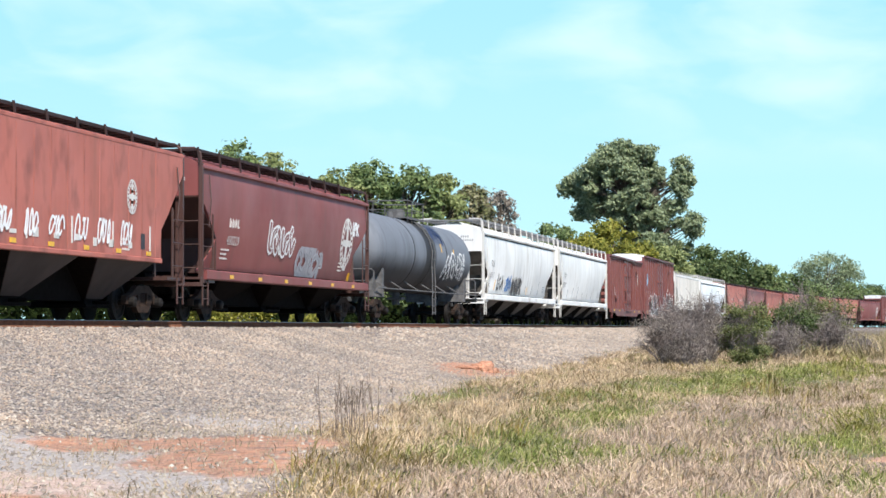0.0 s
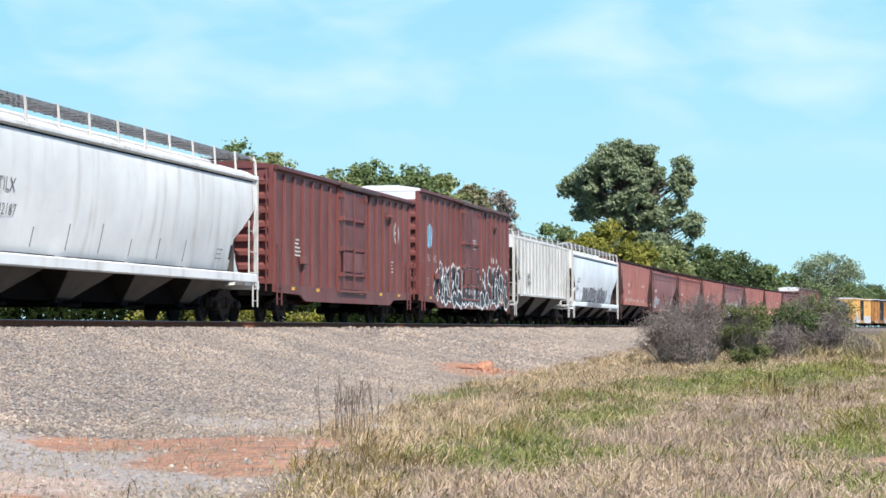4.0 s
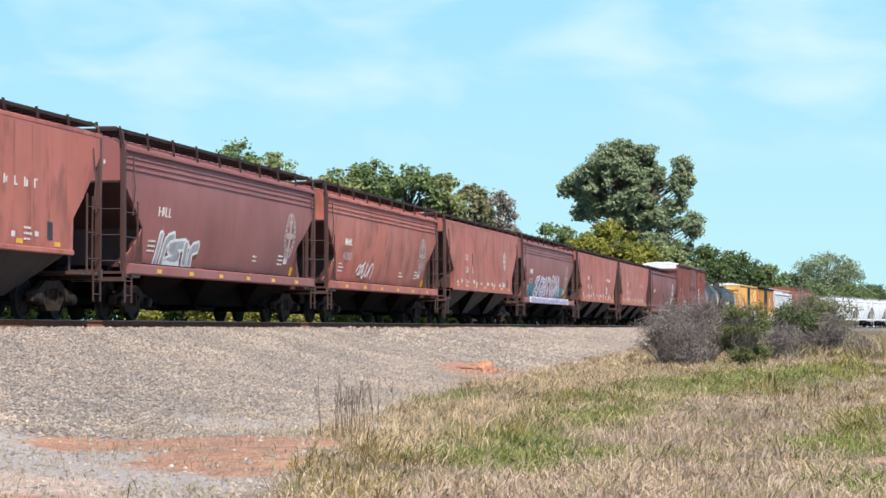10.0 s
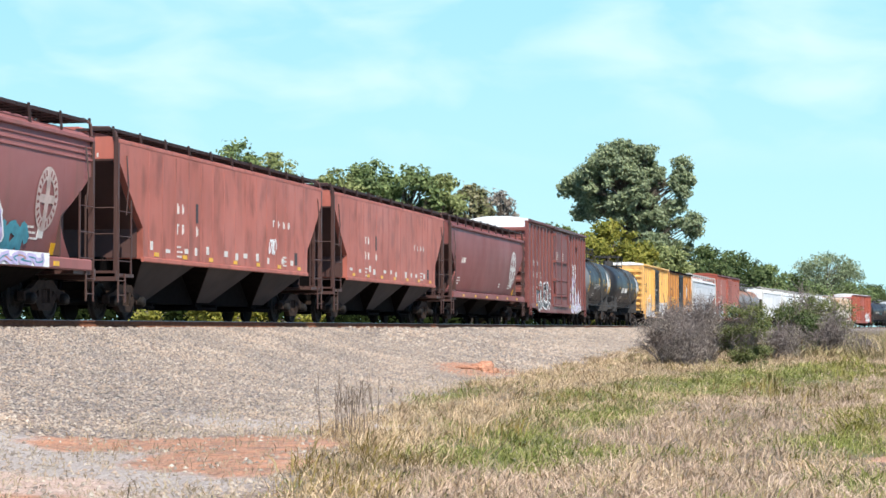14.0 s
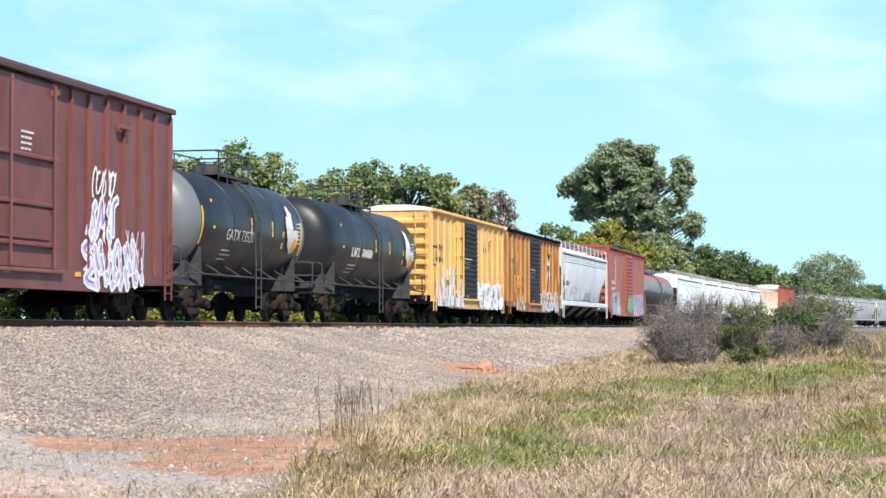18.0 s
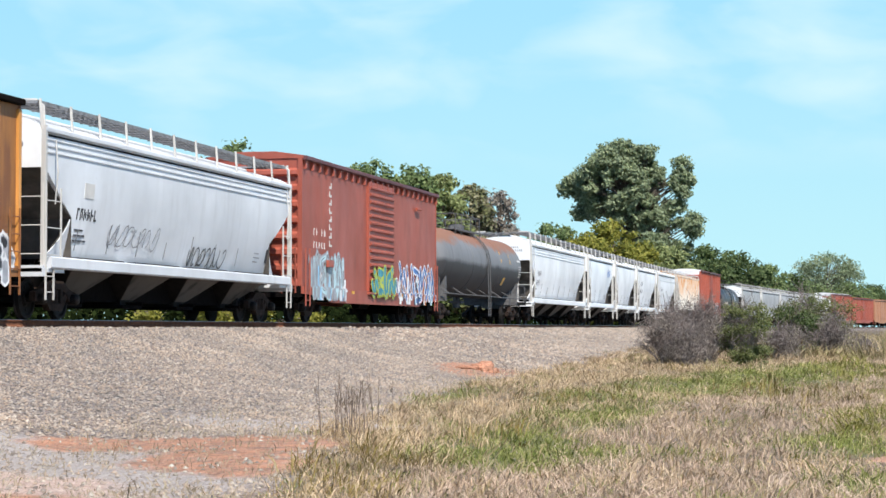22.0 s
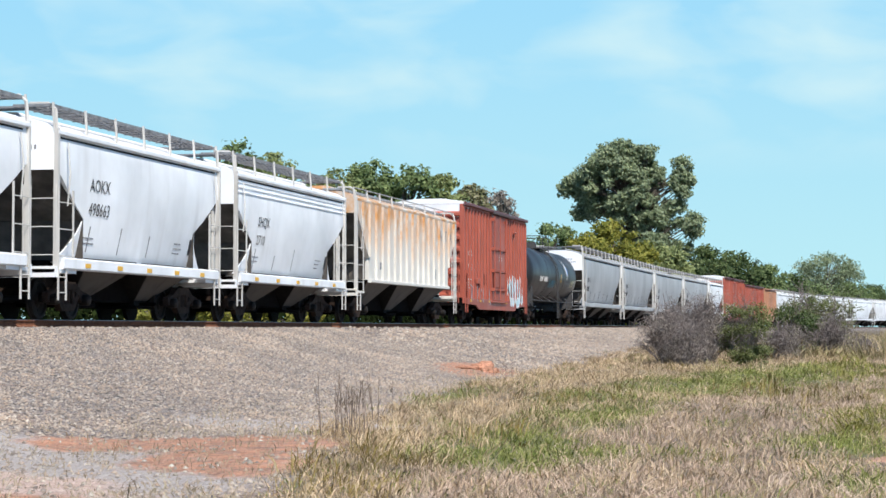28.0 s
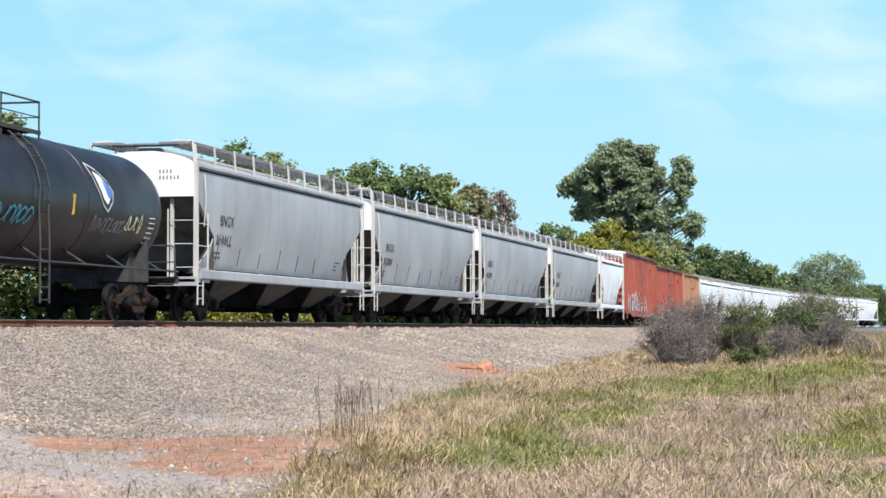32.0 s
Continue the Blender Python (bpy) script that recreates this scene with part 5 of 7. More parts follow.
    # black tanks
    for i in (18, 19):
        c, s, h = place_car(i, tankcar(L[i], TANKBLACK, TANKRAIL, head=TANKHEAD if i == 18 else None), "black tank car with white emblem and yellow marks", "railway car")
        g = Mesh()
        blob(g, random.Random(90 + i), s, h - 2.7, 2.85, 0.30, 0.72, 0.03, 0.5)
        blob(g, random.Random(95 + i), s, h - 2.4, 2.45, 0.46, 0.36, 0.034, 0.3)
        part("emblem", g, MARKW, c, "white leaf-shaped emblem")
        g = Mesh()
        blob(g, random.Random(97 + i), s, h - 2.3, 2.32, 0.28, 0.20, 0.045, 0.3)
        part("emblem", g, MARKY, c, "gold patch in the emblem")
        plates(c, "marking_strip", MARKY, [(-h + 2.4, 2.5, 0.12, 0.8), (-0.4, 2.5, 0.10, 0.45), (1.6, 2.5, 0.10, 0.45), (h - 3.4, 2.2, 0.12, 0.5)], s, "yellow marks")
        plates(c, "lettering", MARKW, ([] if i == 18 else [(-h + 3.6 + 0.28 * q, 2.25, 0.18, 0.30) for q in (0, 1, 2, 3, 5, 6, 7, 8, 9)]) + small_print(random.Random(i), -h + 3.6, 1.95, 3, 0.9, 0.05) + small_print(random.Random(i + 1), h - 1.95, 3.0, 6, 0.45, 0.04), s, "white stencilled lettering")
        if i == 18:
            words(c, MARKW, "GATX 73520", 0.44, -h + 3.5, 2.25, s)
    # yellow box cars with black ribbed doors
    for i, m, k in ((20, FADEDYELLOW, 0), (21, OCHRE, 1)):
        c, s, h = place_car(i, boxcar(L[i], m, 4.50, 1.05, "ribbed", BLACKDOOR, 2.9, roof=(GRIMY, WHITE)[k], door_at=-0.2, post_mat=(YELLOW, ORANGE)[k], second=not k, eave=(None, SOOTSHADE)[k]), ("yellow box car with a black ribbed door and graffiti", "rusted yellow box car with a black ribbed door and graffiti")[k], "railway car")
        if k:
            patches(c, 100 + i, -h + 2.2, -h + 4.4, 0.70, 1.5, 22, s, (AERO_CREAM, AERO_GREY, ORANGE))
            graffiti(c, 110 + i, 1.6, h - 0.5, 0.68, 1.75, 6, s, AERO_WHITE, AERO_GREY, AERO_BLACK, None, 0.012, 1.0)
            plates(c, "sign_plate", MARKY, [(-h + 2.1, 1.60, 0.85, 0.36), (-h + 3.1, 1.60, 0.85, 0.36), (-h + 2.1, 2.02, 0.85, 0.36), (-h + 3.1, 2.02, 0.85, 0.36), (-h + 1.2, 3.2, 0.5, 0.5), (-h + 2.4, 3.1, 0.6, 0.4)], s, "yellow repainted patches")
            plates(c, "lettering", MARKK, [(-h + 2.25 + 0.32 * q + 0.4 * (q > 1), 1.66 + 0.42 * p, 0.14, 0.24) for q in range(4) for p in range(2)], s, "black stencilled lettering", 0.03)
        else:
            pale = (AERO_WHITE, AERO_ICE, AERO_PINK, AERO_CREAM, AERO_WHITE, AERO_GREY)
            patches(c, 100 + i, -h + 0.5, -1.8, 0.70, 1.9, 60, s, pale)
            patches(c, 105 + i, -h + 2.0, -h + 4.6, 1.4, 2.5, 22, s, pale)
            graffiti(c, 110 + i, 1.6, h - 0.3, 0.68, 1.9, 7, s, AERO_WHITE, AERO_WHITE, AERO_GREY, None, 0.06, 1.1)
            patches(c, 120 + i, 1.7, h - 0.4, 0.68, 1.8, 30, s, (AERO_WHITE, AERO_ICE, AERO_WHITE))
        plates(c, "door_stencil", MARKW, small_print(random.Random(i), -1.4, 2.75, 4, 1.4, 0.07) + [(-1.0, 1.15, 0.5, 0.12)], s)
        if not k:
            plates(c, "panel_lettering", MARKK, [(-h + 0.35, 2.35, 0.08, 0.75), (-h + 0.35, 3.05, 1.5, 0.08), (-h + 1.8, 2.55, 0.08, 0.55), (-h + 0.9, 2.55, 0.9, 0.08), (-h + 0.35, 2.30, 0.55, 0.08), (-h + 0.95, 2.6, 0.08, 0.3)], s, "dark outline of a faded emblem")
        if k:
            stroke_g = Mesh()
            for a, b in (((3.5, 3.6), (4.2, 2.9)), ((4.7, 3.6), (3.9, 2.9)), ((4.2, 2.9), (4.6, 2.2)), ((3.9, 2.9), (3.5, 2.2))):
                stroke(stroke_g, s, [a, b], 0.22, 0.05)
            part("graffiti", stroke_g, AERO_WHITE, c, "pale painted cross bands")
        reflectors(c, h - 0.4, 0.96, s, 6)
        plates(c, "lettering", MARKK, [(-h + 1.1 + 0.5 * q, 2.95 - 0.5 * p, 0.12, 0.24) for q in range(3) for p in range(2)] + [(3.0 + 0.55 * q, 3.2, 0.14, 0.26) for q in range(3)], s, "stencilled lettering")
    # grey hopper, red box, rusty tank
    c, s, h = white_curved(22, LIGHTGREY, 120, 4, "pale grey covered hopper car with a white sill", beads=True, cap=WHITE)
    plates(c, "sign_plate", MARKW, [(-h + 2.3, 2.75, 0.55, 0.34)], s)
    plates(c, "lettering", MARKK, [(-h + 2.0 + 0.2 * q, 2.25, 0.13, 0.26) for q in range(6)] + small_print(random.Random(1), -h + 2.0, 2.0, 3, 0.8, 0.06), s)
    scrawl(c, 121, -h + 9.6, -h + 12.4, 1.4, 2.0, 7, s, AERO_BLACK, 0.045)
    scrawl(c, 122, -h + 4.0, -h + 7.2, 1.7, 2.3, 6, s, MARKG, 0.03)
    c, s, h = place_car(23, boxcar(L[23], BRICK, 5.08, 0, "ribbed", BRICK, 3.6, door_at=0.3), "brick red box car with a ribbed door and colourful graffiti", "railway car")
    plates(c, "lettering", MARKW, [(-h + 3.1, 2.45 + 0.27 * q, 0.26, 0.075) for q in range(8)] + [(-h + 3.1 + 0.19 * (q % 2), 2.525 + 0.27 * q, 0.07, 0.12) for q in range(8)] + [(-h + 1.3 + 0.3 * q, 2.75, 0.12, 0.22) for q in (0, 1, 3, 4)] + [(-h + 1.3 + 0.3 * q, 2.35, 0.12, 0.2) for q in range(5)], s, "white stencilled lettering")
    graffiti(c, 131, -h + 0.8, -h + 4.9, 0.72, 2.3, 7, s, AERO_GREY, AERO_ICE, AERO_GREY, MARKK, 0.012, 0.9)
    patches(c, 135, -h + 0.7, -h + 4.9, 0.70, 2.0, 34, s, (AERO_GREY, AERO_ICE, AERO_WHITE, SMOKE, AERO_BLUE))
    graffiti(c, 132, -1.2, 1.9, 0.85, 2.1, 4, s, AERO_LIME, AERO_TEAL, AERO_LIME, None, 0.07)
    graffiti(c, 133, 2.9, h - 0.4, 0.72, 2.3, 7, s, AERO_WHITE, MARKB, AERO_ORANGE, MARKK, 0.012, 0.7)
    patches(c, 136, 3.0, h - 0.4, 0.70, 1.9, 22, s, (AERO_WHITE, AERO_ICE, AERO_ORANGE, NAVY))
    reflectors(c, h - 0.5, 0.96, s, 5)
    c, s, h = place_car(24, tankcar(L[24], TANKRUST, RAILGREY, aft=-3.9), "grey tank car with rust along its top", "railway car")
    plates(c, "marking_strip", MARKY, [(4.2, 1.85, 0.42, 0.36), (3.4, 2.9, 0.08, 0.5), (5.6, 2.9, 0.08, 0.45)], s)
    plates(c, "lettering", MARKW, [(h - 2.2, 3.05, 0.8, 0.09)] + small_print(random.Random(2), h - 2.0, 2.8, 5, 0.5, 0.04), s)
    # white hoppers
    c, s, h = white_curved(25, WHITE, 140, 4, beads=True)
    words(c, MARKG, "NAHX", 0.40, -h + 2.25, 2.55, s)
    words(c, MARKG, "58470", 0.40, -h + 2.2, 2.08, s)
    c, s, h = white_curved(26, PALE, 141, 2, "pale grey two-bay covered hopper car", posts=WHITE)
    scrawl(c, 142, h - 2.6, h - 1.6, 3.1, 3.6, 3, s, MARKB, 0.07)
    white_curved(27, WHITE, 143, 2, "white two-bay covered hopper car")
    c, s, h = white_curved(28, WHITE, 144, 2, "white two-bay covered hopper car with black lettering")
    words(c, MARKK, "AOKX", 0.42, -h + 1.9, 2.92, s)
    words(c, MARKK, "498663", 0.42, -h + 1.95, 2.38, s)
    reflectors(c, h - 0.6, 1.16, lambda z: 1.60, 5)
    c, s, h = white_curved(29, WHITE, 145, 2, "white two-bay covered hopper car with black lettering", beads=True)
    words(c, MARKK, "SHQX", 0.40, -h + 2.1, 2.75, s)
    words(c, MARKK, "2710", 0.40, -h + 2.1, 2.22, s)
    reflectors(c, h - 0.6, 1.16, lambda z: 1.60, 5)
    # rust-streaked ribbed hopper, tall red box, black tank
    c, s, h = place_car(30, hopper(L[30], RUSTWHITE, "ribbed", 3, cap=RUSTWHITE), "rust-streaked white covered hopper car with side posts", "railway car")
    gap = (2 * h - 1.28) / 16                  # one letter in each panel between posts
    for q, ch in ((13, "A"), (14, "T"), (15, "X")):
        words(c, MARKG, ch, 0.60, -h + 0.64 + gap * (q + 0.5) - 0.27, 3.35, lambda z: 1.56)
    plates(c, "stencil_panel", MARKG, [(h - 4.2, 1.75, 0.3, 0.4), (-h + 3.1, 1.9, 0.2, 0.25)], lambda z: 1.555)
    c, s, h = place_car(31, boxcar(L[31], BRICK, 5.13, 0.62, "plug", doorw=3.0, gable=WHITE, roof=WHITE, gap=0.85), "tall brick red box car with blue graffiti", "railway car")
    graffiti(c, 151, h - 4.7, h - 1.3, 0.80, 2.3, 4, s, AERO_WHITE, AERO_ICE, AERO_WHITE, AERO_BLUE, 0.012, 1.3)
    plates(c, "lettering", MARKW, small_print(random.Random(12), -h + 1.1, 1.9, 4, 0.6) + small_print(random.Random(13), 0.2, 3.3, 4, 0.7), s, "white stencilled lettering")
    words(c, MARKW, "NO KL", 0.46, -h + 1.0, 2.95, s)
    words(c, MARKW, "57 05 21", 0.46, -h + 1.0, 2.35, s)
    plates(c, "graffiti", AERO_BLACK, [(h - 4.4, 0.80, 0.9, 0.5), (h - 3.2, 0.80, 0.9, 0.45), (h - 2.2, 0.80, 0.6, 0.4)], Skin(s.x, []), "black sprayed shade below the letters", 0.008)
    plates(c, "grime_patch", SOOTSHADE, [(-h + 4.55, 1.75, 0.55, 0.5)], s, "square black scorch mark")
    for k, (y, z) in enumerate(((-h + 1.4, 0.95), (-h + 2.7, 0.95), (-h + 3.7, 0.9), (-h + 5.3, 0.85))):
        scrawl(c, 155 + k, y, y + 0.5, z, z + 0.8, 2, s, AERO_GREY, 0.045)
    reflectors(c, h - 0.4, 0.96, s, 7)
    c, s, h = place_car(32, tankcar(L[32], TANKBLACK, TANKRAIL), "black tank car with a white emblem and tags", "railway car")
    rim = [(-0.62, 0.58), (-0.15, 0.46), (0.30, 0.22), (0.58, -0.04), (0.50, -0.30), (0.22, -0.55), (-0.08, -0.42), (-0.30, -0.12), (-0.50, 0.25)]
    for nm, k, dy, off, m, text in (("emblem", 1.0, 0.0, 0.012, MARKW, "white leaf-shaped emblem"), ("emblem_ground", 0.90, 0.0, 0.016, TANKBLACK, "black ground inside the emblem"),
                                    ("emblem_blade", 0.66, 0.02, 0.020, AERO_WHITE, "white blade of the emblem"), ("emblem_shade", 0.40, 0.22, 0.024, MARKB, "blue part of the emblem")):
        g = Mesh()
        p = [(h - 4.9 + dy + y * k, 3.05 + z * k - 0.1 * dy) for y, z in rim]
        mid = (sum(q[0] for q in p) / len(p), sum(q[1] for q in p) / len(p))
        ring = [(s(z) + off, y, z) for y, z in p]
        half_way = [(s((z + mid[1]) / 2) + off, (y + mid[0]) / 2, (z + mid[1]) / 2) for y, z in p]
        n = len(p)
        g.add(ring + half_way + [(s(mid[1]) + off, mid[0], mid[1])], [(q, (q + 1) % n, n + (q + 1) % n, n + q) for q in range(n)] + [(n + q, n + (q + 1) % n, 2 * n) for q in range(n)])
        part(nm, g, m, c, text)
    scrawl(c, 163, h - 3.5, h - 2.5, 2.1, 2.55, 4, s, AERO_CREAM, 0.03)
    scrawl(c, 165, h - 5.6, h - 3.6, 2.0, 2.4, 7, s, MARKG, 0.03)
    plates(c, "marking_strip", MARKY, [(h - 6.7, 2.35, 0.10, 0.45)], s)
    scrawl(c, 164, -2.2, -0.4, 1.95, 2.45, 6, s, AERO_TEAL, 0.05)
    plates(c, "lettering", MARKW, [(-h + 3.4 + 0.26 * q, 2.3, 0.15, 0.26) for q in (0, 1, 2, 3, 5, 6, 7, 8, 9)] + small_print(random.Random(15), h - 1.95, 2.5, 6, 0.34, 0.04), s)
    # grey hoppers
    for i in (33, 34, 35, 36):
        c, s, h = white_curved(i, GREY, 170 + i, 3, "grey curved-side covered hopper car with white end posts", MARKK, WHITE, WHITE)
        words(c, MARKK, "BNGX", 0.42, -h + 2.05, 2.6, s)
        plates(c, "lettering", MARKK, [(-h + 2.0 + 0.22 * q, 2.08, 0.14, 0.28) for q in range(6)], s)
    white_curved(37, WHITE, 180, 2, "white two-bay covered hopper car")
    for i, m, top in ((38, BRICK, 5.0), (39, BRICK, 4.6), (40, TAN, 4.5)):
        c, s, h = place_car(i, boxcar(L[i], m, top, 0.9, "plug", doorw=2.9, gable=WHITE if i == 38 else None, roof=WHITE if i == 38 else None), ("tall brick red box car with a white roof end", "brick red box car with a plug door", "tan box car with faded paint")[i - 38], "railway car")
        if i == 38:
            graffiti(c, 190, -h + 1.2, 3.0, 1.0, 2.4, 6, s, AERO_WHITE, AERO_GREY)
    for i in range(41, 50):
        m = (WHITE, WHITE, PALE, WHITE, PALE, WHITE, GREY, WHITE, PALE)[i - 41]
        white_curved(i, m, 200 + i, 3, "white covered hopper car at the far end of the train")


build_train()


# ---- ground ----
YS_T = np.linspace(-800, 1000, 1801)
XS_T = np.array([track_x(float(y)) for y in YS_T])


def smooth(a, b, v):
    u = np.clip((v - a) / (b - a), 0, 1)
    return u * u * (3 - 2 * u)


def wave(x, y, k, s):
    """Cheap rolling unevenness."""
    return np.sin(x * k + s) * np.cos(y * k * 0.83 + 1.7 * s) + 0.5 * np.sin(x * k * 2.3 + y * k * 1.9 + s)


def ground_z(x, y):
    x, y = np.asarray(x, float), np.asarray(y, float)
    d = x - np.interp(y, YS_T, XS_T)
    low = 0.10 + 0.006 * np.clip(y, 0, 190) + 0.05 * wave(x, y, 0.35, 1.0) * smooth(8, 12, np.abs(d))
    back = 1.0 + 0.15 * wave(x, y, 0.12, 2.0) + 0.004 * np.clip(-d - 10, 0, 200)
    side = np.where(d > 0, low, back)
    a = np.abs(d)
    crest = 1.83
    u = np.clip((a - 1.9) / (9.0 - 1.9), 0, 1)
    z = np.where(a < 1.9, crest, crest + (side - crest) * (1 - (1 - u) ** 1.25))
    return np.where(a > 9, side, z) - np.where(a < 1.45, 0.10, 0.0) * (a > 0.0)


def axis(*spans):
    out = [np.arange(a, b, s) for a, b, s in spans]
    return np.concatenate(out + [[spans[-1][1]]])


gx = axis((-2500, -400, 300), (-400, -60, 40), (-60, -10, 5), (-10, -1.6, 0.7), (-1.6, 1.6, 0.4), (1.6, 24, 0.35), (24, 60, 4), (60, 400, 40), (400, 2500, 300))
gy = axis((-800, -100, 100), (-100, 10, 10), (10, 60, 0.5), (60, 130, 1.0), (130, 400, 4), (400, 1000, 60), (1000, 4600, 400))
GX, GY = np.meshgrid(gx, gy)
GZ = ground_z(GX, GY)
nx, ny = len(gx), len(gy)
gv = np.stack([GX, GY, GZ], -1).reshape(-1, 3)
idx = np.arange(nx * ny).reshape(ny, nx)
gf = np.stack([idx[:-1, :-1], idx[:-1, 1:], idx[1:, 1:], idx[1:, :-1]], -1).reshape(-1, 4)
gme = bpy.data.meshes.new("ground")
gme.from_pydata(gv.tolist(), [], gf.tolist())
gme.polygons.foreach_set("use_smooth", [True] * len(gme.polygons))


def spots(x, y, list_):
    m = np.zeros_like(x)
    for cx, cy, rx, ry in list_:
        m = np.maximum(m, np.clip(1.5 - np.sqrt(((x - cx) / rx) ** 2 + ((y - cy) / ry) ** 2), 0, 1))
    return m


CLAY_SPOTS = [(8.9, 24.8, 0.8, 1.1), (9.6, 25.2, 1.2, 1.4), (10.7, 25.4, 1.2, 1.6), (11.5, 24.4, 0.8, 1.6), (11.2, 22.9, 0.9, 1.6), (12.2, 21.6, 0.6, 1.1), (7.20, 56.8, 0.7, 3.2), (7.85, 56.0, 0.8, 3.6), (19.3, 24.6, 0.45, 0.7), (11.0, 17.6, 0.8, 0.8)]
GREEN_SPOTS = [(15.0, 23.7, 1.0, 2.0), (14.3, 25.5, 0.8, 2.4), (14.3, 33.5, 0.9, 4.0), (14.9, 48.0, 1.9, 6.5), (16.0, 57.0, 2.0, 8.0), (17.2, 66.0, 1.6, 5.0), (13.0, 41.0, 0.9, 2.5), (8.5, 48.9, 0.6, 3.0), (9.9, 41.5, 0.55, 2.4), (18.6, 27.0, 0.7, 2.2), (18.8, 20.5, 0.4, 1.0), (8.4, 22.6, 0.35, 0.8), (13.1, 19.0, 0.35, 0.8)]

WEED_SPOTS = [(13.4, 21.0, 0.7, 1.6), (13.0, 23.0, 0.5, 1.2), (14.0, 19.4, 0.5, 1.0), (12.9, 40.0, 0.9, 3.0), (16.6, 44.0, 1.0, 4.0), (18.2, 40.0, 0.6, 4.0), (14.2, 27.0, 0.5, 1.5)]
DUST_SPOTS = [(9.6, 22.0, 2.2, 2.0), (11.0, 20.0, 1.8, 2.4), (7.8, 23.6, 1.5, 1.3), (10.6, 30.0, 1.6, 1.6), (9.6, 30.6, 1.6, 1.4)]
PINK_SPOTS = [(10.6, 19.0, 1.0, 1.2), (11.4, 17.6, 1.2, 1.2), (9.6, 20.0, 0.6, 0.7)]


def gravel_of(x, y):
    d = x - np.interp(y, YS_T, XS_T)
    edge = np.interp(y, (15, 18, 26, 30, 45, 54, 66, 86, 100, 150), (14.6, 13.6, 11.4, 10.9, 9.2, 9.0, 8.7, 7.9, 7.0, 6.0))
    return smooth(0.5, -0.5, d - edge + 0.25 * wave(x, y, 0.9, 0.4)) * smooth(-6.5, -4.5, d)


for name, val in (("gravel", gravel_of(GX, GY)), ("clay", spots(GX, GY, CLAY_SPOTS)), ("green", spots(GX, GY, GREEN_SPOTS)), ("dust", spots(GX, GY, DUST_SPOTS)), ("pink", spots(GX, GY, PINK_SPOTS))):
    at = gme.attributes.new(name, "FLOAT", "POINT")
    at.data.foreach_set("value", np.ascontiguousarray(val.reshape(-1), dtype=np.float32))


def ground_material():
    m, nt, b = mat_base("ground_surface", 0.92)
    w = coords(nt, (1, 1, 1), False)

    def attr(n):
        a = nt.nodes.new("ShaderNodeAttribute")
        a.attribute_name = n
        return a.outputs["Fac"]
    vo = node(nt, "ShaderNodeTexVoronoi", Scale=15.0)
    nt.links.new(w, vo.inputs["Vector"])
    sep = nt.nodes.new("ShaderNodeSeparateColor")
    nt.links.new(vo.outputs["Color"], sep.inputs[0])
    stone = mix(nt, sep.outputs[0], (0.180, 0.155, 0.144), (0.340, 0.290, 0.266))
    stone = mix(nt, ramp(nt, sep.outputs[1], 0.84, 0.90), stone, (0.330, 0.240, 0.190))
    stone = mix(nt, ramp(nt, sep.outputs[2], 0.90, 0.93), stone, (0.459, 0.416, 0.382))
    stone = mix(nt, ramp(nt, vo.outputs["Distance"], 0.45, 0.75), stone, (0.051, 0.044, 0.039))
    big = noise_tex(nt, w, 0.5, 5)
    stone = mix(nt, times(nt, ramp(nt, big, 0.5, 0.7), 0.35), stone, (0.34, 0.22, 0.15))
    fine = noise_tex(nt, w, 9.0, 8, 0.7)
    soil = mix(nt, ramp(nt, fine, 0.3, 0.7), (0.085, 0.066, 0.044), (0.200, 0.158, 0.108))
    soil = mix(nt, times(nt, attr("green"), 0.6), soil, (0.09, 0.12, 0.035))
    clay = mix(nt, ramp(nt, fine, 0.3, 0.75), (0.40, 0.185, 0.105), (0.58, 0.315, 0.205))
    patch = noise_tex(nt, w, 1.8, 7, 0.65)
    clay = mix(nt, ramp(nt, noise_tex(nt, w, 2.2, 8, 0.72), 0.42, 0.62), clay, mix(nt, ramp(nt, fine, 0.35, 0.7), (0.20, 0.105, 0.068), (0.37, 0.265, 0.215)))
    ad = nt.nodes.new("ShaderNodeMath")
    ad.operation = "MULTIPLY_ADD"
    ad.inputs[1].default_value, ad.inputs[2].default_value = 1.2, -0.6
    nt.links.new(patch, ad.inputs[0])

    def broken(sock, k=1.0):
        s = nt.nodes.new("ShaderNodeMath")
        nt.links.new(sock, s.inputs[0])
        nt.links.new(ad.outputs[0], s.inputs[1])
        return ramp(nt, s.outputs[0], 0.34, 0.68)
    c = mix(nt, broken(attr("gravel")), soil, stone)
    dust = mix(nt, ramp(nt, fine, 0.3, 0.75), (0.30, 0.262, 0.245), (0.49, 0.44, 0.41))
    c = mix(nt, broken(attr("dust")), c, dust)
    c = mix(nt, broken(attr("pink")), c, mix(nt, ramp(nt, fine, 0.3, 0.75), (0.44, 0.30, 0.24), (0.60, 0.48, 0.42)))
    c = mix(nt, broken(attr("clay")), c, clay)
    nt.links.new(c, b.inputs["Base Color"])
    inv = ramp(nt, vo.outputs["Distance"], 0.8, 0.0)
    bump(nt, b, times(nt, inv, attr("gravel")), 0.9, 0.05)
    return m


gme.materials.append(ground_material())
ground = tagged(new("ground", gme), "gravel embankment and dry grassy ground with red clay patches", "ground", kind="structure")


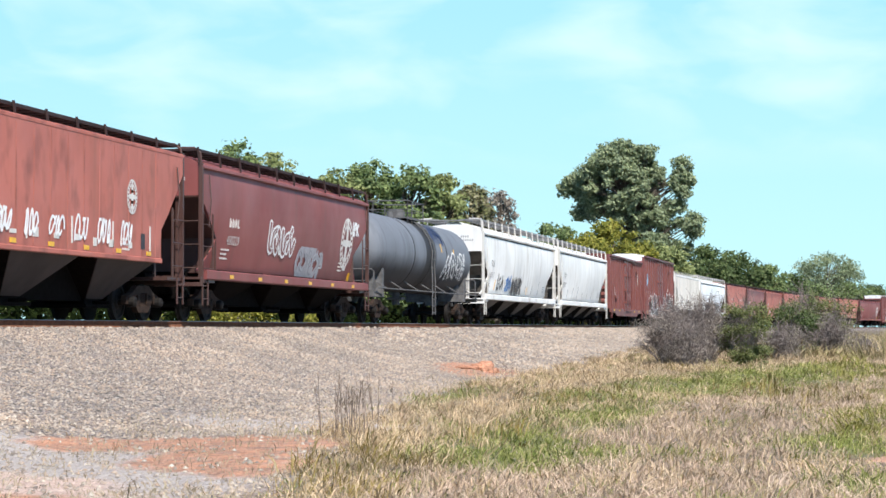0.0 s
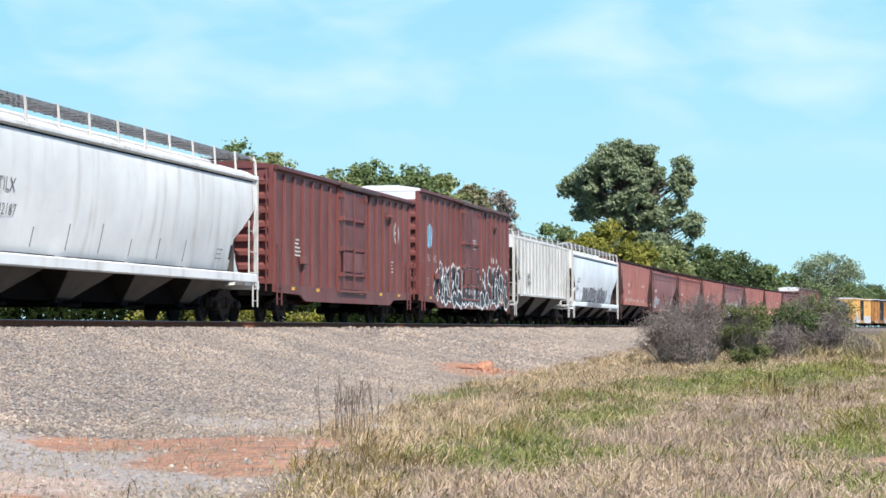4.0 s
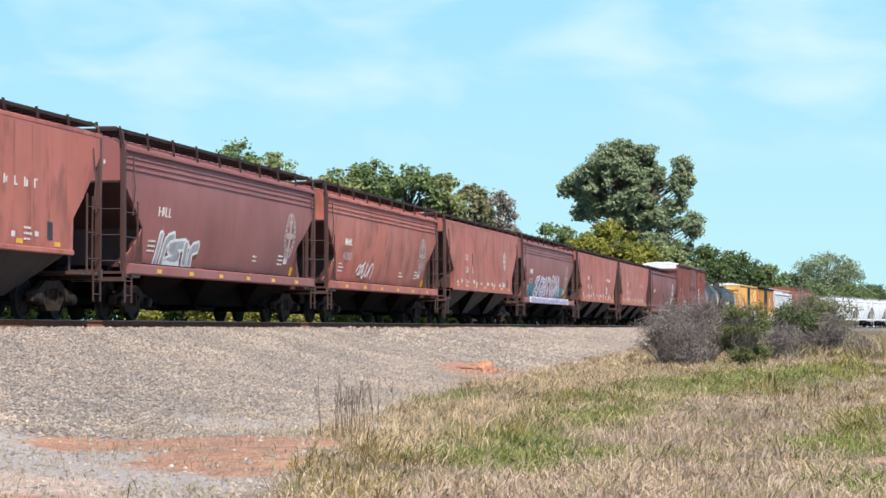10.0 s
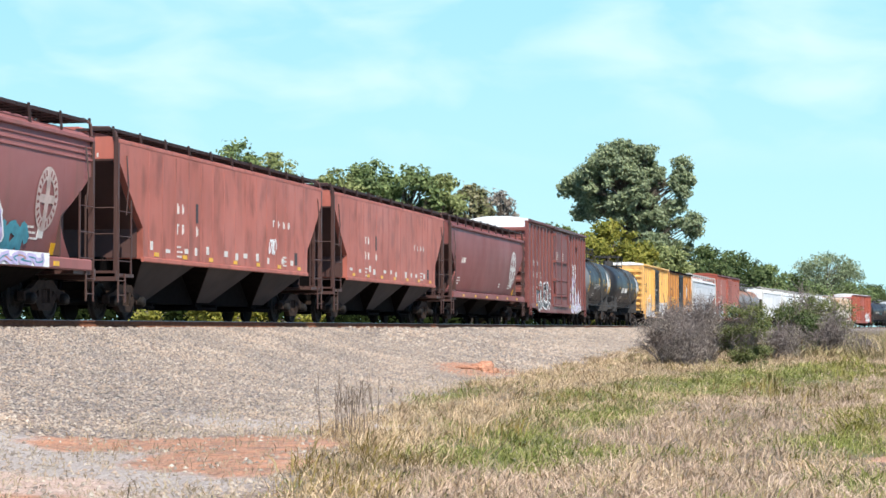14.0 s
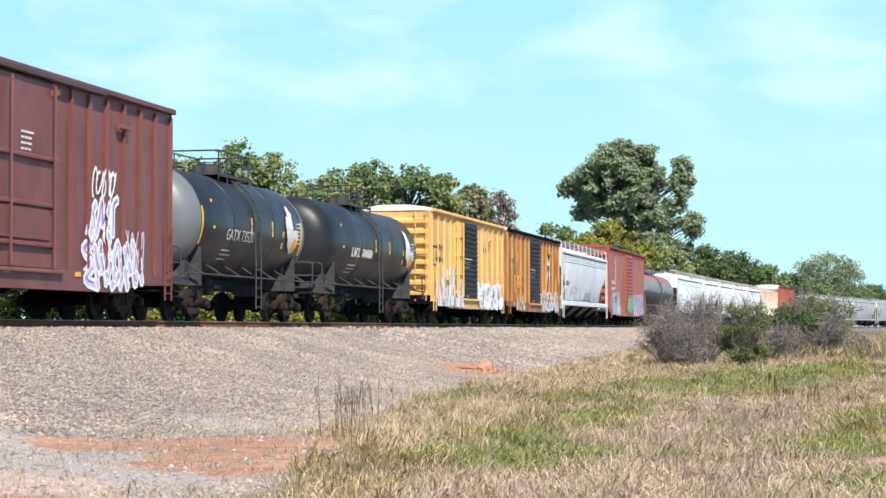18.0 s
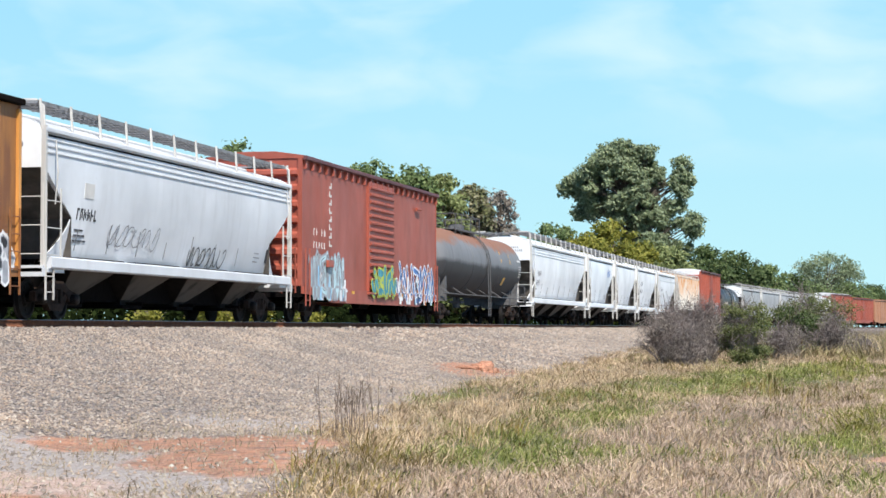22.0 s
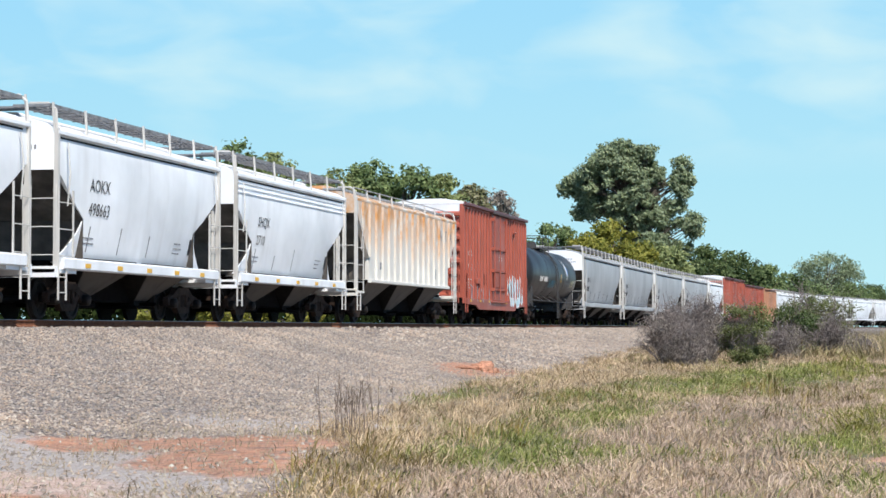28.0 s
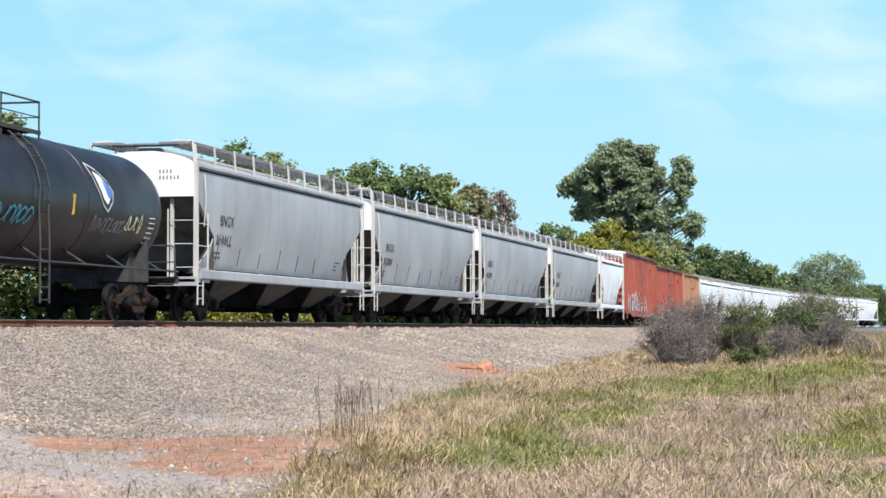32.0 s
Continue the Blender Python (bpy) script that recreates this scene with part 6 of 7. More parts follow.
def fast_mesh(name, verts, faces, mat):
    """A big mesh from arrays of vertices and equal-sided faces."""
    me = bpy.data.meshes.new(name)
    n, k = faces.shape
    me.vertices.add(len(verts))
    me.vertices.foreach_set("co", np.ascontiguousarray(verts, dtype=np.float32).reshape(-1))
    me.loops.add(n * k)
    me.loops.foreach_set("vertex_index", np.ascontiguousarray(faces, dtype=np.int32).reshape(-1))
    me.polygons.add(n)
    me.polygons.foreach_set("loop_start", np.arange(0, n * k, k, dtype=np.int32))
    me.update(calc_edges=True)
    me.materials.append(mat)
    return me


def island_mat(name, cols, rough=0.85, shine=0.0, through_light=0.0, clump=False):
    """Colour from a spread, one for each loose piece."""
    m, nt, b = mat_base(name, rough)
    ge = nt.nodes.new("ShaderNodeNewGeometry")
    cr = nt.nodes.new("ShaderNodeValToRGB")
    e = cr.color_ramp.elements
    for i, c in enumerate(cols):
        p = i / max(1, len(cols) - 1)
        el = e[i] if i < 2 else e.new(p)
        el.position, el.color = p, (*c, 1)
    nt.links.new(ge.outputs["Random Per Island"], cr.inputs[0])
    broad = noise_tex(nt, coords(nt, (1, 1, 1), False, "Object"), 0.5, 3)
    mul = mix(nt, ramp(nt, broad, 0.3, 0.7), (0.72, 0.74, 0.72), (1.15, 1.12, 1.0))
    if clump:                                  # tufts differ more than blades
        tuft = noise_tex(nt, coords(nt, (1, 1, 0.3), False, "Object"), 3.2, 5, 0.65)
        mul = mix(nt, ramp(nt, tuft, 0.34, 0.64), mix(nt, 0.5, mul, (0.34, 0.31, 0.25)), mul)
    mm = nt.nodes.new("ShaderNodeMix")
    mm.data_type, mm.blend_type = "RGBA", "MULTIPLY"
    mm.inputs[0].default_value = 1.0
    nt.links.new(cr.outputs[0], mm.inputs[6])
    nt.links.new(mul, mm.inputs[7])
    nt.links.new(mm.outputs[2], b.inputs["Base Color"])
    b.inputs["Specular IOR Level"].default_value = shine
    if through_light:
        tr = nt.nodes.new("ShaderNodeBsdfTranslucent")
        nt.links.new(mm.outputs[2], tr.inputs[0])
        ms = nt.nodes.new("ShaderNodeMixShader")
        ms.inputs[0].default_value = through_light
        out = nt.nodes["Material Output"]
        nt.links.new(b.outputs[0], ms.inputs[1])
        nt.links.new(tr.outputs[0], ms.inputs[2])
        nt.links.new(ms.outputs[0], out.inputs[0])
    return m


RNG = np.random.default_rng(7)


def stones(n, x0, x1, y0, y1, lo, hi, keep):
    """Loose ballast stones lying on the slope."""
    x, y = RNG.uniform(x0, x1, n), RNG.uniform(y0, y1, n)
    ok = RNG.uniform(0, 1, n) < keep(x, y)
    x, y = x[ok], y[ok]
    n = len(x)
    z = ground_z(x, y)
    r = RNG.uniform(lo, hi, n)
    base = np.array([(1, 0, 0), (0, 1, 0), (-1, 0, 0), (0, -1, 0), (0, 0, 1), (0.6, 0.6, 0.45)])
    v = base[None] * r[:, None, None] * RNG.uniform(0.55, 1.2, (n, 6, 3))
    a = RNG.uniform(0, 6.28, n)
    c, s = np.cos(a)[:, None], np.sin(a)[:, None]
    v = np.stack([v[..., 0] * c - v[..., 1] * s, v[..., 0] * s + v[..., 1] * c, v[..., 2] * 0.9], -1)
    v += np.stack([x, y, z + 0.005], -1)[:, None]
    f = np.array([(0, 5, 4), (5, 1, 4), (1, 2, 4), (2, 3, 4), (3, 0, 4), (0, 1, 5)])
    return v.reshape(-1, 3), (f[None] + 6 * np.arange(n)[:, None, None]).reshape(-1, 3)


STONEMAT = island_mat("ballast_stone", [(0.194, 0.164, 0.152), (0.284, 0.240, 0.222), (0.330, 0.280, 0.258), (0.372, 0.286, 0.236), (0.372, 0.318, 0.294), (0.455, 0.403, 0.372)], 0.9)
sv, sf = stones(74000, 1.9, 13.0, 16, 62, 0.018, 0.042, lambda x, y: gravel_of(x, y) * (1 - 0.97 * spots(x, y, CLAY_SPOTS)) * (1 - 0.75 * spots(x, y, DUST_SPOTS)))
sv2, sf2 = stones(26000, 1.9, 10.5, 62, 160, 0.04, 0.075, gravel_of)
sv, sf = np.concatenate([sv, sv2]), np.concatenate([sf, sf2 + len(sv)])
tagged(new("ballast_gravel", fast_mesh("ballast_gravel", sv, sf, STONEMAT)), "loose grey and tan crushed stone on the embankment", "gravel", kind="stuff")
sv, sf = stones(450, 8.5, 13, 16, 27, 0.015, 0.05, lambda x, y: 0.15 + 0.5 * (y < 19))
tagged(new("pale_rubble", fast_mesh("pale_rubble", sv, sf, island_mat("pale_rubble_stone", [(0.30, 0.26, 0.23), (0.52, 0.48, 0.45)]))), "scattered pale stones on bare clay", "stones", kind="stuff")



def dirt_mound(x, y, rx, ry, h, seed):
    """A small heap of red clay with an uneven skin."""
    rng = np.random.default_rng(seed)
    bm = bmesh.new()
    bmesh.ops.create_icosphere(bm, subdivisions=4, radius=1.0)
    ph = rng.uniform(0, 6.28, 4)
    for v in bm.verts:
        p = v.co
        k = 1 + 0.14 * math.sin(3.1 * p.x + ph[0]) * math.cos(2.3 * p.y + ph[1]) + 0.08 * math.sin(7 * p.x + 5 * p.y + ph[2]) + 0.05 * math.sin(11 * p.y + 9 * p.z + ph[3]) + rng.uniform(-0.03, 0.03)
        v.co = (p.x * rx * k, p.y * ry * k, max(-0.3, p.z) * h * k)
    me = bpy.data.meshes.new("dirt_mound")
    bm.to_mesh(me)
    bm.free()
    me.polygons.foreach_set("use_smooth", [True] * len(me.polygons))
    me.materials.append(CLAYMAT)
    ob = tagged(new("dirt_mound", me), "small heap of red clay on the gravel slope", "dirt mound")
    ob.location = (x, y, float(ground_z(x, y)) - 0.02)


CLAYMAT = plain("red_clay", (0.40, 0.200, 0.128), 0.95, 0, 0.55, 7.0, 0.9, shine=0.1)
dirt_mound(7.26, 56.8, 0.40, 1.1, 0.08, 5)
dirt_mound(7.66, 57.2, 0.30, 0.8, 0.25, 6)
dirt_mound(7.98, 56.6, 0.26, 0.7, 0.15, 8)
# ---- track ----
line = tagged(new("railway_track"), "single railway track with rusty steel rails on ties", "railway track", kind="structure")
for sx in (1, -1):
    for nm, prof, m in (("rail", [(-0.075, -0.17), (0.075, -0.17), (0.075, -0.15), (0.012, -0.12), (0.012, -0.05), (0.037, -0.035), (0.037, -0.012), (-0.037, -0.012), (-0.037, -0.035), (-0.012, -0.05), (-0.012, -0.12), (-0.075, -0.15)], RAILMAT),
                        ("rail_head", [(-0.034, -0.012), (0.034, -0.012), (0.030, 0.0), (-0.030, 0.0)], HEADMAT)):
        rings = []
        for k in range(0, 226):
            s = -100 + k * 4.0
            x, y, h = track(s)
            rings.append([(x + (sx * 0.7525 + px) * math.cos(h), y - (sx * 0.7525 + px) * math.sin(h), RAIL + pz) for px, pz in prof])
        part(nm, Mesh().loft(rings), m, line)
for k in range(290):
    x, y, h = track(22 + 0.52 * k)
    part("tie", lambda: Mesh().soft(-1.30, 1.30, -0.11, 0.11, -0.36, -0.168, 0.012), TIEMAT, line, at=pose(x, y, RAIL, 0, 0, -math.degrees(h)), key=1)


# ---- plants ----
def leaves(cent, rad, n, size, rng, out=0.9, tall=1.0, tuft=0.0):
    """Bent leaf sprays on the skins of clumps: arrays of vertices and triangles. With tuft, each clump first breaks up into tufts of that radius."""
    cent, rad = np.array(cent), np.array(rad)
    if tuft:
        m = np.maximum(4, (7.0 * (rad / tuft) ** 1.6).astype(int))
        at, big = np.repeat(cent, m, 0), np.repeat(rad, m)
        d = rng.normal(size=(len(at), 3))
        d /= np.linalg.norm(d, axis=1)[:, None]
        cent = at + d * (big * rng.uniform(0.35, 1.08, len(at)))[:, None] * np.array([1, 1, 0.85 * tall])
        rad = tuft * rng.uniform(0.55, 1.25, len(at))
    pick = rng.choice(len(cent), n, p=rad ** 2 / (rad ** 2).sum())
    d = rng.normal(size=(n, 3))
    far = np.linalg.norm(d, axis=1)
    d /= far[:, None]
    q = np.clip(far * 0.56, 0.1, 1.5)
    p = cent[pick] + d * (rad[pick] * q)[:, None] * np.array([1, 1, (0.85 if not tuft else 0.7) * tall])
    nrm = d * out + rng.normal(size=(n, 3)) * 0.6 + np.array([0.2, -0.25, 0.6])
    nrm /= np.linalg.norm(nrm, axis=1)[:, None]
    t = np.cross(nrm, rng.normal(size=(n, 3)))
    t /= np.linalg.norm(t, axis=1)[:, None]
    b = np.cross(nrm, t)
    s = (size * rng.uniform(0.55, 1.35, n))[:, None]
    v = np.stack([p - t * s, p - b * s * 0.55 + nrm * s * 0.12, p + t * s, p + b * s * 0.6 - nrm * s * 0.15], 1)
    f = np.array([(0, 1, 3), (1, 2, 3)])
    return v.reshape(-1, 3), (f[None] + 4 * np.arange(n)[:, None, None]).reshape(-1, 3)


LEAF = {
    "cottonwood": island_mat("cottonwood_leaves", [(0.178, 0.232, 0.138), (0.275, 0.335, 0.208), (0.380, 0.428, 0.275)], 0.6, 0.3, 0.38),
    "green": island_mat("green_leaves", [(0.095, 0.144, 0.059), (0.179, 0.243, 0.102), (0.286, 0.348, 0.159)], 0.65, 0.25, 0.35),
    "bright": island_mat("bright_green_leaves", [(0.125, 0.142, 0.026), (0.270, 0.275, 0.050), (0.430, 0.390, 0.095)], 0.65, 0.25, 0.38),
    "olive": island_mat("olive_leaves", [(0.137, 0.169, 0.067), (0.263, 0.306, 0.131), (0.390, 0.422, 0.212)], 0.7, 0.2, 0.35),
    "dark": island_mat("dark_green_leaves", [(0.050, 0.080, 0.030), (0.100, 0.145, 0.056), (0.160, 0.205, 0.085)], 0.65, 0.25, 0.28),
    "brown": island_mat("browning_leaves", [(0.20, 0.19, 0.12), (0.33, 0.30, 0.21), (0.25, 0.26, 0.14), (0.16, 0.17, 0.08)], 0.8, 0.1, 0.3),
    "grey": island_mat("grey_dry_leaves", [(0.165, 0.140, 0.128), (0.290, 0.250, 0.228), (0.385, 0.340, 0.310)], 0.9, 0.0, 0.15),
    "bare": island_mat("pale_grey_twig_tips", [(0.200, 0.175, 0.160), (0.295, 0.262, 0.240), (0.365, 0.330, 0.300)], 0.9, 0.0, 0.15),
    "bush": island_mat("bush_leaves", [(0.090, 0.112, 0.042), (0.180, 0.205, 0.080), (0.285, 0.300, 0.140)], 0.7, 0.2, 0.32),
    # near-black leaves: the shade of the thicket is put into their colour
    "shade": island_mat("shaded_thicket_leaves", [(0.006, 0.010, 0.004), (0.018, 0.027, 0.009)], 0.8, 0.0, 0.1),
}


def tree(x, y, h, w, leaf, label, seed, n=5000, low=0.3, clumps=26, size=0.30, squash=1.0, extra=(), bare=False, name="tree", lobes=()):
    """A tapered trunk, limbs to each clump and a crown of leaf sprays."""
    rng = np.random.default_rng(seed)
    z0 = float(ground_z(x, y)) - 0.1
    ob = tagged(new(name), label, "tree" if name == "tree" else "bush", "trees by the line" if name == "tree" else "")
    ob.location = (x, y, z0)
    top = h * 0.92
    cz, rz, rx = h * (low + 1) / 2, h * (1 - low) / 2, w / 2
    cent, rad = [], []
    for dx, z, ax, az, k in lobes:
        for _ in range(k):
            d = rng.normal(size=3)
            d *= rng.uniform(0.25, 1) ** 0.4 / np.linalg.norm(d)
            cent.append((dx + d[0] * ax, d[1] * ax, z + d[2] * az))
            rad.append(rng.uniform(0.4, 1.15))
    while len(cent) < clumps:
        u, a = rng.uniform(-1, 1), rng.uniform(0, 6.28)
        r = rng.uniform(0.07, 0.16) * w
        q = (1 - abs(u) ** 4) ** 0.5 * rng.uniform(0.25, 1) ** 0.4 * max(0.2, rx - r * 0.7)
        cent.append((q * math.cos(a), q * math.sin(a) * squash, cz + u * (rz - r * 0.7)))
        rad.append(r)
    for ex in extra:
        cent.append(ex[:3])
        rad.append(ex[3])
    g = Mesh()
    lean = rng.normal(0, 0.02 * h, 2)
    tr = h * 0.016 + 0.05
    g.tube([(0, 0, 0), (lean[0] * 0.3, lean[1] * 0.3, h * 0.2), (lean[0], lean[1], h * 0.5), (lean[0] * 1.3, lean[1] * 1.3, top)], tr, 8, tr * 0.12)
    part("trunk", g, BARK, ob)
    g = Mesh()
    for c, r in zip(cent, rad):
        zs = max(h * 0.12, min(h * 0.7, c[2] - r - rng.uniform(0.05, 0.2) * h))
        a = Vector((lean[0] * zs / h * 1.4, lean[1] * zs / h * 1.4, zs))
        e = Vector(c)
        mid = a.lerp(e, 0.55) + Vector((0, 0, -0.04 * h * rng.uniform(-1, 1)))
        g.tube([a, mid, e], tr * 0.34, 4, tr * 0.07)
        for k in range(1 if not bare else 6):
            d = Vector(rng.normal(size=3)).normalized() * r * rng.uniform(0.7, 1.1)
            g.tube([e, e + d * 0.5 + Vector((0, 0, 0.05)), e + d], tr * 0.10, 3, tr * 0.02)
    part("branching", g, BARK, ob)
    v, f = leaves(cent, rad, n, size, rng, 0.9, 1.0, 0.0 if bare else max(0.24, size * 1.9))
    cr = new("crown", fast_mesh("crown", v, f, LEAF[leaf]))
    cr.parent = ob
    return ob


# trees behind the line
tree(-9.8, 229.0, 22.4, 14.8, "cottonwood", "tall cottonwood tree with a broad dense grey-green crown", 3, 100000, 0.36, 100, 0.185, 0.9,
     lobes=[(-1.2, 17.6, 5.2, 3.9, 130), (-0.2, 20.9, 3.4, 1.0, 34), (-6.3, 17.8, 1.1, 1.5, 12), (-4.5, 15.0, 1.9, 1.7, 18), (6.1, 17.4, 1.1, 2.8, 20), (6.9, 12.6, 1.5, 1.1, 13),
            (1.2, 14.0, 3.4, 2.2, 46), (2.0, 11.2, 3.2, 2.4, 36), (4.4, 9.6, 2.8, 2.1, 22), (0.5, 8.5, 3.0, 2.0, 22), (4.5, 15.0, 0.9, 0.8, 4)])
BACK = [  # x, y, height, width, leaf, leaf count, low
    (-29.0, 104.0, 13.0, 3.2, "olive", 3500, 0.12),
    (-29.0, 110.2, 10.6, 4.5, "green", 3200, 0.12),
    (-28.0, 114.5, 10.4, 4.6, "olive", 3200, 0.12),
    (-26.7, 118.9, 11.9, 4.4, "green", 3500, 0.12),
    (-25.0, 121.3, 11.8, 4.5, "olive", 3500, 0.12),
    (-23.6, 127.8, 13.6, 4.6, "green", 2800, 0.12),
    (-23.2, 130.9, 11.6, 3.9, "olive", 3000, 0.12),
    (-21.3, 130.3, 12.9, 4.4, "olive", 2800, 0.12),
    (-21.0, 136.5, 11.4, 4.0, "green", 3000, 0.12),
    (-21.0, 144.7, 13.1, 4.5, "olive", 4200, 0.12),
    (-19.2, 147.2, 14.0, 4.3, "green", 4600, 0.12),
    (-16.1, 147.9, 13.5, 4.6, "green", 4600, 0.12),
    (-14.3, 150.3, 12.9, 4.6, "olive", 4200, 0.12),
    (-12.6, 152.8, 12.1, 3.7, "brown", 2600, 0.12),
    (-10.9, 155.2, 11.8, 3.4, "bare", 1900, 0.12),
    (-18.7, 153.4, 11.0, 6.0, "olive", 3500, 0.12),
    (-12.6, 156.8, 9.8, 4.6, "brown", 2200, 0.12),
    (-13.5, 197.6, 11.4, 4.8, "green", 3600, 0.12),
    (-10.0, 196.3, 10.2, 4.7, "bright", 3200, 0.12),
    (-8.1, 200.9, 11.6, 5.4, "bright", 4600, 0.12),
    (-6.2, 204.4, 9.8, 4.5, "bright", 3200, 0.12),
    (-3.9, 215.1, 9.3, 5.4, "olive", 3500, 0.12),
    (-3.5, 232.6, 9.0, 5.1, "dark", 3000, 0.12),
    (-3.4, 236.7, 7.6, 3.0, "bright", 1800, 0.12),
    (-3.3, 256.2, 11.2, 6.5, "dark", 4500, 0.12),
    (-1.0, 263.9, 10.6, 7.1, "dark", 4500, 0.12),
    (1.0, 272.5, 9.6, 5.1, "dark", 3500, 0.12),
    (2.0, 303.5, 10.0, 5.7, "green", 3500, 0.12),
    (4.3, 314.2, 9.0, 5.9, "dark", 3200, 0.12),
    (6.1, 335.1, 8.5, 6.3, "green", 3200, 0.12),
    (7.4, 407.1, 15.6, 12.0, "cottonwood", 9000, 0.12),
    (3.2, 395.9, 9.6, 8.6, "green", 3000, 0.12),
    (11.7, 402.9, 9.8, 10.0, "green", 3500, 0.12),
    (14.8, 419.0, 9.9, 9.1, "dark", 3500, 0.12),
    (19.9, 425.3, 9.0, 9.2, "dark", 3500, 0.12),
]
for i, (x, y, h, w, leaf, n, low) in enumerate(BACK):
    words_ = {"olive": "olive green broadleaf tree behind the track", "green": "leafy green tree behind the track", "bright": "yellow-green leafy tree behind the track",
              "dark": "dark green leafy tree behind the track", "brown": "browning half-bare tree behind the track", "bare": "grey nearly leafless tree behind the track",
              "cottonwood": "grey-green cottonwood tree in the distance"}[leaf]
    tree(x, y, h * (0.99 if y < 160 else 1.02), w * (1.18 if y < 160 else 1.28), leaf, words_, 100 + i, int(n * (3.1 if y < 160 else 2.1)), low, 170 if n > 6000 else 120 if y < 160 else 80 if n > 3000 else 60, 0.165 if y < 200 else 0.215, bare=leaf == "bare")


def shrub_row(seed, s0, s1, d0, d1, h0, h1, n, leaf):
    """Undergrowth along the far foot of the bank."""
    rng = np.random.default_rng(seed)
    cent, rad = [], []
    for i in range(n):
        s = rng.uniform(s0, s1)
        x, y, h = track(float(s))
        x -= rng.uniform(d0, d1)
        r = rng.uniform(h0, h1)
        cent.append((x, y, float(ground_z(x, y)) + r * 0.7))
        rad.append(r)
    v, f = leaves(cent, rad, n * 115, 0.19, rng, 0.5, 1.0)
    tagged(new("undergrowth", fast_mesh("undergrowth", v, f, LEAF[leaf])), "green weeds and brush along the far foot of the bank", "undergrowth", kind="stuff")


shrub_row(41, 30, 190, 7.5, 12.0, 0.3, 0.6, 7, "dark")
# rows of near-black leaves paint the dark seen below the cars
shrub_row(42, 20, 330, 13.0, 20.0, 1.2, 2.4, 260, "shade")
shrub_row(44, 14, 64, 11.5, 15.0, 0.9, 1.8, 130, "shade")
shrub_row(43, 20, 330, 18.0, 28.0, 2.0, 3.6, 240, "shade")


# bushes on the near side
def bush(x, y, h, w, leaf, label, seed, n, size, stems=60, clumps=14, twigs=5, tuft=0.0):
    rng = np.random.default_rng(seed)
    ob = tagged(new("bush"), label, "bush")
    ob.location = (x, y, float(ground_z(x, y)) - 0.25)
    g = Mesh()
    for i in range(stems):
        a, q = rng.uniform(0, 6.28), rng.uniform(0.1, 1.0)
        e = Vector((math.cos(a) * w / 2 * q, math.sin(a) * w / 2 * q * 0.8, h * rng.uniform(0.55, 1.0) * (1 - 0.35 * q * q)))
        m = Vector((e.x * 0.45, e.y * 0.45, e.z * 0.55))
        g.tube([(e.x * 0.1, e.y * 0.1, 0), m, e], 0.016, 4, 0.005)
        for k in range(twigs):
            b = m.lerp(e, rng.uniform(0.0, 1.0))
            d = Vector(rng.normal(size=3)) * 0.22 * h / 2
            g.tube([b, b + d * 0.6 + Vector((0, 0, 0.06)), b + d + Vector((0, 0, 0.10))], 0.008, 3, 0.004)
    part("twig_growth", g, TWIG, ob, "bare grey twigs")
    cent = [(rng.uniform(-0.42, 0.42) * w, rng.uniform(-0.35, 0.35) * w, h * rng.uniform(0.15, 0.82)) for _ in range(clumps)]
    rad = [rng.uniform(0.08, 0.26) * min(w, h) for _ in range(clumps)]
    v, f = leaves(cent, rad, n, size, rng, 0.3, 1.0, tuft)
    cr = new("foliage", fast_mesh("foliage", v, f, LEAF[leaf]))
    cr.parent = ob
    return ob


TWIG = plain("grey_twig", (0.225, 0.188, 0.170), 0.9, 0, 0.4)
bush(11.8, 69.0, 2.45, 2.3, "grey", "grey nearly leafless thicket on the grassy bank", 51, 5000, 0.022, 230, 14, 8)
bush(13.0, 69.3, 2.75, 2.6, "grey", "grey nearly leafless thicket on the grassy bank", 52, 5000, 0.022, 250, 14, 8)
bush(12.6, 68.0, 1.9, 2.2, "grey", "low grey twiggy thicket in dry grass", 61, 3000, 0.022, 160, 12, 8)
bush(14.35, 69.0, 2.65, 1.7, "bush", "small green leafy bush in the thicket", 53, 9000, 0.036, 90, 22, 5, 0.16)
bush(15.9, 81.0, 3.3, 2.3, "bush", "tall olive green bush with open twiggy foliage", 54, 12000, 0.042, 120, 40, 5, 0.20)
bush(15.7, 80.0, 2.6, 1.7, "dark", "dark green bush beside the line", 59, 9000, 0.042, 60, 22, 5, 0.18)
bush(17.1, 82.0, 2.9, 2.0, "bush", "olive green bush with drooping leafy twigs", 63, 6000, 0.042, 70, 26, 5, 0.18)
bush(15.2, 78.0, 1.7, 1.6, "grey", "low grey twiggy bush", 55, 2600, 0.024, 120, 14, 9)
bush(17.0, 80.0, 2.1, 1.9, "grey", "grey twiggy bush with few leaves", 56, 1500, 0.024, 150, 12, 9)
bush(18.3, 80.0, 1.2, 1.6, "grey", "low pale twiggy brush in the dry grass", 62, 1200, 0.024, 90, 12, 8)

bush(-6.0, 74.3, 2.2, 3.6, "bright", "lime green shrub behind the track", 57, 7000, 0.085, 40, 22)
bush(-6.2, 66.5, 1.6, 1.6, "bright", "small lime green shrub behind the track", 58, 2200, 0.08, 20)
bush(-5.8, 84.0, 1.5, 1.4, "bright", "small lime green shrub behind the track", 60, 1100, 0.09, 20)


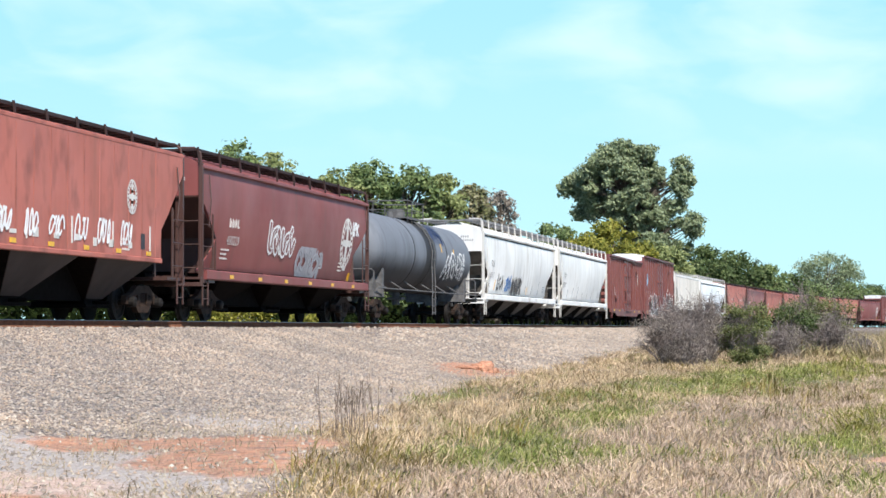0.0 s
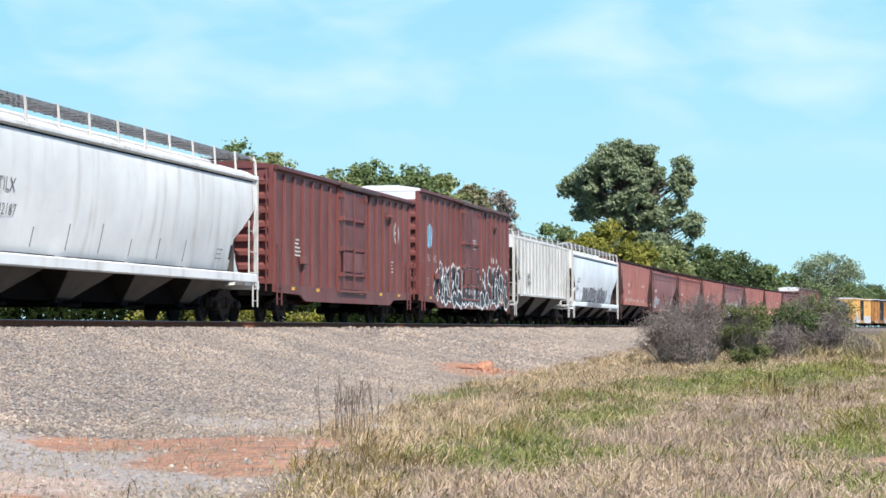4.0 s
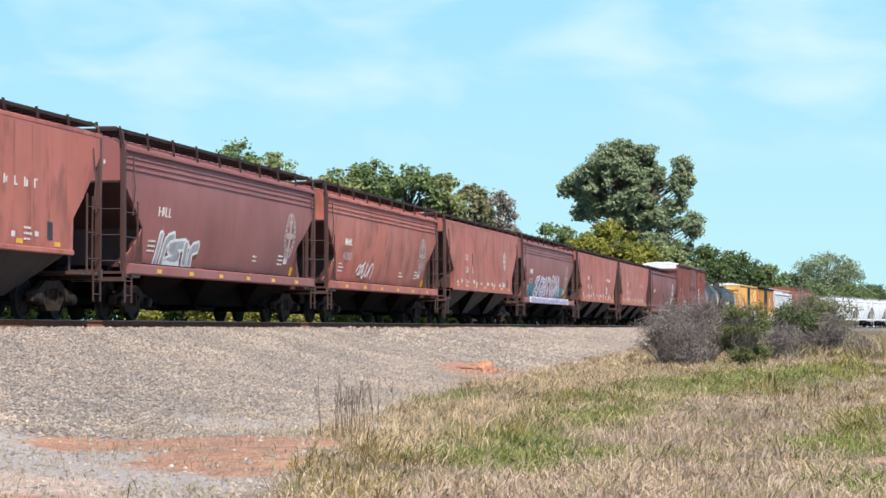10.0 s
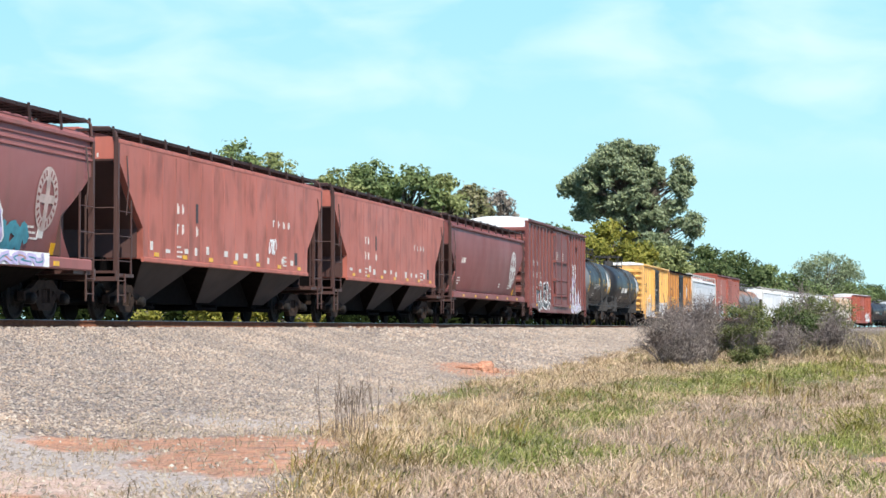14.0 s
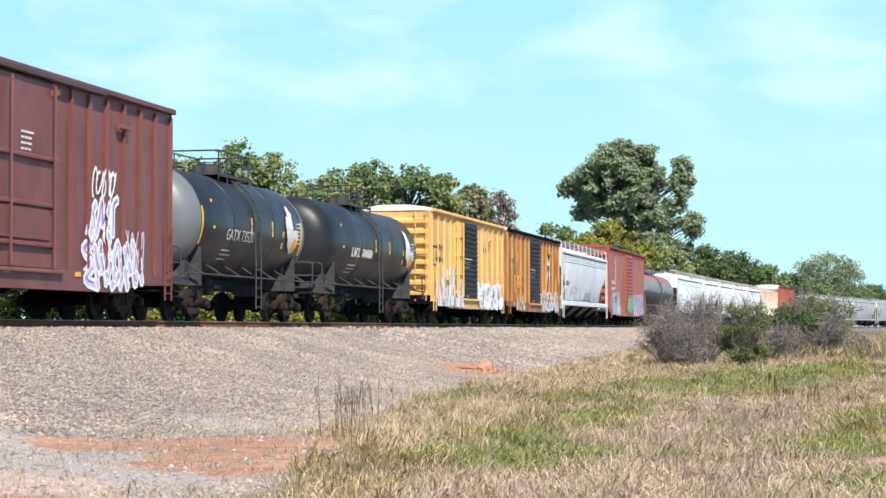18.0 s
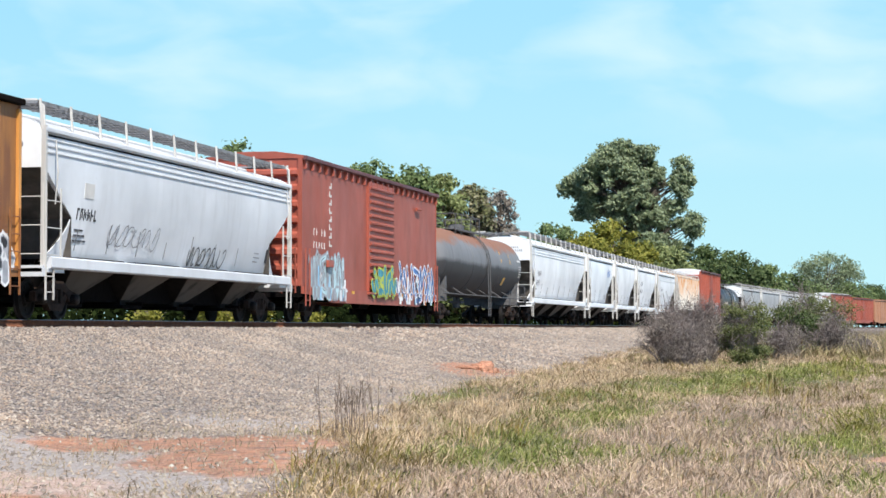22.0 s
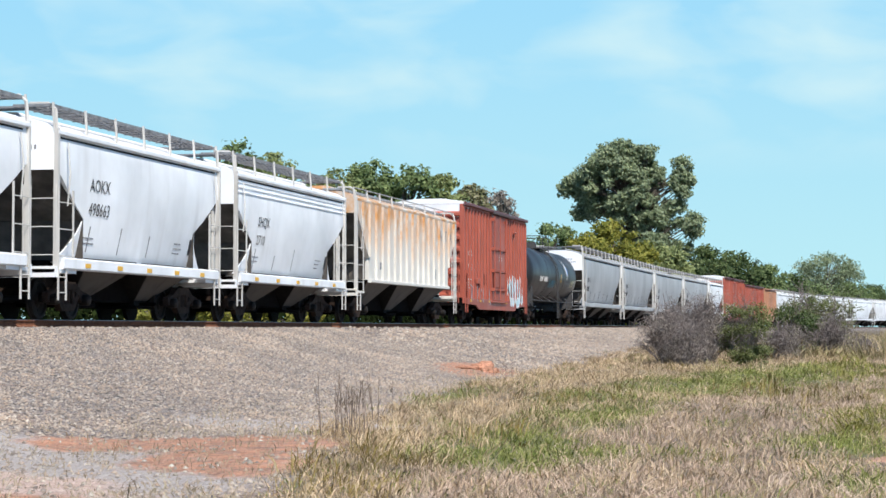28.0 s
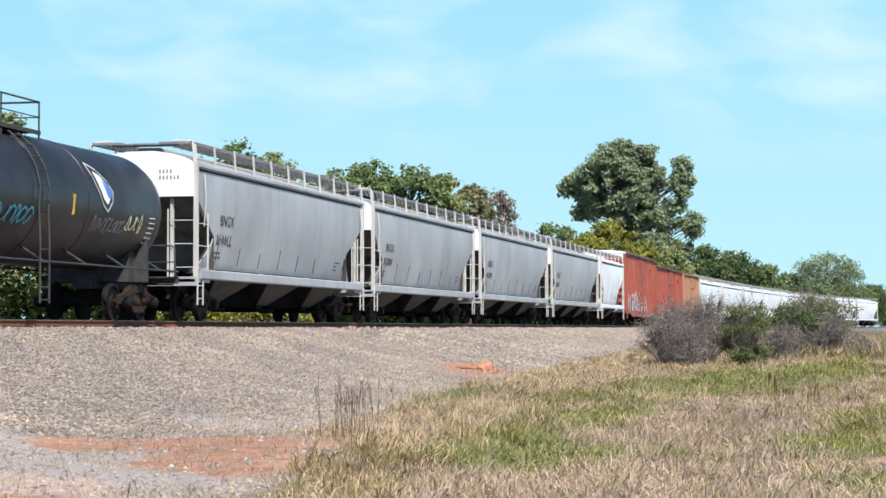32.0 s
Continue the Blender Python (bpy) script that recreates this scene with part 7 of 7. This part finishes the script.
# grass
def grass(name, label, n, cols, keep, hlo, hhi, width, seed, box=(7.5, 24.0, 14.0, 110.0), lean=0.55, per=11, spread=0.11):
    """Matted tufts of drooping blades; each blade is a bent kite."""
    rng = np.random.default_rng(seed)
    y = box[2] + (box[3] - box[2]) * rng.uniform(0, 1, n) ** 1.9
    x = rng.uniform(np.maximum(box[0], 19 - 0.52 * y - 2), np.minimum(box[1], 20.2 + 0.02 * y), n)
    ok = rng.uniform(0, 1, n) < keep(x, y)
    x, y = x[ok], y[ok]
    k = len(x)
    size = np.exp(rng.normal(0, 0.32, k)) * (1 + 0.28 * wave(x, y, 1.3, seed) + 0.22 * wave(x, y, 4.1, seed + 1))
    tuft_h = np.repeat(rng.uniform(hlo, hhi, k) * np.clip(size, 0.35, 2.2), per)
    side = rng.normal(0, 0.35, (k, 2))
    side = np.repeat(side, per, 0)
    x, y = np.repeat(x, per), np.repeat(y, per)
    m = len(x)
    grow = 1 + 0.012 * np.clip(y - 30, 0, 60)
    x = x + rng.normal(0, spread, m)
    y = y + rng.normal(0, spread, m)
    z = ground_z(x, y)
    h = tuft_h * rng.uniform(0.45, 1.1, m)
    a = rng.uniform(0, 6.28, m)
    t = np.stack([np.cos(a), np.sin(a), 0 * a], -1)
    le = np.stack([(rng.normal(0, lean, m) + side[:, 0]) * h + 0.10 * h, (rng.normal(0, lean, m) + side[:, 1]) * h, 0 * h], -1)
    w = (width * rng.uniform(0.6, 1.4, m) * grow)[:, None]
    p = np.stack([x, y, z - 0.02], -1)
    up = np.stack([0 * h, 0 * h, h], -1)
    v = np.stack([p, p + up * 0.62 + le * 0.40 + t * w, p + up * 0.62 + le * 0.40 - t * w, p + up * rng.uniform(0.70, 1.0, m)[:, None] + le * 1.15], 1)
    f = np.array([(0, 1, 2), (2, 1, 3)])
    me = fast_mesh(name, v.reshape(-1, 3), (f[None] + 4 * np.arange(m)[:, None, None]).reshape(-1, 3), island_mat(name + "_blades", cols, 0.8, 0.1, 0.2, True))
    return tagged(new(name, me), label, "grass", kind="stuff")


def grassy(x, y):
    return np.clip(1 - gravel_of(x, y) * 1.15, 0, 1) * (1 - np.clip(spots(x, y, CLAY_SPOTS), 0, 1)) 


def greenness(x, y):
    return np.clip(spots(x, y, GREEN_SPOTS) * (1.05 + 0.35 * wave(x, y, 1.7, 3.0)) + 0.18 * (wave(x, y, 0.8, 3.0) > 0.6), 0, 1)


def near_side(x, y):
    """1 on the camera's side of the shallow green swale."""
    return smooth(-0.6, 0.6, x - np.interp(y, (15, 25, 43, 60, 100), (13.4, 14.6, 15.6, 16.6, 18.5)))


grass("straw_grass", "dry straw-coloured grass on the bank", 29000, [(0.275, 0.192, 0.108), (0.655, 0.490, 0.335), (0.830, 0.655, 0.490), (0.490, 0.355, 0.215)],
      lambda x, y: grassy(x, y) * (1 - 0.92 * greenness(x, y)) * (1 - 0.75 * near_side(x, y)), 0.08, 0.23, 0.0052, 61, lean=0.45)
grass("faded_grass", "greyish dry matted grass on the near bank", 30000, [(0.420, 0.305, 0.240), (0.675, 0.505, 0.415), (0.840, 0.655, 0.550), (0.570, 0.410, 0.325)],
      lambda x, y: grassy(x, y) * (1 - 0.92 * greenness(x, y)) * (0.06 + near_side(x, y)), 0.06, 0.16, 0.0048, 65, lean=0.6)
grass("green_grass", "patches of green grass in a shallow swale", 34000, [(0.120, 0.152, 0.040), (0.230, 0.270, 0.076), (0.360, 0.380, 0.130), (0.520, 0.465, 0.240)],
      lambda x, y: grassy(x, y) * np.clip(greenness(x, y) + 0.05, 0, 1), 0.08, 0.19, 0.0056, 62, lean=0.5)
grass("brown_weeds", "clumps of tall brown and olive weeds in the grass", 2600, [(0.190, 0.140, 0.050), (0.330, 0.250, 0.095), (0.400, 0.320, 0.150)],
      lambda x, y: grassy(x, y) * np.clip(spots(x, y, WEED_SPOTS) + 0.35 * (wave(x, y, 0.7, 5.0) > 0.9), 0, 1), 0.18, 0.40, 0.0075, 63, lean=0.35, per=16)
grass("tall_weeds", "tall yellow-green weeds along the bank", 700, [(0.16, 0.18, 0.045), (0.30, 0.29, 0.08), (0.38, 0.33, 0.13)],
      lambda x, y: np.clip(spots(x, y, [(18.9, 32.0, 0.5, 4.0), (19.3, 45.0, 0.6, 6.0), (18.4, 60.0, 1.0, 6.0)]), 0, 1), 0.10, 0.32, 0.008, 66, (17.0, 24.0, 26.0, 70.0), lean=0.6, per=44, spread=0.22)
grass("far_bank_grass", "tall dry grass and brush on the far bank", 2600, [(0.26, 0.20, 0.12), (0.46, 0.37, 0.24), (0.58, 0.47, 0.33), (0.22, 0.24, 0.09)],
      lambda x, y: 1.0 + 0 * x, 0.30, 0.65, 0.011, 67, (13.5, 26.0, 78.0, 135.0), lean=0.4, per=12, spread=0.25)
grass("sparse_tufts", "sparse dry tufts at the foot of the ballast", 1500, [(0.38, 0.31, 0.22), (0.52, 0.45, 0.34)],
      lambda x, y: gravel_of(x, y) * smooth(7.0, 9.0, x), 0.08, 0.20, 0.005, 64, (6.0, 13.5, 15.0, 60.0), per=7)


def dead_weed(x, y, h, n, seed):
    """A stand of bare dark stalks."""
    rng = np.random.default_rng(seed)
    g = Mesh()
    for i in range(n):
        dx, dy = rng.normal(0, 0.22), rng.normal(0, 0.35)
        z = float(ground_z(x + dx, y + dy)) - float(ground_z(x, y))
        hh = h * rng.uniform(0.6, 1.1)
        e = (dx + rng.normal(0, 0.05), dy + rng.normal(0, 0.08), z + hh)
        g.tube([(dx, dy, z - 0.05), ((dx + e[0]) / 2 + rng.normal(0, 0.02), dy, z + hh * 0.5), e], 0.006, 4, 0.003)
        for k in range(3):
            u = rng.uniform(0.45, 0.95)
            b = Vector((dx, dy, z)).lerp(Vector(e), u)
            g.tube([b, b + Vector((rng.normal(0, 0.05), rng.normal(0, 0.05), 0.10))], 0.005, 3, 0.003)
    ob = tagged(new("dead_weeds", g.data("dead_weeds", WEEDMAT)), "stand of bare dark weed stalks at the gravel edge", "weeds")
    ob.location = (x, y, float(ground_z(x, y)))


WEEDMAT = plain("dead_stalk", (0.16, 0.12, 0.095), 0.9, 0, 0.3)
dead_weed(11.85, 27.0, 0.82, 30, 71)
dead_weed(9.0, 54.0, 0.5, 6, 72)


# ---- sky backdrop ----
def cloud_sheet():
    """Pale sky haze with thin drifting cloud, far behind everything."""
    g = Mesh().add([(-1700, 0, -150), (1700, 0, -150), (1700, 0, 900), (-1700, 0, 900)], [(0, 1, 2, 3)])
    m = bpy.data.materials.new("thin_cloud")
    m.use_nodes = True
    nt = m.node_tree
    nt.nodes.clear()
    tc = nt.nodes.new("ShaderNodeTexCoord")
    sp = nt.nodes.new("ShaderNodeSeparateXYZ")
    nt.links.new(tc.outputs["Object"], sp.inputs[0])
    mp = nt.nodes.new("ShaderNodeMapping")
    mp.inputs["Scale"].default_value = (0.0042, 1, 0.0105)
    mp.inputs["Rotation"].default_value = (0, radians(7), 0)
    mp.inputs["Location"].default_value = (2.6, 0, 1.3)
    nt.links.new(tc.outputs["Object"], mp.inputs[0])
    soft = node(nt, "ShaderNodeTexNoise", Scale=1.0, Detail=5.0, Roughness=0.46, Distortion=0.35)
    nt.links.new(mp.outputs[0], soft.inputs["Vector"])
    cover = times(nt, ramp(nt, soft.outputs["Fac"], 0.44, 0.74), ramp(nt, sp.outputs[2], 225, 345))
    sky_tone = mix(nt, ramp(nt, sp.outputs[2], 90, 480), (0.415, 0.680, 0.735), (0.300, 0.590, 0.765))
    tone = mix(nt, times(nt, cover, 0.92), sky_tone, (0.53, 0.715, 0.745))
    em = nt.nodes.new("ShaderNodeEmission")
    nt.links.new(tone, em.inputs[0])
    em.inputs[1].default_value = 1.0
    tr = nt.nodes.new("ShaderNodeBsdfTransparent")
    ms = nt.nodes.new("ShaderNodeMixShader")
    out = nt.nodes.new("ShaderNodeOutputMaterial")
    ab = nt.nodes.new("ShaderNodeMath")
    ab.operation = "ABSOLUTE"
    nt.links.new(sp.outputs[0], ab.inputs[0])
    nt.links.new(times(nt, ramp(nt, ab.outputs[0], 1650, 1000), ramp(nt, sp.outputs[2], 880, 620)), ms.inputs[0])
    nt.links.new(tr.outputs[0], ms.inputs[1])
    nt.links.new(em.outputs[0], ms.inputs[2])
    nt.links.new(ms.outputs[0], out.inputs[0])
    return tagged(new("backdrop", g.data("backdrop", m)), "thin white clouds drifting in a pale blue sky", "sky", kind="structure")


clouds = cloud_sheet()
AIM = Matrix.Rotation(radians(TURN), 4, "Z")


# ---- what moves ----
def motions():
    for car, s0 in TRAIN:
        rows = []
        for k in range(17):
            t = 2.0 * k
            x, y, h = track(s0 - gone(t))
            rows.append((t, pose(x, y, RAIL, 0, 0, -math.degrees(h))))
        walk(car, rows)
    turn = math.degrees(1 / 0.457)
    for wheels, ay in zip(WHEELS, (-0.89, 0.89)):
        first = wheels[0]
        walk(first, [(k / FPS, pose(0, ay, 0.457, gone(k / FPS) * turn % 360)) for k in range(32 * FPS + 1)])
        for w in wheels[1:]:
            w.rotation_mode = "QUATERNION"
            keys = w.animation_data_create()
            keys.action = first.animation_data.action
            keys.action_slot = first.animation_data.action_slot
    start = Matrix.Translation((EYE[0], EYE[1], 0)) @ AIM @ pose(-28, 3000, 0)
    walk(clouds, [(0.0, start), (32.0, start @ pose(56, 0, 0))])


motions()
